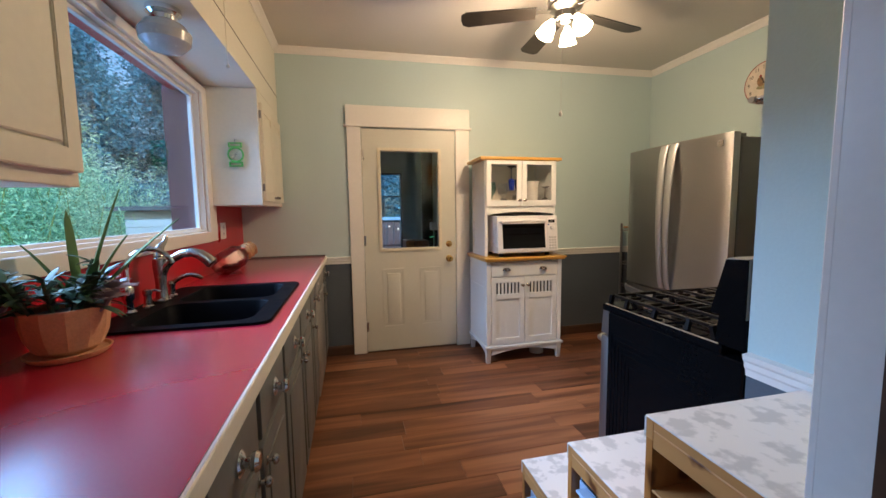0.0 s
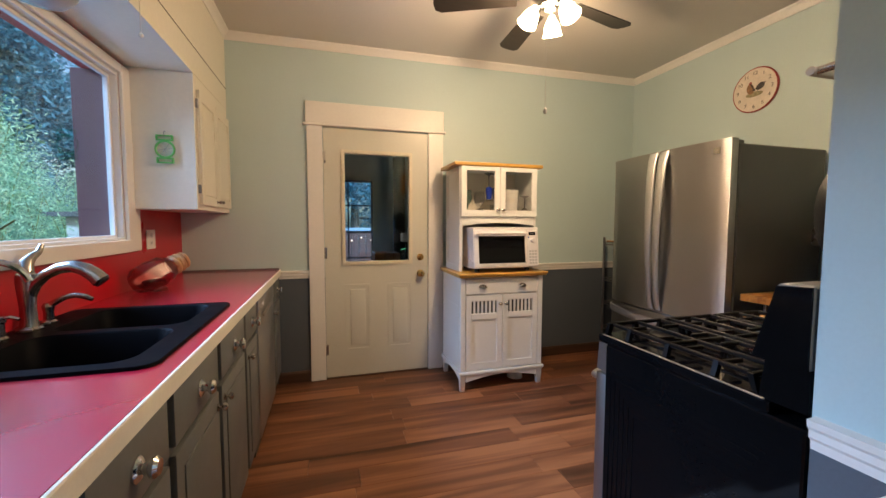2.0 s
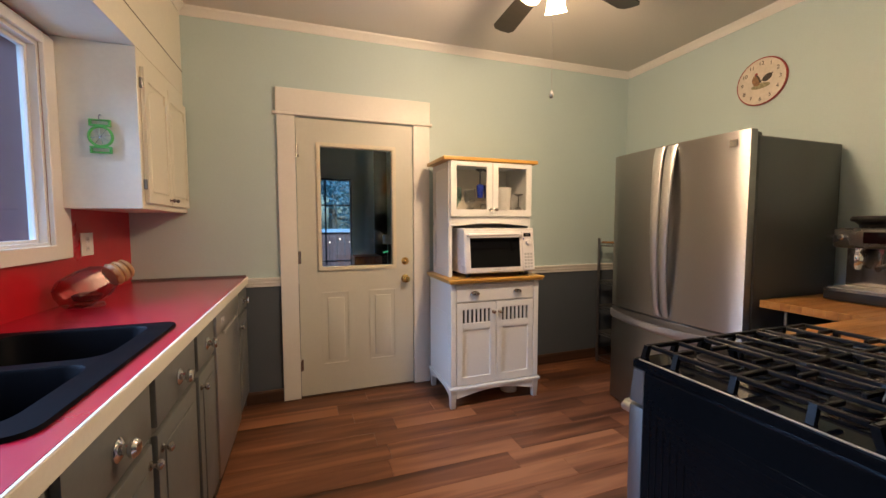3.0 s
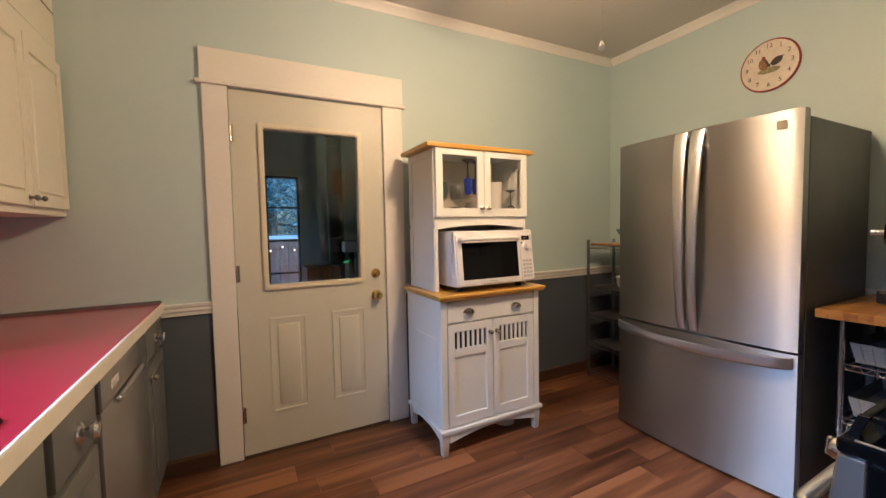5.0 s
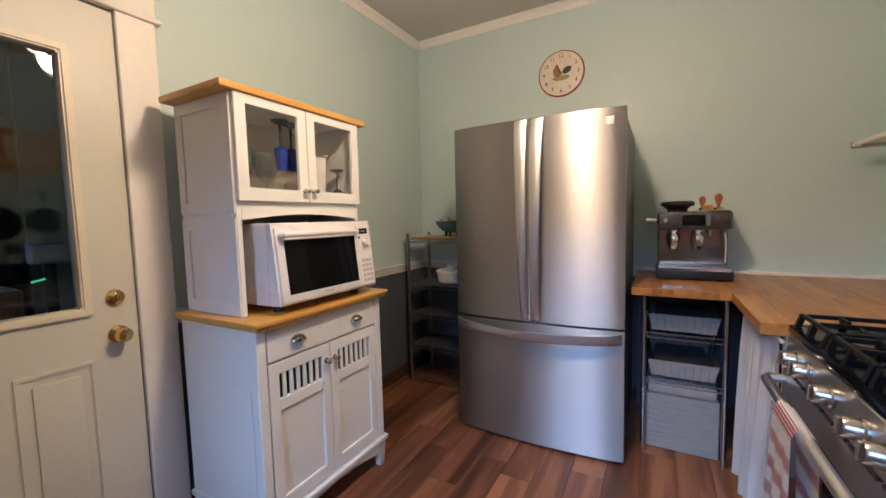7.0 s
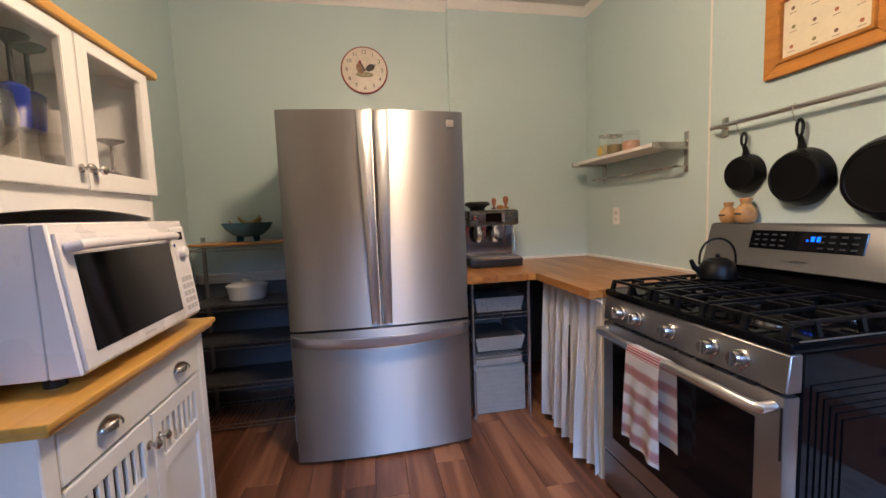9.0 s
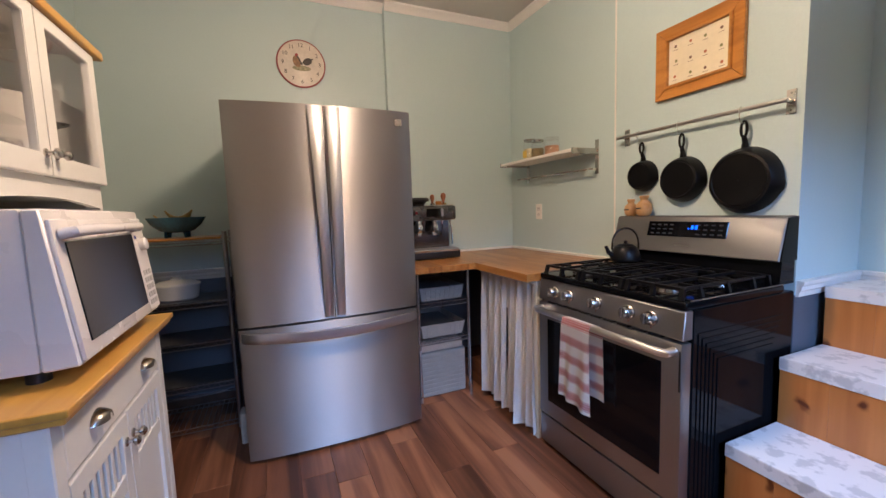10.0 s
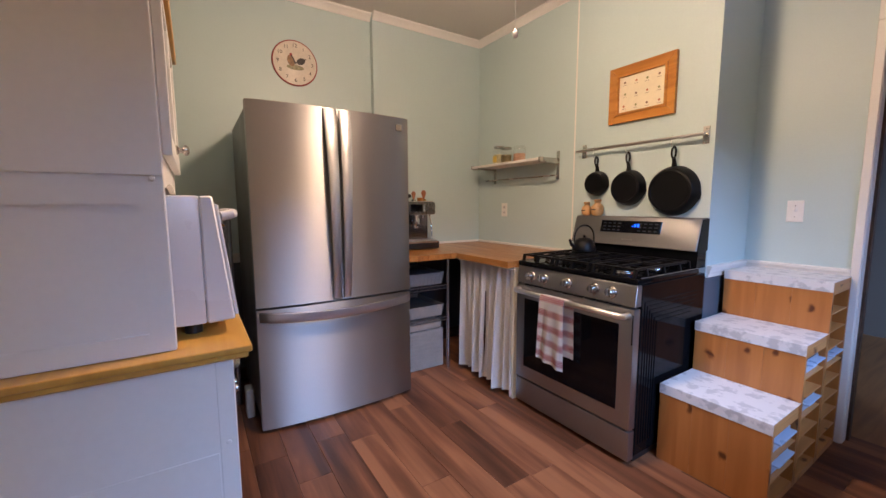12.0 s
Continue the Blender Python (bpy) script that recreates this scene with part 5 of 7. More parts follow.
for a in range(4):
    t = radians(45 + 90 * a)
    part("foot", rod((3.17 + 0.05 * math.cos(t), 3.87 + 0.07 * math.sin(t), 1.1313), (3.17 + 0.045 * math.cos(t), 3.87 + 0.062 * math.sin(t), 1.1745), 0.009, 0.014, 10), BLUEGLASS, fb)
BANANA = mat("overripe_banana_skin", (0.30, 0.20, 0.04), 0.5, 0, 0.5, 26)
for i, (dx, dy, rot) in enumerate(((0.0, 0.02, 10), (0.03, -0.01, 55), (-0.03, -0.02, -30))):
    b = thing("banana", (3.17 + dx, 3.87 + dy, 1.19), "overripe yellow-brown banana in the blue bowl", "fruit", "bananas in the bowl")
    pts = arc(lambda t: Vector((3.17 + dx, 3.87 + dy, 1.198 + 0.012 * i)) + Matrix.Rotation(radians(rot), 3, "Z") @ Vector((0, 0.085 * (2 * t - 1), 0.05 * (2 * t - 1) ** 2 + 0.014)), 11)
    part("banana_body", tube(pts, 0.015, 8, taper=[0.004, 0.009, 0.013, 0.016, 0.017, 0.017, 0.016, 0.014, 0.010, 0.005, 0.004]), BANANA, b)
cd = thing("casserole", (3.17, 3.90, 0.7715), "white oval stoneware casserole with lid on the rack", "casserole")
OV = Matrix.Diagonal((0.8, 1.08, 1, 1))
part("dish", lathe([(0.085, 0), (0.098, 0.01), (0.108, 0.075), (0.112, 0.085), (0.1, 0.085)], (3.17, 3.90, 0.7715), 28, OV), STONEW, cd)
part("lid", lathe([(0.114, 0.0855), (0.112, 0.094), (0.08, 0.108), (0.03, 0.114), (0.022, 0.126), (0.026, 0.136), (0.001, 0.138)], (3.17, 3.90, 0.7715), 28, OV), STONEW, cd)

# ---- clock ----
ck = thing("wall_clock", (E - 0.001, 3.112, 2.256), "round cream wall clock with a dark red rim", "clock")
XF = Matrix.Translation((E - 0.0005, 3.112, 2.256)) @ Matrix(((0, 0, -1, 0), (-1, 0, 0, 0), (0, 1, 0, 0), (0, 0, 0, 1)))
def onclock(bm):
    bm.transform(XF)
    return bm
part("face", onclock(lathe([(0.155, 0), (0.155, 0.012), (0.147, 0.0155), (0.001, 0.016)], (0, 0, 0), 48)), mat("cream_clock_print", (0.66, 0.585, 0.50), 0.35, 0, 0.12, 18), ck)
part("rim", onclock(lathe([(0.1555, 0.002), (0.158, 0.01), (0.1545, 0.0165), (0.149, 0.0165), (0.149, 0.0158)], (0, 0, 0), 48, None, None, False)), CLOCKRED, ck, "dark red rim")
for n in range(1, 13):
    a = radians(90 - 30 * n)
    cu = bpy.data.curves.new("numeral", "FONT")
    cu.body, cu.size, cu.align_x, cu.align_y, cu.extrude = str(n), 0.036, "CENTER", "CENTER", 0.0004
    tmp = bpy.data.objects.new("numeral_tmp", cu)
    me = bpy.data.meshes.new_from_object(tmp)
    bpy.data.objects.remove(tmp)
    nb = bmesh.new()
    nb.from_mesh(me)
    bpy.data.meshes.remove(me)
    nb.transform(XF @ Matrix.Translation((0.118 * math.cos(a), 0.118 * math.sin(a), 0.0168)))
    part("numeral", nb, PRINTBLK, ck, smooth=0)
blot = (((0.0, -0.03), 0.06, 0.018, mat("olive_print", (0.28, 0.25, 0.14), 0.5, 0, 0.4, 60), 0), ((-0.028, 0.012), 0.026, 0.038, mat("brown_print", (0.24, 0.13, 0.06), 0.5, 0, 0.4, 60), 15), ((0.04, 0.016), 0.032, 0.022, PRINTBLK, 30), ((-0.028, 0.052), 0.010, 0.012, CLOCKRED, 0))
for i, (c, rx, ry, mt, rot) in enumerate(blot):
    own = lathe([(1.0, 0), (1.0, 0.0005), (0.001, 0.0006)], (0, 0, 0), 20)
    own.transform(XF @ Matrix.Translation((c[0], c[1], 0.0163 + 0.0006 * i)) @ pose(0, 0, 0, 0, 0, rot) @ Matrix.Diagonal((rx, ry, 1, 1)))
    part("printed_shape", own, mt, ck, smooth=0)
for ln, wd, ang, mt in ((0.055, 0.004, 118, PRINTBLK), (0.085, 0.003, 25, PRINTBLK)):
    own = bx(-0.012, ln, -wd, wd, 0.020, 0.0212)
    own.transform(XF @ pose(0, 0, 0, 0, 0, ang))
    part("clock_arm", own, mt, ck)

# ---- butcher block counter ----
BT = 0.897
bc = thing("butcher_block_counter", (2.7, 1.9, 0.86), "oiled butcher block counter of glued wooden staves", "counter")
def staves(x0, x1, y0, y1, w, rnd):
    n = max(1, round((y1 - y0) / w))
    for i in range(n):
        a, b = y0 + (y1 - y0) * i / n, y0 + (y1 - y0) * (i + 1) / n
        x = x0
        while x < x1 - 0.01:
            e = min(x1, x + rnd.uniform(0.35, 0.7)) if x1 - x > 0.75 else x1
            part("stave", bx(x, e, a, b, 0.858, BT, 0.0012), BUTCHER, bc)
            x = e
staves(2.125, E2 - 0.002, S + 0.002, 2.205, 0.046, random.Random(2))
staves(2.672, E2 - 0.002, 2.206, 2.615, 0.046, random.Random(3))
part("caulk_bead", bx(E2 - 0.006, E2 - 0.001, S + 0.002, 2.53, BT, BT + 0.008, 0.002), WHITE, bc, "white caulk bead")
part("leg", bx(2.14, 2.18, S + 0.03, S + 0.07, 0, 0.8575), GREYCAB, bc)
part("leg", bx(2.14, 2.175, 2.10, 2.135, 0, 0.8575), CABWHITE, bc)
part("leg", bx(E2 - 0.06, E2 - 0.02, S + 0.03, S + 0.07, 0, 0.8575), GREYCAB, bc)
part("leg", bx(E2 - 0.06, E2 - 0.03, 2.585, 2.61, 0, 0.8575), GREYCAB, bc)

wire_rack("wire_storage_rack", "chrome wire storage rack under the butcher block", 2.79, 3.26, 2.205, 2.56, (0.40, 0.645), 0.855, material=mat("chrome_wire", (0.6, 0.6, 0.6), 0.25, 1.0, 0.03, 10))


def basket(x0, x1, y0, y1, z0, z1):
    b = thing("woven_basket", ((x0 + x1) / 2, (y0 + y1) / 2, z0), "grey woven strap basket on the wire rack", "basket", "woven baskets")
    fl = 0.018
    own = bmesh.new()
    lo = [own.verts.new((x + (fl if x == x0 else -fl), y + (fl if y == y0 else -fl), z0)) for x, y in ((x0, y0), (x1, y0), (x1, y1), (x0, y1))]
    hi = [own.verts.new((x, y, z1)) for x, y in ((x0, y0), (x1, y0), (x1, y1), (x0, y1))]
    own.faces.new(lo)
    for i in range(4):
        own.faces.new((lo[i], lo[(i + 1) % 4], hi[(i + 1) % 4], hi[i]))
    bmesh.ops.solidify(own, geom=own.faces[:], thickness=0.004)
    part("shell", own, WOVEN, b, smooth=0)
    # woven straps on the front
    ny, nz = 9, 4
    for j in range(nz):
        for i in range(ny):
            out = 0.0045 if (i + j) % 2 else 0.0030
            a, c = y0 + (y1 - y0) * i / ny, y0 + (y1 - y0) * (i + 1) / ny
            p, q = z0 + 0.004 + (z1 - z0 - 0.008) * j / nz, z0 + 0.004 + (z1 - z0 - 0.008) * (j + 1) / nz
            sh = fl * (1 - ((p + q) / 2 - z0) / (z1 - z0))
            s = (1 - 2 * sh / (y1 - y0))
            mid = (y0 + y1) / 2
            part("strap", bx(x0 + sh - out, x0 + sh - 0.0005, mid + (a - mid) * s + 0.001, mid + (c - mid) * s - 0.001, p, q, 0.0015), WOVEN, b)
    part("dark_content", bx(x0 + 0.03, x1 - 0.03, y0 + 0.03, y1 - 0.03, z0 + 0.006, z1 - 0.02, 0.01), liner, b, "dark folded cloth")
    return b


basket(2.81, 3.23, 2.225, 2.54, 0.651, 0.742)
basket(2.81, 3.23, 2.225, 2.54, 0.406, 0.497)
lb = thing("storage_crate", (2.98, 2.385, 0), "grey woven storage crate on the floor", "crate")
own = bx(2.84, 3.22, 2.215, 2.548, 0.0, 0.30, 0.01, None, 2)
part("crate_body", own, WOVEN, lb)
for i in range(10):
    part("strap", bx(2.8355, 2.8398, 2.222, 2.541, 0.008 + i * 0.029, 0.031 + i * 0.029, 0.002), WOVEN, lb)
part("folded_cloth", bx(2.85, 3.2, 2.225, 2.54, 0.3005, 0.365, 0.02, None, 2), mat("pale_wood_grey_cloth", (0.36, 0.31, 0.27), 0.9, 0, 0.15, 16, 0.3, 200), lb, "folded beige cloth")


def curtain():
    c = thing("under_counter_curtain", (2.42, 2.16, 0.05), "grey linen curtain gathered under the butcher block", "curtain")
    own = bmesh.new()
    nx, nz = 150, 22
    rnd = random.Random(9)
    ph = [rnd.uniform(0, 6.28) for _ in range(8)]
    grid = []
    for i in range(nx + 1):
        u = i / nx
        col = []
        for j in range(nz + 1):
            v = j / nz
            z = 0.035 + (0.838 - 0.035) * v
            amp = 0.004 + 0.026 * (1 - v) ** 0.7
            fold = math.sin(u * 46 + ph[0] + 0.5 * math.sin(v * 3 + ph[1])) + 0.55 * math.sin(u * 27 + ph[2] + 1.1 * (1 - v)) + 0.3 * math.sin(u * 90 + ph[3]) * v
            x = 2.135 + 0.575 * u + 0.012 * math.sin(u * 46 + ph[0] + 1.6) * (1 - v)
            y = 2.150 + amp * fold + 0.028 * (1 - v) * (0.6 - u)
            zz = z + (0.03 * u + 0.012 * math.sin(u * 20 + ph[4])) * (1 - v)
            col.append(own.verts.new((x, y, zz)))
        grid.append(col)
    for i in range(nx):
        for j in range(nz):
            if 70 <= i <= 71 and j < 17:
                continue
            own.faces.new((grid[i][j], grid[i + 1][j], grid[i + 1][j + 1], grid[i][j + 1]))
    bmesh.ops.solidify(own, geom=own.faces[:], thickness=0.0018)
    part("cloth", own, LINEN, c, smooth=80)
    part("rod", rod((2.115, 2.150, 0.842), (2.715, 2.150, 0.842), 0.006), CABWHITE, c, "thin white curtain rod")
    return c


curtain()

cb2 = thing("pet_bowl", (1.92, 3.90, 0), "pale stoneware bowl on the floor under the hutch", "bowl")
part("bowl", lathe([(0.05, 0), (0.065, 0.005), (0.06, 0.055), (0.054, 0.055), (0.05, 0.012), (0.01, 0.01)], (1.92, 3.90, 0.0003), 24), STONEW, cb2)
bg2 = thing("paper_bag", (2.84, 3.58, 0), "small beige paper bag on the floor beside the fridge", "bag")
part("bag", bx(2.80, 2.90, 3.556, 3.60, 0.0003, 0.17, 0.006), mat("beige_paper", (0.45, 0.40, 0.33), 0.8, 0, 0.1, 12), bg2)


# ---- espresso machine ----
def espresso():
    e = thing("espresso_machine", (3.12, 2.335, BT), "black and steel espresso machine with a bean hopper", "coffee machine")
    y0, y1, z = 2.155, 2.512, BT
    DK = mat("smoked_steel", (0.20, 0.195, 0.185), 0.27, 0.95, 0.08, 8)
    part("drip_base", bx(2.985, 3.32, y0, y1, z + 0.004, z + 0.062, 0.012, None, 2), RUBBER, e)
    part("drip_grate", bx(2.99, 3.14, y0 + 0.015, y1 - 0.015, z + 0.0622, z + 0.072, 0.003), STEELB, e, "steel drip tray")
    part("back_body", bx(3.15, 3.325, y0 + 0.01, y1 - 0.01, z + 0.0622, z + 0.27, 0.01), DK, e)
    part("splash_plate", bx(3.1465, 3.1498, y0 + 0.016, y1 - 0.016, z + 0.0725, z + 0.268, 0.001), mat("polished_grey_steel", (0.34, 0.32, 0.30), 0.14, 1.0, 0.05, 8), e, "polished steel splash plate")
    part("tray_rim", bx(2.981, 2.9848, y0 + 0.012, y1 - 0.012, z + 0.052, z + 0.066, 0.0015), CHROME, e, "bright steel rim")
    head = part("head", bx(3.03, 3.325, y0 + 0.004, y1 - 0.004, z + 0.2702, z + 0.372, 0.022, None, 3), DK, e)
    part("screen", bx(3.0265, 3.0305, y0 + 0.128, y1 - 0.125, z + 0.296, z + 0.352, 0.002), DARKGLASS, head)
    part("steel_clip", bx(3.0262, 3.0306, y0 + 0.104, y0 + 0.124, z + 0.296, z + 0.352, 0.003), CHROME, head)
    part("dial", lathe([(0.014, 0), (0.014, 0.016), (0.01, 0.02), (0.001, 0.02)], (3.03, y1 - 0.045, z + 0.325), 18, pose(0, 0, 0, 0, -90, 0)), CHROME, head)
    part("side_lever", rod((3.10, y1 - 0.006, z + 0.325), (3.10, y1 + 0.05, z + 0.325), 0.015, 0.02), CHROME, head)
    for cy, r in ((y1 - 0.085, 0.034), (y0 + 0.155, 0.03)):
        part("group_head", lathe([(r, 0), (r, 0.03), (r * 0.8, 0.04), (r * 0.8, 0.06)], (3.09, cy, z + 0.2095), 20), CHROME, e)
        part("portafilter", lathe([(0.016, 0), (0.024, 0.02), (0.03, 0.03), (0.03, 0.048)], (3.09, cy, z + 0.162), 20), CHROME, e)
    part("grip", tube([(3.06, y0 + 0.155, z + 0.19), (3.02, y0 + 0.155, z + 0.185), (2.985, y0 + 0.155, z + 0.178)], 0.012, 10), RUBBER, e, "black portafilter handle")
    part("steam_wand", tube([(3.08, y0 + 0.035, z + 0.271), (3.06, y0 + 0.03, z + 0.2), (3.05, y0 + 0.035, z + 0.095)], 0.006), CHROME, e)
    part("hot_spout", rod((3.075, y0 + 0.1, z + 0.24), (3.075, y0 + 0.1, z + 0.271), 0.006), CHROME, e)
    hop = part("hopper", lathe([(0.05, 0), (0.052, 0.014), (0.068, 0.03), (0.083, 0.034), (0.086, 0.046), (0.08, 0.058), (0.05, 0.061), (0.001, 0.061)], (3.16, y1 - 0.105, z + 0.3722), 26), RUBBER, e, "low black bean hopper")
    part("cup_rail", bx(3.05, 3.31, y0 + 0.02, y0 + 0.165, z + 0.3722, z + 0.378, 0.002), STEELB, e)
    for cy in (y0 + 0.06, y1 - 0.06):
        for cx in (3.02, 3.28):
            part("foot", rod((cx, cy, z + 0.0003), (cx, cy, z + 0.0042), 0.014), RUBBER, e)
    for cx, cy, hgt, r in ((3.17, 2.285, 0.066, 0.019), (3.13, 2.215, 0.075, 0.022)):
        t = thing("coffee_tamper", (cx, cy, z + 0.378), "turned wooden coffee tamper on the espresso machine", "tamper", "tampers on the espresso machine")
        part("base", lathe([(r, 0), (r, 0.012), (0.008, 0.018)], (cx, cy, z + 0.3783)), CHROME if r < 0.02 else BRASS, t)
        part("grip", lathe([(0.008, 0.0182), (0.010, 0.03), (r * 0.85, hgt * 0.75), (r * 0.9, hgt * 0.95), (r * 0.5, hgt + 0.01), (0.001, hgt + 0.012)], (cx, cy, z + 0.3783)), TEAK, t)
    w = thing("wooden_puck", (3.10, 2.255, z + 0.378), "small round wooden tool on the espresso machine", "coffee tool")
    part("puck", lathe([(0.022, 0), (0.023, 0.004), (0.023, 0.022), (0.02, 0.026), (0.001, 0.026)], (3.10, 2.265, z + 0.3783)), OAK, w)


espresso()


# ---- stove ----
def stove():
    s = thing("gas_stove", (1.725, 1.84, 0), "stainless steel gas range with black sides and iron grates", "stove")
    x0, x1, yb, yf, ct = 1.343, 2.105, 1.512, 2.135, 0.905
    part("body", bx(x0, x1, yb + 0.001, yf - 0.036, 0.045, ct - 0.03, 0.004), BLACK, s, "gloss black enamel body")
    for i in range(6):                       # embossed steps on the side
        a, b = 0.030 + 0.021 * i, 0.010 + 0.030 * i
        rim = bmesh.new()
        ya, yc, za, zc = yb + 0.05 + a * 0.6, yf - 0.03 - a, 0.10, 0.80 - b * 0.7
        bx(x0 - 0.003, x0 - 0.0002, ya, yc, zc - 0.006, zc, 0.0012, rim)
        bx(x0 - 0.003, x0 - 0.0002, yc - 0.006, yc, za, zc - 0.0062, 0.0012, rim)
        part("side_ridge", rim, BLACK, s)
    part("plinth", bx(x0 + 0.02, x1 - 0.02, yb + 0.03, yf - 0.06, 0.0, 0.0445), RUBBER, s)
    tp = bx(x0 - 0.002, x1 + 0.002, yb + 0.07, yf + 0.004, ct - 0.0295, ct, 0.01, None, 3)
    part("cooktop", tp, BLACK, s, "gloss black cooktop")
    # steel strips modelled in place of a thin highlight on the cooktop edges
    for sx in (x0, x1):
        part("edge_highlight_strip", bx(sx - 0.003, sx + 0.003, yb + 0.08, yf - 0.02, ct + 0.0002, ct + 0.004, 0.0015), STOVEST, s)
    part("control_panel", prism([(yf - 0.0355, 0.775), (yf + 0.012, 0.775), (yf + 0.002, 0.874), (yf - 0.0355, 0.874)], x0 + 0.001, x1 - 0.001, TO_X, 0.003), STOVEST, s, "brushed steel control panel")
    for kx in (1.985, 1.888, 1.725, 1.562, 1.465):
        m = Matrix.Translation((kx, yf + 0.0075, 0.826)) @ pose(0, 0, 0, -84.5, 0, 0)
        kb = part("burner_knob", lathe([(0.027, 0), (0.027, 0.006), (0.023, 0.01), (0.021, 0.034), (0.018, 0.038), (0.001, 0.038)], (0, 0, 0), 24, m), NICKEL, s, "polished steel knob")
        g = bx(-0.005, 0.005, -0.02, 0.02, 0.036, 0.046, 0.003)
        g.transform(m)
        part("grip", g, NICKEL, kb)
        d = bx(-0.0015, 0.0015, 0.03, 0.036, 0, 0.001)
        d.transform(m)
        part("mark", d, CLOCKRED, kb)
    od = part("oven_door", bx(x0 + 0.003, x1 - 0.003, yf - 0.035, yf + 0.014, 0.185, 0.765, 0.006, None, 2), STOVEST, s, "brushed steel oven door")
    part("oven_window", bx(x0 + 0.075, x1 - 0.07, yf + 0.0135, yf + 0.0165, 0.265, 0.685, 0.004), DARKGLASS, od, "dark oven glass")
    for i in range(9):
        a = x0 + 0.08 + i * 0.07
        part("vent_slot", bx(a, a + 0.05, yf - 0.01, yf + 0.0148, 0.7665, 0.7735), RUBBER, od)
    part("side_vent", bx(x0 + 0.006, x0 + 0.012, yf + 0.0135, yf + 0.0150, 0.60, 0.74), RUBBER, od)
    hz, hy = 0.735, yf + 0.062
    hb = tube([(x0 + 0.03, yf + 0.014, hz), (x0 + 0.03, hy - 0.008, hz), (x0 + 0.045, hy, hz), (1.72, hy + 0.004, hz), (x1 - 0.045, hy, hz), (x1 - 0.03, hy - 0.008, hz), (x1 - 0.03, yf + 0.014, hz)], 0.0145, 14)
    part("handle", hb, CHROMED, od, "satin steel bar handle")
    dr = part("warming_drawer", bx(x0 + 0.003, x1 - 0.003, yf - 0.035, yf + 0.012, 0.03, 0.176, 0.006, None, 2), STOVEST, s, "brushed steel drawer front")
    # backguard
    part("back_riser", prism([(yb, ct + 0.0005), (yb + 0.095, ct + 0.0005), (yb + 0.085, 0.995), (yb, 0.995)], x0 + 0.004, x1 + 0.022, TO_X), BLACK, s)
    bg = part("backguard", prism([(yb, 0.9955), (yb + 0.115, 0.9955), (yb + 0.07, 1.162), (yb + 0.055, 1.168), (yb, 1.168)], x0 + 0.001, x1 + 0.026, TO_X, 0.004), STOVEB, s, "brushed steel backguard")
    part("end_cap", prism([(yb + 0.002, 0.9965), (yb + 0.109, 0.9965), (yb + 0.066, 1.1605), (yb + 0.002, 1.1655)], x0 - 0.004, x0 + 0.0008, TO_X), BLACK, bg, "black end cap")
    lean = Matrix.Translation((0, yb + 0.115, 0.9955)) @ pose(0, 0, 0, 15.1, 0, 0)
    def on(b):
        b.transform(lean)
        return b
    dp = part("display", on(bx(1.543, 1.925, -0.002, 0.003, 0.078, 0.152, 0.002)), DARKGLASS, bg, "black control display")
    part("clock_digits", on(bx(1.672, 1.684, 0.003, 0.0038, 0.115, 0.133)), DIGITS, dp, "blue clock digits")
    part("clock_digits", on(bx(1.690, 1.702, 0.003, 0.0038, 0.115, 0.133)), DIGITS, dp, "blue clock digits")
    part("clock_dot", on(bx(1.710, 1.716, 0.003, 0.0038, 0.115, 0.121)), DIGITS, dp, "blue clock digits")
    gp = mat("grey_key_print", (0.04, 0.042, 0.047), 0.8, spec=0.05)
    for c in range(11):
        if c in (4, 5, 6):
            continue
        for r in range(3):
            part("key_print", on(bx(1.562 + c * 0.0325, 1.580 + c * 0.0325, 0.003, 0.0035, 0.09 + r * 0.021, 0.096 + r * 0.021)), gp, dp)
    part("brand_bar", on(bx(1.70, 1.77, 0.0002, 0.0012, 0.035, 0.042)), PEWTER, bg)
    # burners and grates
    for bx_, by_, r in ((1.50, 1.72, 0.04), (1.50, 2.0, 0.05), (1.725, 1.86, 0.055), (1.95, 1.72, 0.035), (1.95, 2.0, 0.045)):
        bu = part("burner", lathe([(r * 1.15, 0), (r * 1.1, 0.012), (r * 0.9, 0.014)], (bx_, by_, ct + 0.0003), 22), NICKEL, s, "aluminium burner ring")
        part("burner_cap", lathe([(r, 0.0142), (r, 0.02), (r * 0.8, 0.024), (0.001, 0.025)], (bx_, by_, ct + 0.0003), 22), IRON, bu)
    gz = ct + 0.042
    gy0, gy1 = yb + 0.115, yf - 0.012
    for a, b in ((x0 + 0.015, x0 + 0.262), (x0 + 0.264, x1 - 0.264), (x1 - 0.262, x1 - 0.015)):
        g = bmesh.new()
        def bar(p, q, w=0.006, hgt=0.012, dz=0.0):
            """Grate bar with a flat top from p to q."""
            (ax, ay), (bxx, byy) = p, q
            if abs(ax - bxx) < abs(ay - byy):
                bx(ax - w, ax + w, ay, byy, gz - hgt + dz, gz + dz, 0.002, g)
            else:
                bx(ax, bxx, ay - w, ay + w, gz - hgt + dz, gz + dz, 0.002, g)
        bar((a + 0.02, gy0 + 0.02), (a + 0.02, gy1 - 0.02))
        bar((b - 0.02, gy0 + 0.02), (b - 0.02, gy1 - 0.02))
        for yy in (gy0 + 0.012, (gy0 + gy1) / 2, gy1 - 0.012):
            bar((a + 0.012, yy), (b - 0.012, yy))
        bar(((a + b) / 2, gy0 + 0.02), ((a + b) / 2, gy1 - 0.02), 0.005)
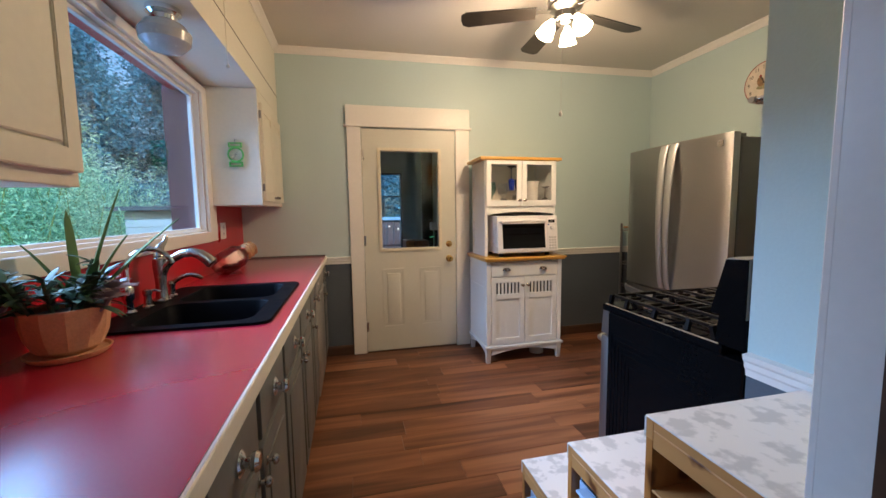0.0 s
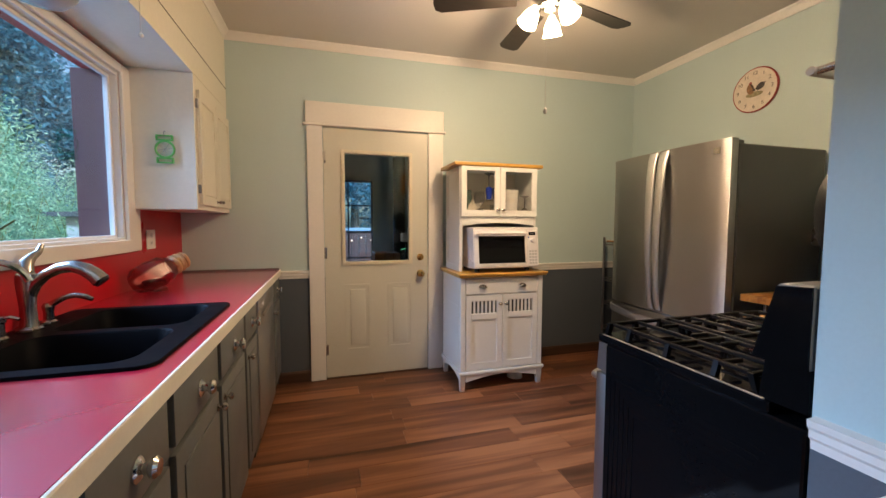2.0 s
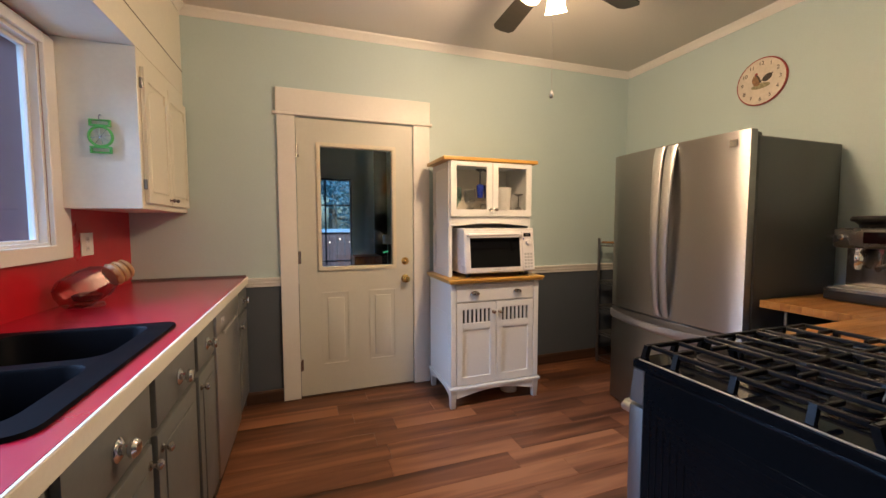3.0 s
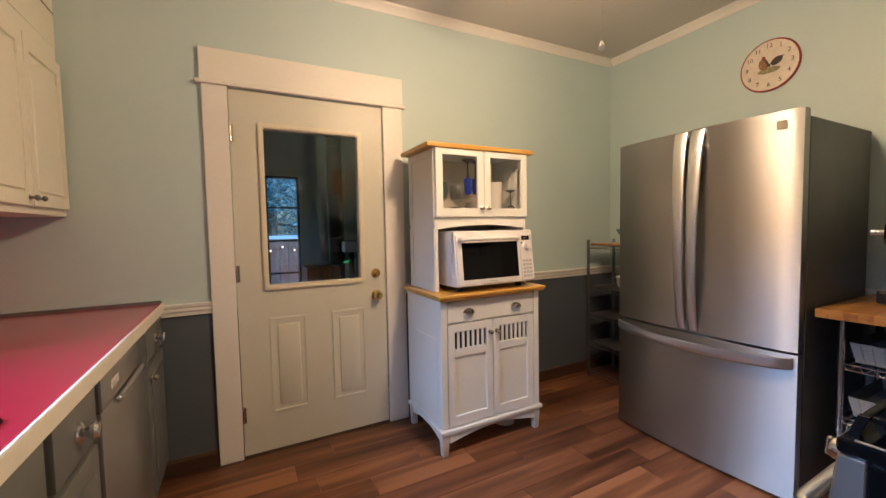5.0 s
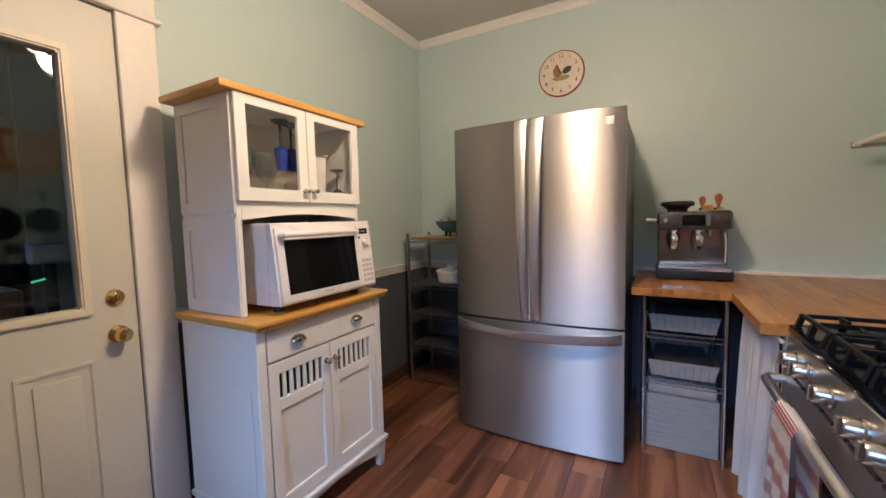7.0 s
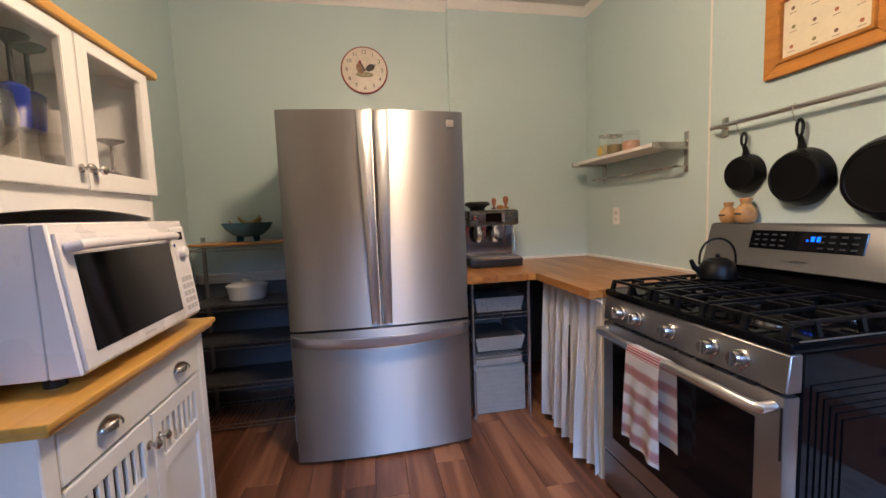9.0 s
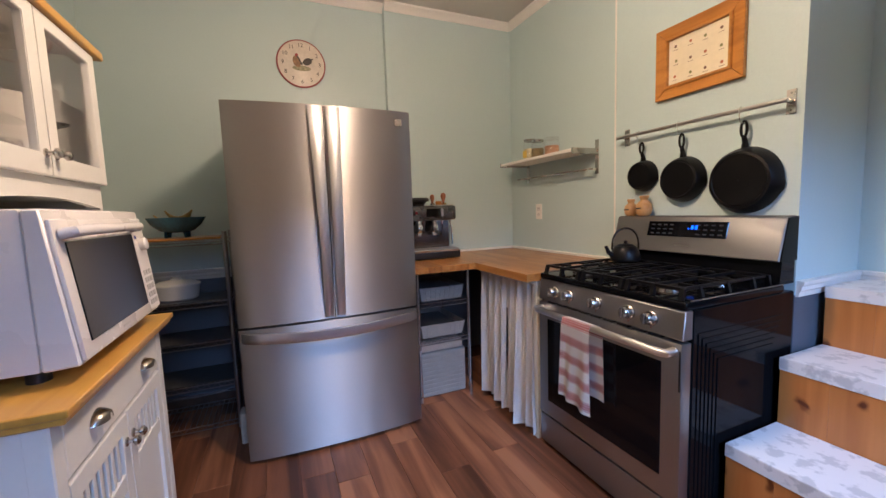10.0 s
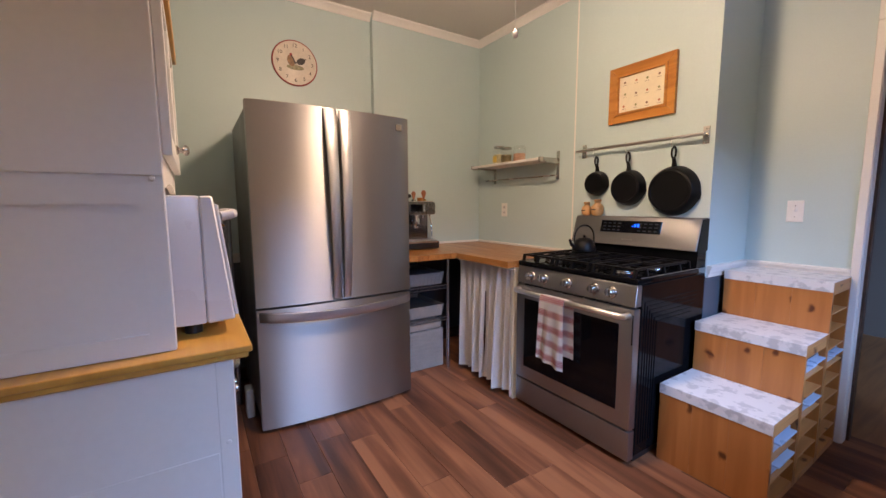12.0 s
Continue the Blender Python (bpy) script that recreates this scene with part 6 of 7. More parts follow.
        for yy in (gy0 + 0.09, gy0 + 0.20, gy1 - 0.20, gy1 - 0.09):
            bar((a + 0.018, yy), ((a + b) / 2 - 0.035, yy), 0.005)
            bar(((a + b) / 2 + 0.035, yy), (b - 0.018, yy), 0.005)
        for xx in (a + 0.014, (a + b) / 2, b - 0.014):
            for yy, sgn in ((gy0 + 0.012, -1), (gy1 - 0.012, 1)):
                own = prism([(yy - 0.007, gz - 0.002), (yy + 0.007, gz - 0.002), (yy + 0.007 + sgn * 0.012, ct + 0.0006), (yy - 0.007 + sgn * 0.012, ct + 0.0006)], xx - 0.008, xx + 0.008, TO_X)
                join(g, own)
        for yy in (gy0 + 0.10, (gy0 + gy1) / 2, gy1 - 0.10):
            for xx, sgn in ((a + 0.02, -1), (b - 0.02, 1)):
                own = prism([(xx - 0.007, gz - 0.002), (xx + 0.007, gz - 0.002), (xx + 0.007 + sgn * 0.010, ct + 0.0006), (xx - 0.007 + sgn * 0.010, ct + 0.0006)], yy - 0.007, yy + 0.007, TO_Y)
                join(g, own)
        part("grate", g, IRON, s, "cast iron grate")
    return s


stove()
# gas line beside the stove
gp_ = thing("gas_pipe", (1.37, 1.508, 0.0), "grey metal gas pipe behind the stove", "pipe")
part("pipe", tube([(1.40, 1.5085, 0.02), (1.40, 1.5085, 0.3), (1.402, 1.5085, 0.75)], 0.003), NICKEL, gp_)


def dish_towel():
    t = thing("dish_towel", (1.76, 2.2, 0.4), "white kitchen towel with red stripes over the oven handle", "towel")
    m = bpy.data.materials.new("red_striped_cotton")
    m.use_nodes = True
    n, l = m.node_tree.nodes, m.node_tree.links
    b = n["Principled BSDF"]
    b.inputs["Roughness"].default_value = 0.9
    uv = n.new("ShaderNodeUVMap")
    uv.uv_map = "cloth"
    sep = n.new("ShaderNodeSeparateXYZ")
    l.new(uv.outputs[0], sep.inputs[0])
    a = n.new("ShaderNodeMath")
    a.operation = "MULTIPLY"
    a.inputs[1].default_value = 9.1
    l.new(sep.outputs[1], a.inputs[0])
    fr = n.new("ShaderNodeMath")
    fr.operation = "FRACT"
    l.new(a.outputs[0], fr.inputs[0])
    r = n.new("ShaderNodeValToRGB")
    r.color_ramp.interpolation = "CONSTANT"
    cols = [(0.0, 0), (0.18, 1), (0.22, 0), (0.26, 1), (0.34, 0), (0.37, 1), (0.46, 0), (0.49, 1), (0.57, 0), (0.61, 1), (0.65, 0)]
    white, red = (0.80, 0.76, 0.71, 1), (0.45, 0.12, 0.11, 1)
    r.color_ramp.elements[0].color = white
    r.color_ramp.elements[1].position, r.color_ramp.elements[1].color = cols[1][0], red
    for p, c in cols[2:]:
        r.color_ramp.elements.new(p).color = red if c else white
    l.new(fr.outputs[0], r.inputs[0])
    l.new(r.outputs[0], b.inputs["Base Color"])
    nz, bp = n.new("ShaderNodeTexNoise"), n.new("ShaderNodeBump")
    nz.inputs["Scale"].default_value = 350
    bp.inputs["Strength"].default_value, bp.inputs["Distance"].default_value = 0.4, 0.002
    l.new(nz.outputs[0], bp.inputs["Height"])
    l.new(bp.outputs[0], b.inputs["Normal"])
    own = bmesh.new()
    lay = own.loops.layers.uv.new("cloth")
    nx, ns = 26, 60
    hy, hz, rr = 2.135 + 0.065, 0.735, 0.0185
    L1, L2 = 0.335, 0.30                      # front and back fall
    total = L1 + math.pi * rr + L2
    grid = []
    for i in range(nx + 1):
        u = i / nx
        col = []
        for j in range(ns + 1):
            d = j / ns * total
            fall = 0.0
            if d < L1:
                fall = (L1 - d) / L1
                y, z = hy + rr + 0.004, hz - (L1 - d)
            elif d < L1 + math.pi * rr:
                a_ = (d - L1) / rr
                y, z = hy + rr * math.cos(a_) , hz + rr * math.sin(a_)
            else:
                fall = (d - L1 - math.pi * rr) / L2
                y, z = hy - rr - 0.002, hz - (d - L1 - math.pi * rr)
            front = d < L1 + 1.5 * rr
            x = 1.850 - (0.165 if front else 0.165) * u - (0.0 if front else 0.03) + 0.01 * fall * math.sin(u * 5)
            y += (0.009 if front else -0.004) * fall * (1 + math.sin(u * 15 + 1.0 + fall)) * (1 if front else 0.6)
            z -= 0.03 * fall * u if front else 0
            col.append(own.verts.new((x, y, z)))
        grid.append(col)
    for i in range(nx):
        for j in range(ns):
            f = own.faces.new((grid[i][j], grid[i + 1][j], grid[i + 1][j + 1], grid[i][j + 1]))
            for lp, (p, q) in zip(f.loops, ((i, j), (i + 1, j), (i + 1, j + 1), (i, j + 1))):
                lp[lay].uv = (p / nx, q / ns)
    bmesh.ops.solidify(own, geom=own.faces[:], thickness=-0.002)
    part("cloth", own, m, t, smooth=80)


dish_towel()

kt = thing("iron_teapot", (1.955, 1.73, 0.948), "small black cast iron teapot on the stove grate", "teapot")
k0 = (1.945, 1.735, 0.9475)
part("pot", lathe([(0.060, 0), (0.071, 0.006), (0.072, 0.022), (0.062, 0.055), (0.050, 0.074), (0.042, 0.078)], k0, 28), IRON, kt)
part("lid", lathe([(0.043, 0.0782), (0.034, 0.085), (0.009, 0.088), (0.007, 0.093), (0.011, 0.099), (0.001, 0.104)], k0, 22), IRON, kt)
KD = Vector((0.36, 0.93, 0))                           # the way the spout points
kc = Vector(k0)
part("spout", tube([kc + KD * 0.062 + Vector((0, 0, 0.03)), kc + KD * 0.086 + Vector((0, 0, 0.046)), kc + KD * 0.100 + Vector((0, 0, 0.078))], 0.01, 10, taper=[0.014, 0.011, 0.008]), IRON, kt)
part("bail_handle", tube(arc(lambda t: kc + KD * 0.068 * math.cos(math.pi * t) + Vector((0, 0, 0.060 + 0.105 * math.sin(math.pi * t) ** 0.7)), 18), 0.0045, 8), IRON, kt)
for sx, hgt, lab in ((2.072, 0.092, "SALT"), (1.99, 0.108, "PEPPER")):
    s = thing("clay_shaker", (sx, 1.545, 1.168), "round tan clay shaker on top of the stove", "shaker", "clay shakers on the stove")
    k = hgt / 0.1
    at = (sx, 1.552, 1.1685)
    part("jar", lathe([(0.024 * k, 0), (0.034 * k, 0.012), (0.038 * k, 0.035 * k), (0.034 * k, 0.058 * k), (0.018 * k, 0.074 * k), (0.017 * k, 0.08 * k), (0.022 * k, 0.09 * k), (0.021 * k, 0.098 * k), (0.001, 0.1 * k)], at, 24), SALT, s)
    part("letter_bar", bx(sx - 0.015, sx + 0.015, 1.552 + 0.0365 * k, 1.552 + 0.040 * k, 1.1685 + 0.033 * k, 1.1685 + 0.041 * k, 0.001), PRINTBLK, s)

# ---- shelf with jars ----
ws = thing("wall_shelf", (2.78, S, 1.56), "white wall shelf on steel brackets with a rail below", "shelf")
part("board", bx(2.405, 3.205, S + 0.012, S + 0.205, 1.562, 1.582, 0.002), WHITE, ws)
for bxx in (2.40, 3.12):
    part("bracket", bx(bxx - 0.014, bxx + 0.014, S + 0.0005, S + 0.006, 1.43, 1.64, 0.001), NICKEL, ws)
    part("bracket_arm", bx(bxx - 0.012, bxx + 0.0045, S + 0.0062, S + 0.2, 1.548, 1.5618, 0.001), NICKEL, ws)
    part("rail_holder", bx(bxx - 0.006, bxx + 0.006, S + 0.0062, S + 0.08, 1.452, 1.462, 0.001), NICKEL, ws)
part("end_cap", bx(2.396, 2.4048, S + 0.010, S + 0.206, 1.556, 1.586, 0.001), NICKEL, ws)
part("end_cap", bx(3.2052, 3.214, S + 0.010, S + 0.206, 1.556, 1.586, 0.001), NICKEL, ws)
part("hanging_rail", rod((2.37, S + 0.07, 1.457), (3.17, S + 0.07, 1.457), 0.006), NICKEL, ws)
for jx, fill, hgt, kd in ((2.95, (0.55, 0.50, 0.30), 0.135, 0), (2.855, (0.22, 0.17, 0.07), 0.115, 1), (2.70, (0.50, 0.28, 0.17), 0.105, 2)):
    j = thing("storage_jar", (jx, S + 0.11, 1.582), "clear glass storage jar of dry goods on the wall shelf", "jar", "jars on the wall shelf")
    r = 0.045 if kd < 2 else 0.05
    at = (jx, S + 0.11, 1.5823)
    part("glass_wall", lathe([(r, 0), (r, hgt - 0.02), (r * 0.9, hgt - 0.01), (r * 0.9, hgt)], at, 24, None, None, False), GLASS, j)
    part("contents", lathe([(r * 0.94, 0.003), (r * 0.94, hgt * 0.6), (r * 0.5, hgt * 0.63), (0.001, hgt * 0.64)], at, 20), mat("dry_goods", fill, 0.8, 0, 0.3, 60, 0.4, 120), j, "dry goods")
    part("lid", lathe([(r * 0.95, hgt), (r * 0.97, hgt + 0.012), (r * 0.9, hgt + 0.016), (0.001, hgt + 0.016)], at, 24), NICKEL if kd < 2 else GLASS, j)
    if kd == 0:
        part("paper_label", bx(jx - 0.02, jx + 0.02, S + 0.11 + r * 0.93, S + 0.11 + r + 0.003, 1.60, 1.65), mat("yellow_label", (0.7, 0.5, 0.08), 0.6), j)

# ---- pan rail and skillets ----
pr = thing("pan_rail", (1.74, S2, 1.6), "brushed steel wall rail for hanging pans", "rail")
RY = S2 + 0.055
part("bar", rod((2.165, RY, 1.6), (1.372, RY, 1.6), 0.009), STEELB, pr)
for bxx in (2.14, 1.385):
    part("wall_plate", bx(bxx - 0.016, bxx + 0.016, S2 + 0.0005, S2 + 0.006, 1.555, 1.645, 0.001), NICKEL, pr)
    part("arm", rod((bxx, S2 + 0.006, 1.6), (bxx, RY - 0.004, 1.6), 0.008), NICKEL, pr)
    for dz in (-0.032, 0.032):
        part("screw", lathe([(0.004, 0), (0.003, 0.002), (0.001, 0.002)], (bxx, S2 + 0.006, 1.6 + dz), 10, FACE_Y), PEWTER, pr)


def skillet(x, z, r, ztop, spouts):
    s = thing("cast_iron_skillet", (x, S2 + 0.03, z), "black cast iron skillet hung by its handle on the rail", "skillet", "cast iron skillets on the pan rail")
    d = 0.042 + 0.09 * r
    y = S2 + 0.004
    prof = [(r * 0.98, 0.0), (r * 1.0, 0.003), (r * 0.94, d * 0.6), (r * 0.84, d), (r * 0.76, d + 0.002), (r * 0.74, d - 0.001), (r * 0.05, d - 0.001), (0.001, d - 0.001), (0.001, d - 0.005), (r * 0.8, d - 0.006), (r * 0.93, 0.002)]
    own = lathe(prof, (0, 0, 0), 40, None, None, False)
    for v in own.verts:
        a = math.atan2(v.co.y, v.co.x)
        for c in (0.25, math.pi - 0.25):
            g = math.exp(-((a - c) / 0.11) ** 2) * max(0, 1 - v.co.z / d)
            v.co.x *= 1 + 0.07 * g
            v.co.y *= 1 + 0.07 * g
    own.transform(Matrix.Translation((x, y, z)) @ FACE_Y)
    part("pan", own, IRON, s)
    zt = ztop
    zb = z + r * 0.93
    h = bmesh.new()
    # tapering handle with a teardrop eye
    tube([(x, y + 0.012, zb - 0.01), (x, y + 0.016, zb + (zt - zb) * 0.25), (x, y + 0.024, zb + (zt - zb) * 0.42)], 0.01, 10, h, [0.017, 0.0105, 0.009])
    eye = [Vector((x + 0.0115 * math.sin(a), y + 0.026, zb + (zt - zb) * 0.70 - (zt - zb) * 0.28 * math.cos(a))) for a in [i * 6.2832 / 20 for i in range(21)]]
    tube(eye, 0.0055, 8, h)
    part("handle", h, IRON, s)
    hk = thing("s_hook", (x, RY, 1.6), "small steel hook on the pan rail", "hook", "hooks on the pan rail")
    part("hook", tube([(x, RY - 0.010, 1.597), (x, RY - 0.008, 1.610), (x, RY, 1.6135), (x, RY + 0.011, 1.609), (x, RY + 0.0125, 1.59), (x, RY + 0.004, zt - 0.004), (x, y + 0.030, zt - 0.016), (x, y + 0.022, zt - 0.012)], 0.0022, 7), CHROME, hk)
    return s


skillet(2.024, 1.38, 0.083, 1.555, 0)
skillet(1.802, 1.343, 0.11, 1.560, 0)
skillet(1.532, 1.315, 0.14, 1.560, 0)

# ---- framed print ----
fp = thing("framed_print", (1.75, S2, 1.9), "orange oak picture frame with a cream spotted print", "picture")
px0, px1, pz0, pz1, fw = 1.548, 1.955, 1.742, 2.078, 0.062
def mitre(pts, name="frame_side"):
    own = bmesh.new()
    back = [own.verts.new((x, S2 + 0.001, z)) for x, z in pts]
    hts = (0.024, 0.024, 0.014, 0.014)
    front = [own.verts.new((x, S2 + h, z)) for (x, z), h in zip(pts, hts)]
    own.faces.new(back), own.faces.new(front[::-1])
    for i in range(4):
        own.faces.new((back[i], back[(i + 1) % 4], front[(i + 1) % 4], front[i]))
    bmesh.ops.bevel(own, geom=own.edges[:], offset=0.002, segments=1, affect="EDGES")
    part(name, own, OAK, fp)
o_, i_ = ((px0, pz0), (px1, pz0), (px1, pz1), (px0, pz1)), ((px0 + fw, pz0 + fw), (px1 - fw, pz0 + fw), (px1 - fw, pz1 - fw), (px0 + fw, pz1 - fw))
for k in range(4):
    mitre([o_[k], o_[(k + 1) % 4], i_[(k + 1) % 4], i_[k]])
part("inner_lip", ring(TO_Y, px0 + fw - 0.014, px1 - fw + 0.014, pz0 + fw - 0.014, pz1 - fw + 0.014, 0.014, S2 + 0.012, S2 + 0.026, 0.003), OAK, fp, "raised inner oak lip")
sheet = part("print", bx(px0 + fw - 0.006, px1 - fw + 0.006, S2 + 0.004, S2 + 0.008, pz0 + fw - 0.006, pz1 - fw + 0.006), PAPER, fp, "cream paper print")
mot = [mat("print_" + nm, c, 0.7) for nm, c in (("rust", (0.45, 0.16, 0.08)), ("olive", (0.25, 0.25, 0.10)), ("umber", (0.20, 0.12, 0.08)))]
rn = random.Random(4)
for r in range(3):
    for c in range(4):
        cx, cz = px0 + fw + 0.035 + c * 0.071 + rn.uniform(-0.004, 0.004), pz0 + fw + 0.035 + r * 0.07 + rn.uniform(-0.004, 0.004)
        own = lathe([(0.007, 0), (0.006, 0.0006), (0.001, 0.0007)], (cx, S2 + 0.0082, cz), 10, FACE_Y)
        part("motif", own, mot[(r + 2 * c) % 3], sheet)
        part("caption_bar", bx(cx - 0.012, cx + 0.012, S2 + 0.0081, S2 + 0.0086, cz - 0.018, cz - 0.016), mot[2], sheet)


# ---- pine step crates ----
def step_crate(y0, y1, z1, bins, label):
    x0, x1 = 0.882, 1.318
    c = thing("pine_step_crate", ((x0 + x1) / 2, (y0 + y1) / 2, 0), label, "crate", "pine step crates")
    t = 0.018
    for i in range(3):                         # boards of the front
        a, b = x0 + (x1 - x0) * i / 3, x0 + (x1 - x0) * (i + 1) / 3
        part("front_board", bx(a + 0.0002, b - 0.0002, y1 - t, y1, 0.001, z1 - 0.046, 0.0005), PINE, c)
    part("back_board", bx(x0, x1, y0, y0 + t, 0.001, z1 - 0.004), PINE, c)
    part("far_side", bx(x1 - t, x1, y0 + t, y1 - t - 0.0002, 0.001, z1 - 0.004), PINE, c)
    part("top_board", bx(x0 + 0.001, x1 - t - 0.0002, y0 + t + 0.0002, y1 - t - 0.0002, z1 - 0.022, z1 - 0.004), PINEX, c)
    part("side_rail", bx(x0, x0 + t, y0 + t + 0.0002, y1 - t - 0.0002, z1 - 0.062, z1 - 0.0222, 0.002), PINEX, c)
    part("bottom_board", bx(x0 + 0.001, x1 - t - 0.0002, y0 + t + 0.0002, y1 - t - 0.0002, 0.001, 0.03), PINEX, c)
    part("front_cap", bx(x0, x1, y1 - t, y1 - 0.0002, z1 - 0.0458, z1 - 0.004), PINEX, c)
    part("vinyl_top", bx(x0 - 0.001, x1 + 0.001, y0, y1 + 0.004, z1 - 0.0038, z1, 0.0015), DAMASK, c, "white damask-print vinyl")
    part("vinyl_front", bx(x0 - 0.001, x1 + 0.001, y1 + 0.0002, y1 + 0.004, z1 - 0.047, z1 - 0.004), DAMASK, c, "white damask-print vinyl")
    n = round((z1 - 0.09) / 0.088)
    zs = [0.032 + (z1 - 0.065 - 0.032) * i / n for i in range(n + 1)]
    for b in zs[1:-1]:
        part("shelf_slat", bx(x0 + 0.002, x1 - t - 0.001, y0 + t + 0.0004, y1 - t - 0.0004, b - 0.006, b, 0.001), PINEX, c)
    for k in bins:                             # plastic bins with a jutting lip
        a, b = zs[k], zs[k + 1] - 0.008
        hgt = b - a
        ya, yc, xa, xc = y0 + t + 0.012, y1 - t - 0.012, x0 + 0.02, x1 - t - 0.02
        d = bmesh.new()
        for q in ((xa, xc, ya, yc, a + 0.001, a + 0.004), (xa, xa + 0.003, ya, yc, a + 0.0042, a + hgt * 0.72), (xc - 0.003, xc, ya, yc, a + 0.0042, a + hgt * 0.9), (xa + 0.0032, xc - 0.0032, ya, ya + 0.003, a + 0.0042, a + hgt * 0.9), (xa + 0.0032, xc - 0.0032, yc - 0.003, yc, a + 0.0042, a + hgt * 0.9)):
            bx(*q, bm=d)
        bx(xa - 0.032, xa - 0.0002, ya + 0.03, yc - 0.03, a + hgt * 0.62, a + hgt * 0.72, 0.002, d)
        part("plastic_bin", d, BINBLUE, c, "pale plastic bin")
    return c


step_crate(1.641, 1.945, 0.385, (1, 2), "low knotty pine step crate with white patterned top")
step_crate(1.346, 1.637, 0.640, (3, 5), "middle-height knotty pine step crate with white patterned top")
step_crate(1.056, 1.342, 0.880, (5,), "tall knotty pine step crate with white patterned top")


# ---- ceiling fan ----
def ceiling_fan():
    FT = ceil_z(FAN.x)
    f = thing("ceiling_fan", (FAN.x, FAN.y, FT), "dark-bladed ceiling fan with lit frosted glass shades", "fan")
    cx, cy = FAN.x, FAN.y
    part("canopy", lathe([(0.07, -0.0005), (0.068, -0.03), (0.03, -0.055)], (cx, cy, FT), 26), PEWTER, f)
    part("downrod", rod((cx, cy, FT - 0.055), (cx, cy, 2.565), 0.013), PEWTER, f)
    part("motor", lathe([(0.035, 2.5655), (0.09, 2.56), (0.105, 2.53), (0.1, 2.49), (0.06, 2.465), (0.055, 2.43), (0.03, 2.41)], (cx, cy, 0), 30), PEWTER, f)
    for k in range(5):
        a = radians(13.5 + 72 * k)
        m = Matrix.Translation((cx, cy, 2.474)) @ Matrix.Rotation(a, 4, "Z") @ Matrix.Rotation(radians(11), 4, "X")
        out = [(0.17, -0.05), (0.58, -0.066), (0.612, -0.045), (0.618, 0), (0.612, 0.045), (0.58, 0.066), (0.17, 0.05)]
        bl = part("blade", prism(out, -0.003, 0.003, m, 0.0012), BLADE, f, "black-brown wooden blade")
        ar = prism([(0.085, -0.014), (0.15, -0.012), (0.19, -0.035), (0.235, -0.03), (0.235, 0.03), (0.19, 0.035), (0.15, 0.012), (0.085, 0.014)], 0.0032, 0.008, m, 0.001)
        part("blade_arm", ar, PEWTER, bl)
    for k in range(3):
        a = radians(52 + 120 * k)
        d = Vector((math.cos(a), math.sin(a), 0))
        base = Vector((cx, cy, 2.425)) + d * 0.045
        tip = base + d * 0.035 + Vector((0, 0, -0.012))
        part("lamp_arm", tube([base, (base + tip) / 2 + Vector((0, 0, 0.006)), tip], 0.011), PEWTER, f)
        q = (d * 0.55 + Vector((0, 0, -1))).normalized()
        m = Matrix.Translation(tip) @ q.to_track_quat("Z", "Y").to_matrix().to_4x4()
        own = lathe([(0.018, -0.005), (0.022, 0.012), (0.036, 0.03), (0.046, 0.055), (0.05, 0.085), (0.058, 0.105), (0.056, 0.105), (0.047, 0.085), (0.042, 0.055), (0.03, 0.032), (0.012, 0.015)], (0, 0, 0), 20, Matrix.Scale(0.92, 4))
        own.transform(m)
        sh = part("glass_shade", own, BULB, f, "lit frosted glass shade")
        sh.visible_shadow = False
    part("chain", rod((1.487, 2.765, 2.46), (1.487, 2.765, 1.875), 0.0008, seg=5), MWHITE, f)
    part("chain_bead", lathe([(0.001, 0), (0.008, 0.004), (0.0105, 0.014), (0.007, 0.024), (0.003, 0.034)], (1.487, 2.765, 1.842), 16), MWHITE, f, "white ceramic bead")
    return f


ceiling_fan()

# ---- porch behind the door ----
PORCHP = mat("grey_green_porch_paint", (0.64, 0.74, 0.72), 0.7, 0, 0.06, 2, 0.1, 90)
PX0, PX1, PY0, PY1 = -1.13, 3.0, N + 0.131, 6.3
slab("porch_floor", DARKWOOD, PX0, PX1, PY0, PY1, -0.08, -0.01, label="dark porch floor")
slab("porch_ceiling", PORCHP, PX0, PX1, PY0, PY1, 2.45, 2.55, label="dim porch ceiling")
wall_with_hole("porch_wall_north", PORCHP, "y", PY1, PY1 + 0.12, PX0, PX1, -0.05, 2.45, [(0.38, 1.01, 0.50, 1.86)], "grey-green porch wall with a muntin window")
slab("porch_wall_east", PORCHP, PX1, PX1 + 0.12, PY0, PY1 + 0.12, -0.05, 2.45, label="grey-green porch wall")
slab("porch_wall_west", EXTRED, PX0 - 0.0, PX0 + 0.12, PY0 + 0.0, PY1, -0.9, 3.4, label="dark red porch side wall")
slab("porch_wall_south", EXTRED, PX0, W - 0.151, N + 0.0, PY0 - 0.001, -0.9, 3.4, label="dark red painted siding beside the window")
pw = thing("window_2", (0.695, PY1, 0.50), "small dark-muntined porch window", "window", kind="structure")
part("window_frame", ring(TO_Y, 0.381, 1.009, 0.501, 1.859, 0.022, PY1 + 0.02, PY1 + 0.07), SLATE, pw)
for zz in (0.83, 1.176, 1.53):
    part("muntin", bx(0.4035, 0.9865, PY1 + 0.03, PY1 + 0.05, zz - 0.009, zz + 0.009), SLATE, pw)
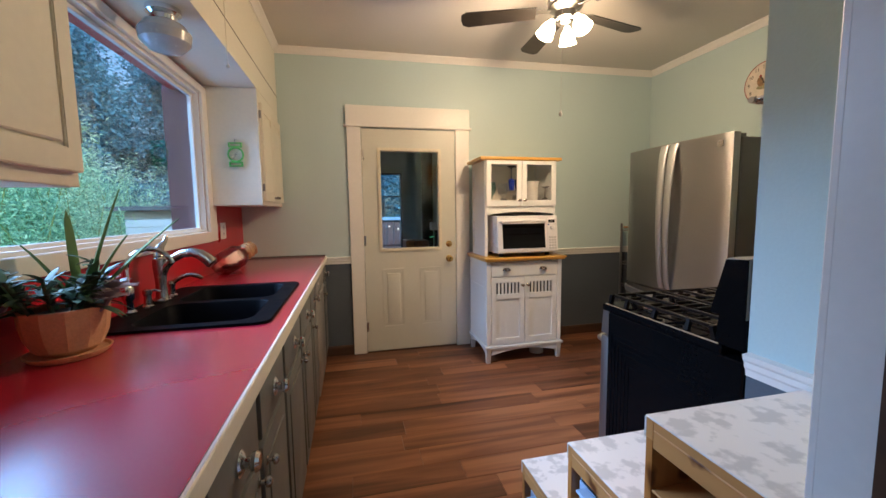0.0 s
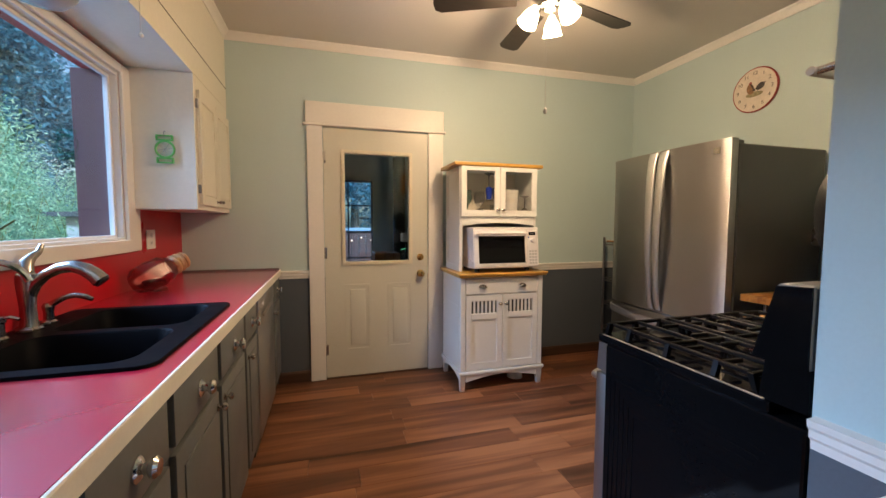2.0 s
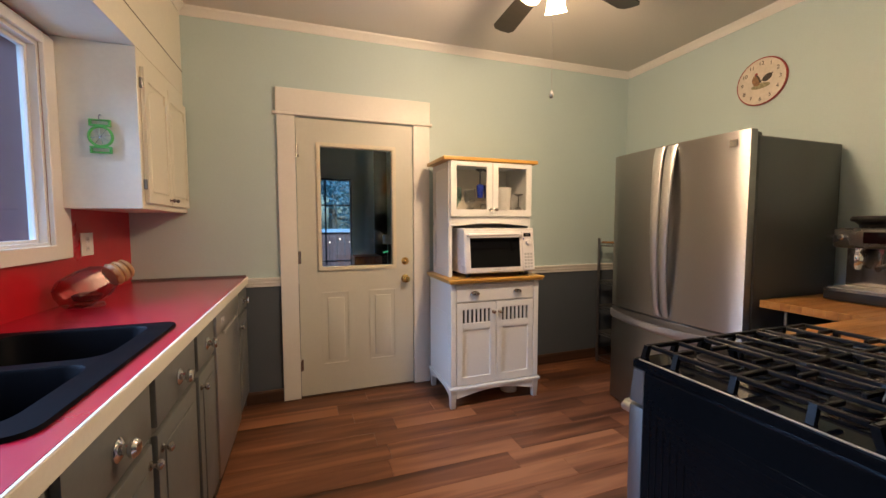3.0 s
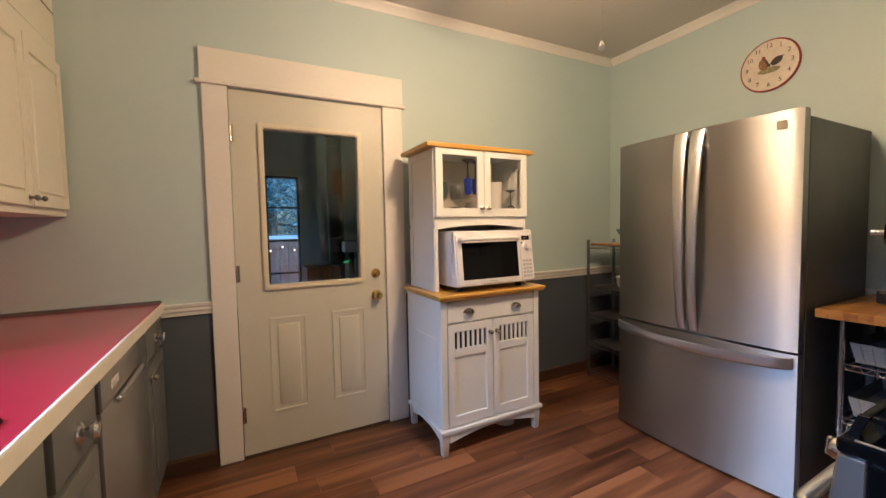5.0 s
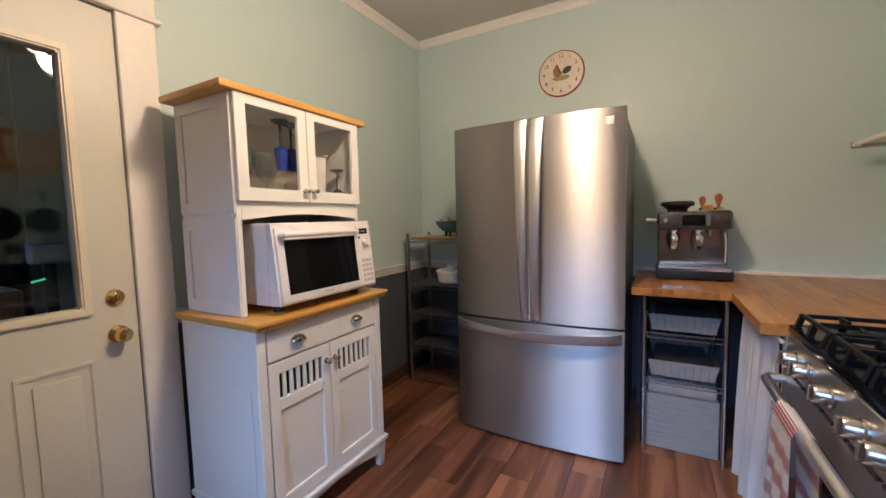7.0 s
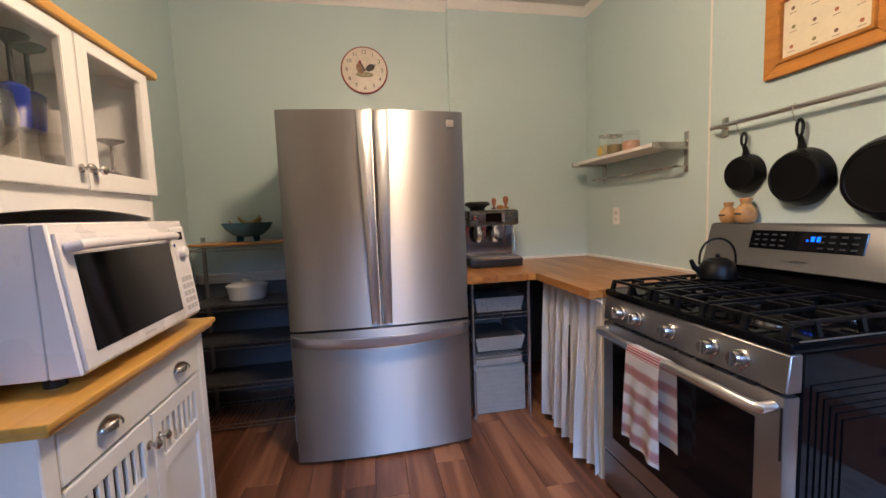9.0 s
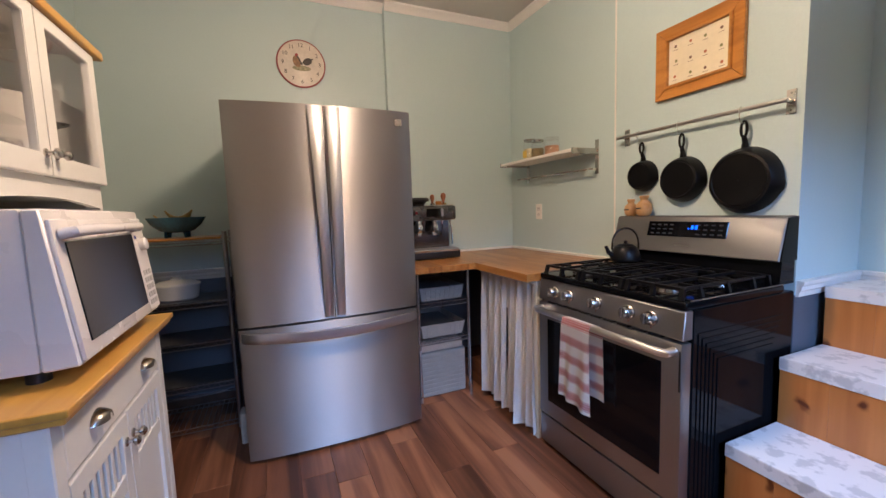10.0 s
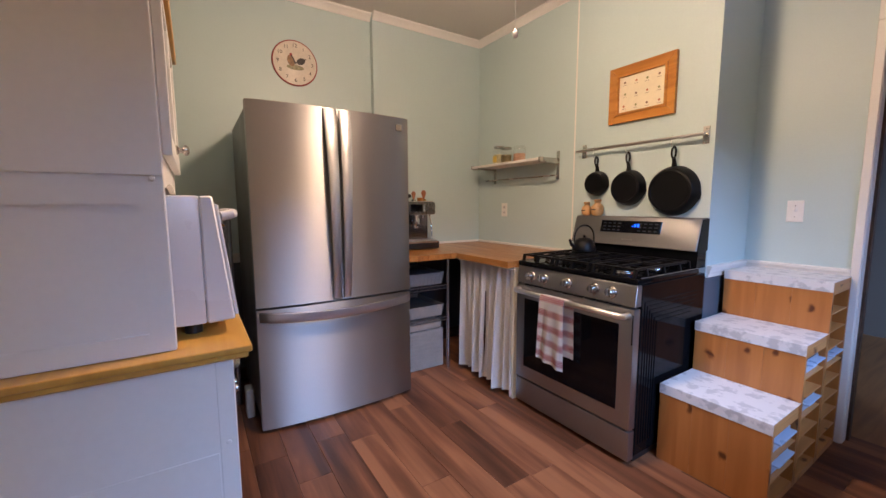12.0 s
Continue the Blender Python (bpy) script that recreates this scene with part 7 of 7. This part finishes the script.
for zz0, zz1 in ((0.5235, 0.8205), (0.8395, 1.1665), (1.1855, 1.5205), (1.5395, 1.8365)):
    part("muntin", bx(0.681, 0.699, PY1 + 0.03, PY1 + 0.05, zz0, zz1), SLATE, pw)
p = part("pane", bx(0.402, 0.988, PY1 + 0.052, PY1 + 0.055, 0.522, 1.838), WINGLASS, pw)
p.visible_shadow = False
sp = thing("stove_pipe", (1.27, 5.75, 0), "black stove pipe standing in the porch", "pipe")
part("pipe", rod((1.27, 5.75, 0), (1.27, 5.75, 2.449), 0.075, seg=20), IRON, sp)
ch = thing("low_chest", (1.06, 5.46, 0), "low brown wooden chest in the porch", "chest")
part("chest_body", bx(0.92, 1.20, 5.30, 5.62, -0.0098, 0.96, 0.006), TEAK, ch)
for a in (0.42, 0.60, 0.78):
    part("chest_drawer", bx(0.935, 1.185, 5.286, 5.2995, a, a + 0.165, 0.003), TEAK, ch)
rt = thing("white_device", (1.23, 5.03, 0.0), "white boxy device on a dark stand with a green light", "device")
part("stand", rod((1.23, 5.03, -0.0098), (1.23, 5.03, 1.099), 0.022), RUBBER, rt, "dark metal stand")
part("case", bx(1.165, 1.295, 4.98, 5.08, 1.10, 1.19, 0.01, None, 2), MWHITE, rt)
part("indicator", rod((1.155, 5.0, 1.02), (1.205, 5.0, 1.03), 0.004, seg=8), GREENLED, rt, "green indicator lights")

# ---- outside ----
GRASS = mat("lawn_and_litter", (0.06, 0.085, 0.03), 0.95, 0, 0.35, 1.2, 0.4, 30)
gd = bmesh.new()
bmesh.ops.create_grid(gd, x_segments=1, y_segments=1, size=400)
bmesh.ops.translate(gd, verts=gd.verts, vec=(0, 0, -0.9))
tagged(part("ground", gd, GRASS), "grass ground outside the house", kind="structure")


def shed():
    s = thing("garden_shed", (-2.4, 10.2, -0.9), "white garden shed with horizontal board siding", "shed")
    SID = mat("white_board_siding", (0.62, 0.64, 0.66), 0.6, 0, 0.06, 3)
    x0, x1, y0, y1 = -3.95, -0.9, 9.3, 11.2
    part("core", bx(x0 + 0.05, x1 - 0.05, y0 + 0.05, y1 - 0.05, -0.9, 1.40), SID, s)
    for i in range(15):
        z = -0.9 + i * 0.153
        part("siding_board", bx(x0 + 0.02, x1 - 0.02, y0 + 0.02, y0 + 0.049, z, z + 0.147, 0.004), SID, s)
    part("roof", prism([(y0 - 0.2, 1.405), (y1 + 0.2, 1.405), (y1 + 0.2, 1.47), ((y0 + y1) / 2, 1.52), (y0 - 0.2, 1.475)], x0 - 0.2, x1 + 0.2, TO_X), mat("grey_roof_felt", (0.10, 0.11, 0.12), 0.9, 0, 0.2, 4), s, "low dark felt roof")
    part("shed_door", bx(-3.1, -2.4, y0 - 0.01, y0 + 0.019, -0.9, 1.0), SID, s)
    return s


shed()
BARK = mat("grey_brown_bark", (0.10, 0.075, 0.055), 0.9, 0, 0.3, 8, 0.6, 40)
CONIF = leafy("blue_green_conifer", (0.022, 0.095, 0.125), (0.14, 0.34, 0.42), 0.5, 0.3)
BAMB = leafy("bright_bamboo_leaf", (0.18, 0.40, 0.26), (0.76, 0.97, 0.64), 0.5, 0.5)
MAPLE = leafy("mid_green_leaf", (0.05, 0.11, 0.03), (0.16, 0.26, 0.08), 0.5, 0.35)


def leaf_cloud(rnd, count, place, size, ratio):
    """Many flat pointed leaves as one mesh; place(): centre of a leaf."""
    g = np.random.default_rng(rnd.randrange(10 ** 6))
    c = np.array([place() for i in range(count)])
    d = g.normal(0, 1, (count, 3)) * (1, 1, 0.7) - (0, 0, 0.3)
    d /= np.linalg.norm(d, axis=1, keepdims=True) + 1e-6
    s = np.cross(d, g.normal(0, 1, (count, 3)))
    s /= np.linalg.norm(s, axis=1, keepdims=True) + 1e-6
    L = size * g.uniform(0.6, 1.4, (count, 1))
    v = np.stack((c, c + d * L * 0.5 + s * L * ratio, c + d * L, c + d * L * 0.5 - s * L * ratio), 1).reshape(-1, 3)
    me = bpy.data.meshes.new("leaves")
    me.from_pydata(v.tolist(), [], [(4 * i, 4 * i + 1, 4 * i + 2, 4 * i + 3) for i in range(count)])
    return me


def tree(name, x, y, hgt, rad, count, material, size, ratio, seed, label, low=0.15, conifer=False):
    rnd = random.Random(seed)
    t = thing(name, (x, y, -0.9), label, "tree", "trees behind the house")
    z0 = -0.9
    trunk = tube([(x, y, z0), (x + 0.05, y, z0 + hgt * 0.4), (x, y + 0.1, z0 + hgt * 0.95)], 0.1, 8, None, [0.18, 0.12, 0.03])
    part("trunk", trunk, BARK, t)
    limbs = bmesh.new()
    ends = []
    for k in range(26):
        h = rnd.uniform(low, 0.95)
        a = rnd.uniform(0, 6.28)
        reach = rad * ((1 - h) ** 0.7 * 1.1 + 0.12 if conifer else math.sin(math.pi * min(1, max(0.1, h))) ** 0.6) * rnd.uniform(0.6, 1.05)
        b = Vector((x, y, z0 + h * hgt))
        e = b + Vector((math.cos(a) * reach, math.sin(a) * reach, reach * (-0.15 if conifer else 0.35)))
        tube([b, (b + e) / 2 + Vector((0, 0, 0.1)), e], 0.03, 5, limbs, [0.045, 0.03, 0.01])
        ends.append((b, e))
    part("limbs", limbs, BARK, t)

    def place():
        b, e = rnd.choice(ends)
        p = b.lerp(e, rnd.uniform(0.25, 1.05))
        s = rad * 0.13
        return (p.x + rnd.gauss(0, s), p.y + rnd.gauss(0, s), p.z + rnd.gauss(0, s * 0.9))

    me = leaf_cloud(rnd, count, place, size, ratio)
    me.transform(Matrix.Translation(-Vector(t.location)))
    me.materials.append(material)
    crown = new("crown", me)
    crown.parent = t
    return t


for k, (tx, ty, th) in enumerate(((-8.6, 15.5, 8.2), (-12.6, 15.0, 8.5), (-5.6, 18.0, 9.6), (-10.6, 19.5, 9.8), (-15.5, 18.0, 10), (-7.4, 21.5, 11), (-16.5, 12.5, 8))):
    tree("conifer", tx, ty, th, 3.4, 34000, CONIF, 0.19, 0.16, 11 + k, "tall dark blue-green conifer with drooping limbs", 0.08, True)
# unseen row to the west, added to keep low sky light off the hutch
for k, (tx, ty) in enumerate(((-12.5, 4.6), (-11.5, -0.5), (-11.0, -5.5), (-9.5, -10.0))):
    tree("conifer", tx, ty, 9, 3.4, 9000, CONIF, 0.45, 0.2, 51 + k, "tall dark blue-green conifer with drooping limbs", 0.08, True)
tree("broadleaf_tree", -9.2, 11.6, 6.0, 2.4, 13000, MAPLE, 0.19, 0.28, 25, "leafy mid-green broadleaf tree", 0.2)


def bamboo(x, y, hgt, spread, canes, count, seed):
    rnd = random.Random(seed)
    t = thing("bamboo_clump", (x, y, -0.9), "dense bright green bamboo clump of arching canes", "bamboo", "bamboo hedge")
    tips = []
    cn = bmesh.new()
    for k in range(canes):
        a, r = rnd.uniform(0, 6.28), spread * math.sqrt(rnd.random())
        b = Vector((x + r * math.cos(a), y + r * math.sin(a), -0.9))
        h = hgt * rnd.uniform(0.65, 1.05)
        lean = Vector((rnd.gauss(0, 0.5), rnd.gauss(0, 0.5), 0))
        pts = [b, b + Vector((0, 0, h * 0.5)) + lean * 0.3, b + Vector((0, 0, h)) + lean * 1.2]
        tube(pts, 0.015, 5, cn, [0.018, 0.014, 0.004])
        tips.append(pts)
    part("canes", cn, mat("yellow_green_cane", (0.22, 0.25, 0.07), 0.4, 0, 0.2, 6), t)

    def place():
        a, b, c = rnd.choice(tips)
        u = rnd.uniform(0.12, 1.03)
        p = a.lerp(b, u * 2) if u < 0.5 else b.lerp(c, u * 2 - 1)
        return (p.x + rnd.gauss(0, 0.15), p.y + rnd.gauss(0, 0.15), p.z + rnd.gauss(0, 0.14))

    me = leaf_cloud(rnd, count, place, 0.075, 0.13)
    me.transform(Matrix.Translation(-Vector(t.location)))
    me.materials.append(BAMB)
    ob = new("leaves", me)
    ob.parent = t
    return t


for i, (bxx, by, hh) in enumerate(((-4.95, 8.6, 3.5), (-6.0, 8.8, 3.9), (-7.1, 9.0, 4.2), (-5.9, 10.3, 4.6), (-7.4, 10.7, 4.7), (-5.9, 12.4, 3.6), (-7.3, 12.2, 4.6), (-8.6, 9.6, 4.6))):
    bamboo(bxx, by, hh, 0.75, 26, 26000, 30 + i)


# fence with a light chain, seen through the porch window
fn = thing("garden_fence", (0.9, 9.4, -0.9), "red-brown board fence with a pale cap behind the porch", "fence")
FEN = mat("red_brown_fence_stain", (0.16, 0.065, 0.05), 0.8, 0, 0.25, 5, 0.2, 40, stretch=(4, 4, 0.5))
for i in range(22):
    part("board", bx(-0.6 + i * 0.15, -0.46 + i * 0.15, 9.40, 9.425, -0.9, 1.13, 0.003), FEN, fn)
part("cap_rail", bx(-0.62, 2.72, 9.34, 9.48, 1.131, 1.20, 0.006), mat("pale_blue_grey_paint", (0.36, 0.42, 0.50), 0.6), fn, "pale painted cap rail")
lc = thing("light_chain", (0.9, 9.38, 0.98), "warm white light chain along the garden fence", "light chain")
part("cable", tube([(-0.5 + 0.1 * i, 9.375, 0.98 + 0.03 * math.cos(i * 1.57)) for i in range(31)], 0.004, 5), RUBBER, lc)
WARM = glow("warm_fairy_bulb", (1.0, 0.40, 0.12), 2.2)
for i in range(16):
    part("bulb", lathe([(0.004, 0.02), (0.016, 0.008), (0.018, -0.008), (0.001, -0.024)], (-0.5 + 0.2 * i, 9.372, 0.965 + 0.03 * math.cos(i * 3.14)), 8), WARM, lc)
tree("conifer", 1.2, 13.5, 7.5, 2.6, 26000, CONIF, 0.13, 0.16, 77, "tall dark blue-green conifer with drooping limbs", 0.05, True)

# ---- floor planks ----
rnd = random.Random(21)
shared = {}
py, row = SW - 0.139, 0
PW = 0.152
while py < N:
    pw_ = min(PW, N - py)
    px = -0.10 - rnd.uniform(0, 0.5)
    while px < E:
        ln = rnd.choice((0.55, 0.75, 0.95, 1.2))
        a, b = max(px, -0.10), min(px + ln, E)
        if b - a > 0.02:
            key = (round(b - a, 3), round(pw_, 3))
            if key not in shared:
                own = bx(-(b - a) / 2 + 0.0006, (b - a) / 2 - 0.0006, -pw_ / 2 + 0.0006, pw_ / 2 - 0.0006, -0.0115, 0.0, 0.0012)
                me = bpy.data.meshes.new("plank")
                own.to_mesh(me)
                own.free()
                me.materials.append(FLOORW)
                shared[key] = me
            ob = new("plank", shared[key])
            ob.location = ((a + b) / 2, py + pw_ / 2, 0)
            ob.parent = floor
        px += ln
    py += PW
    row += 1
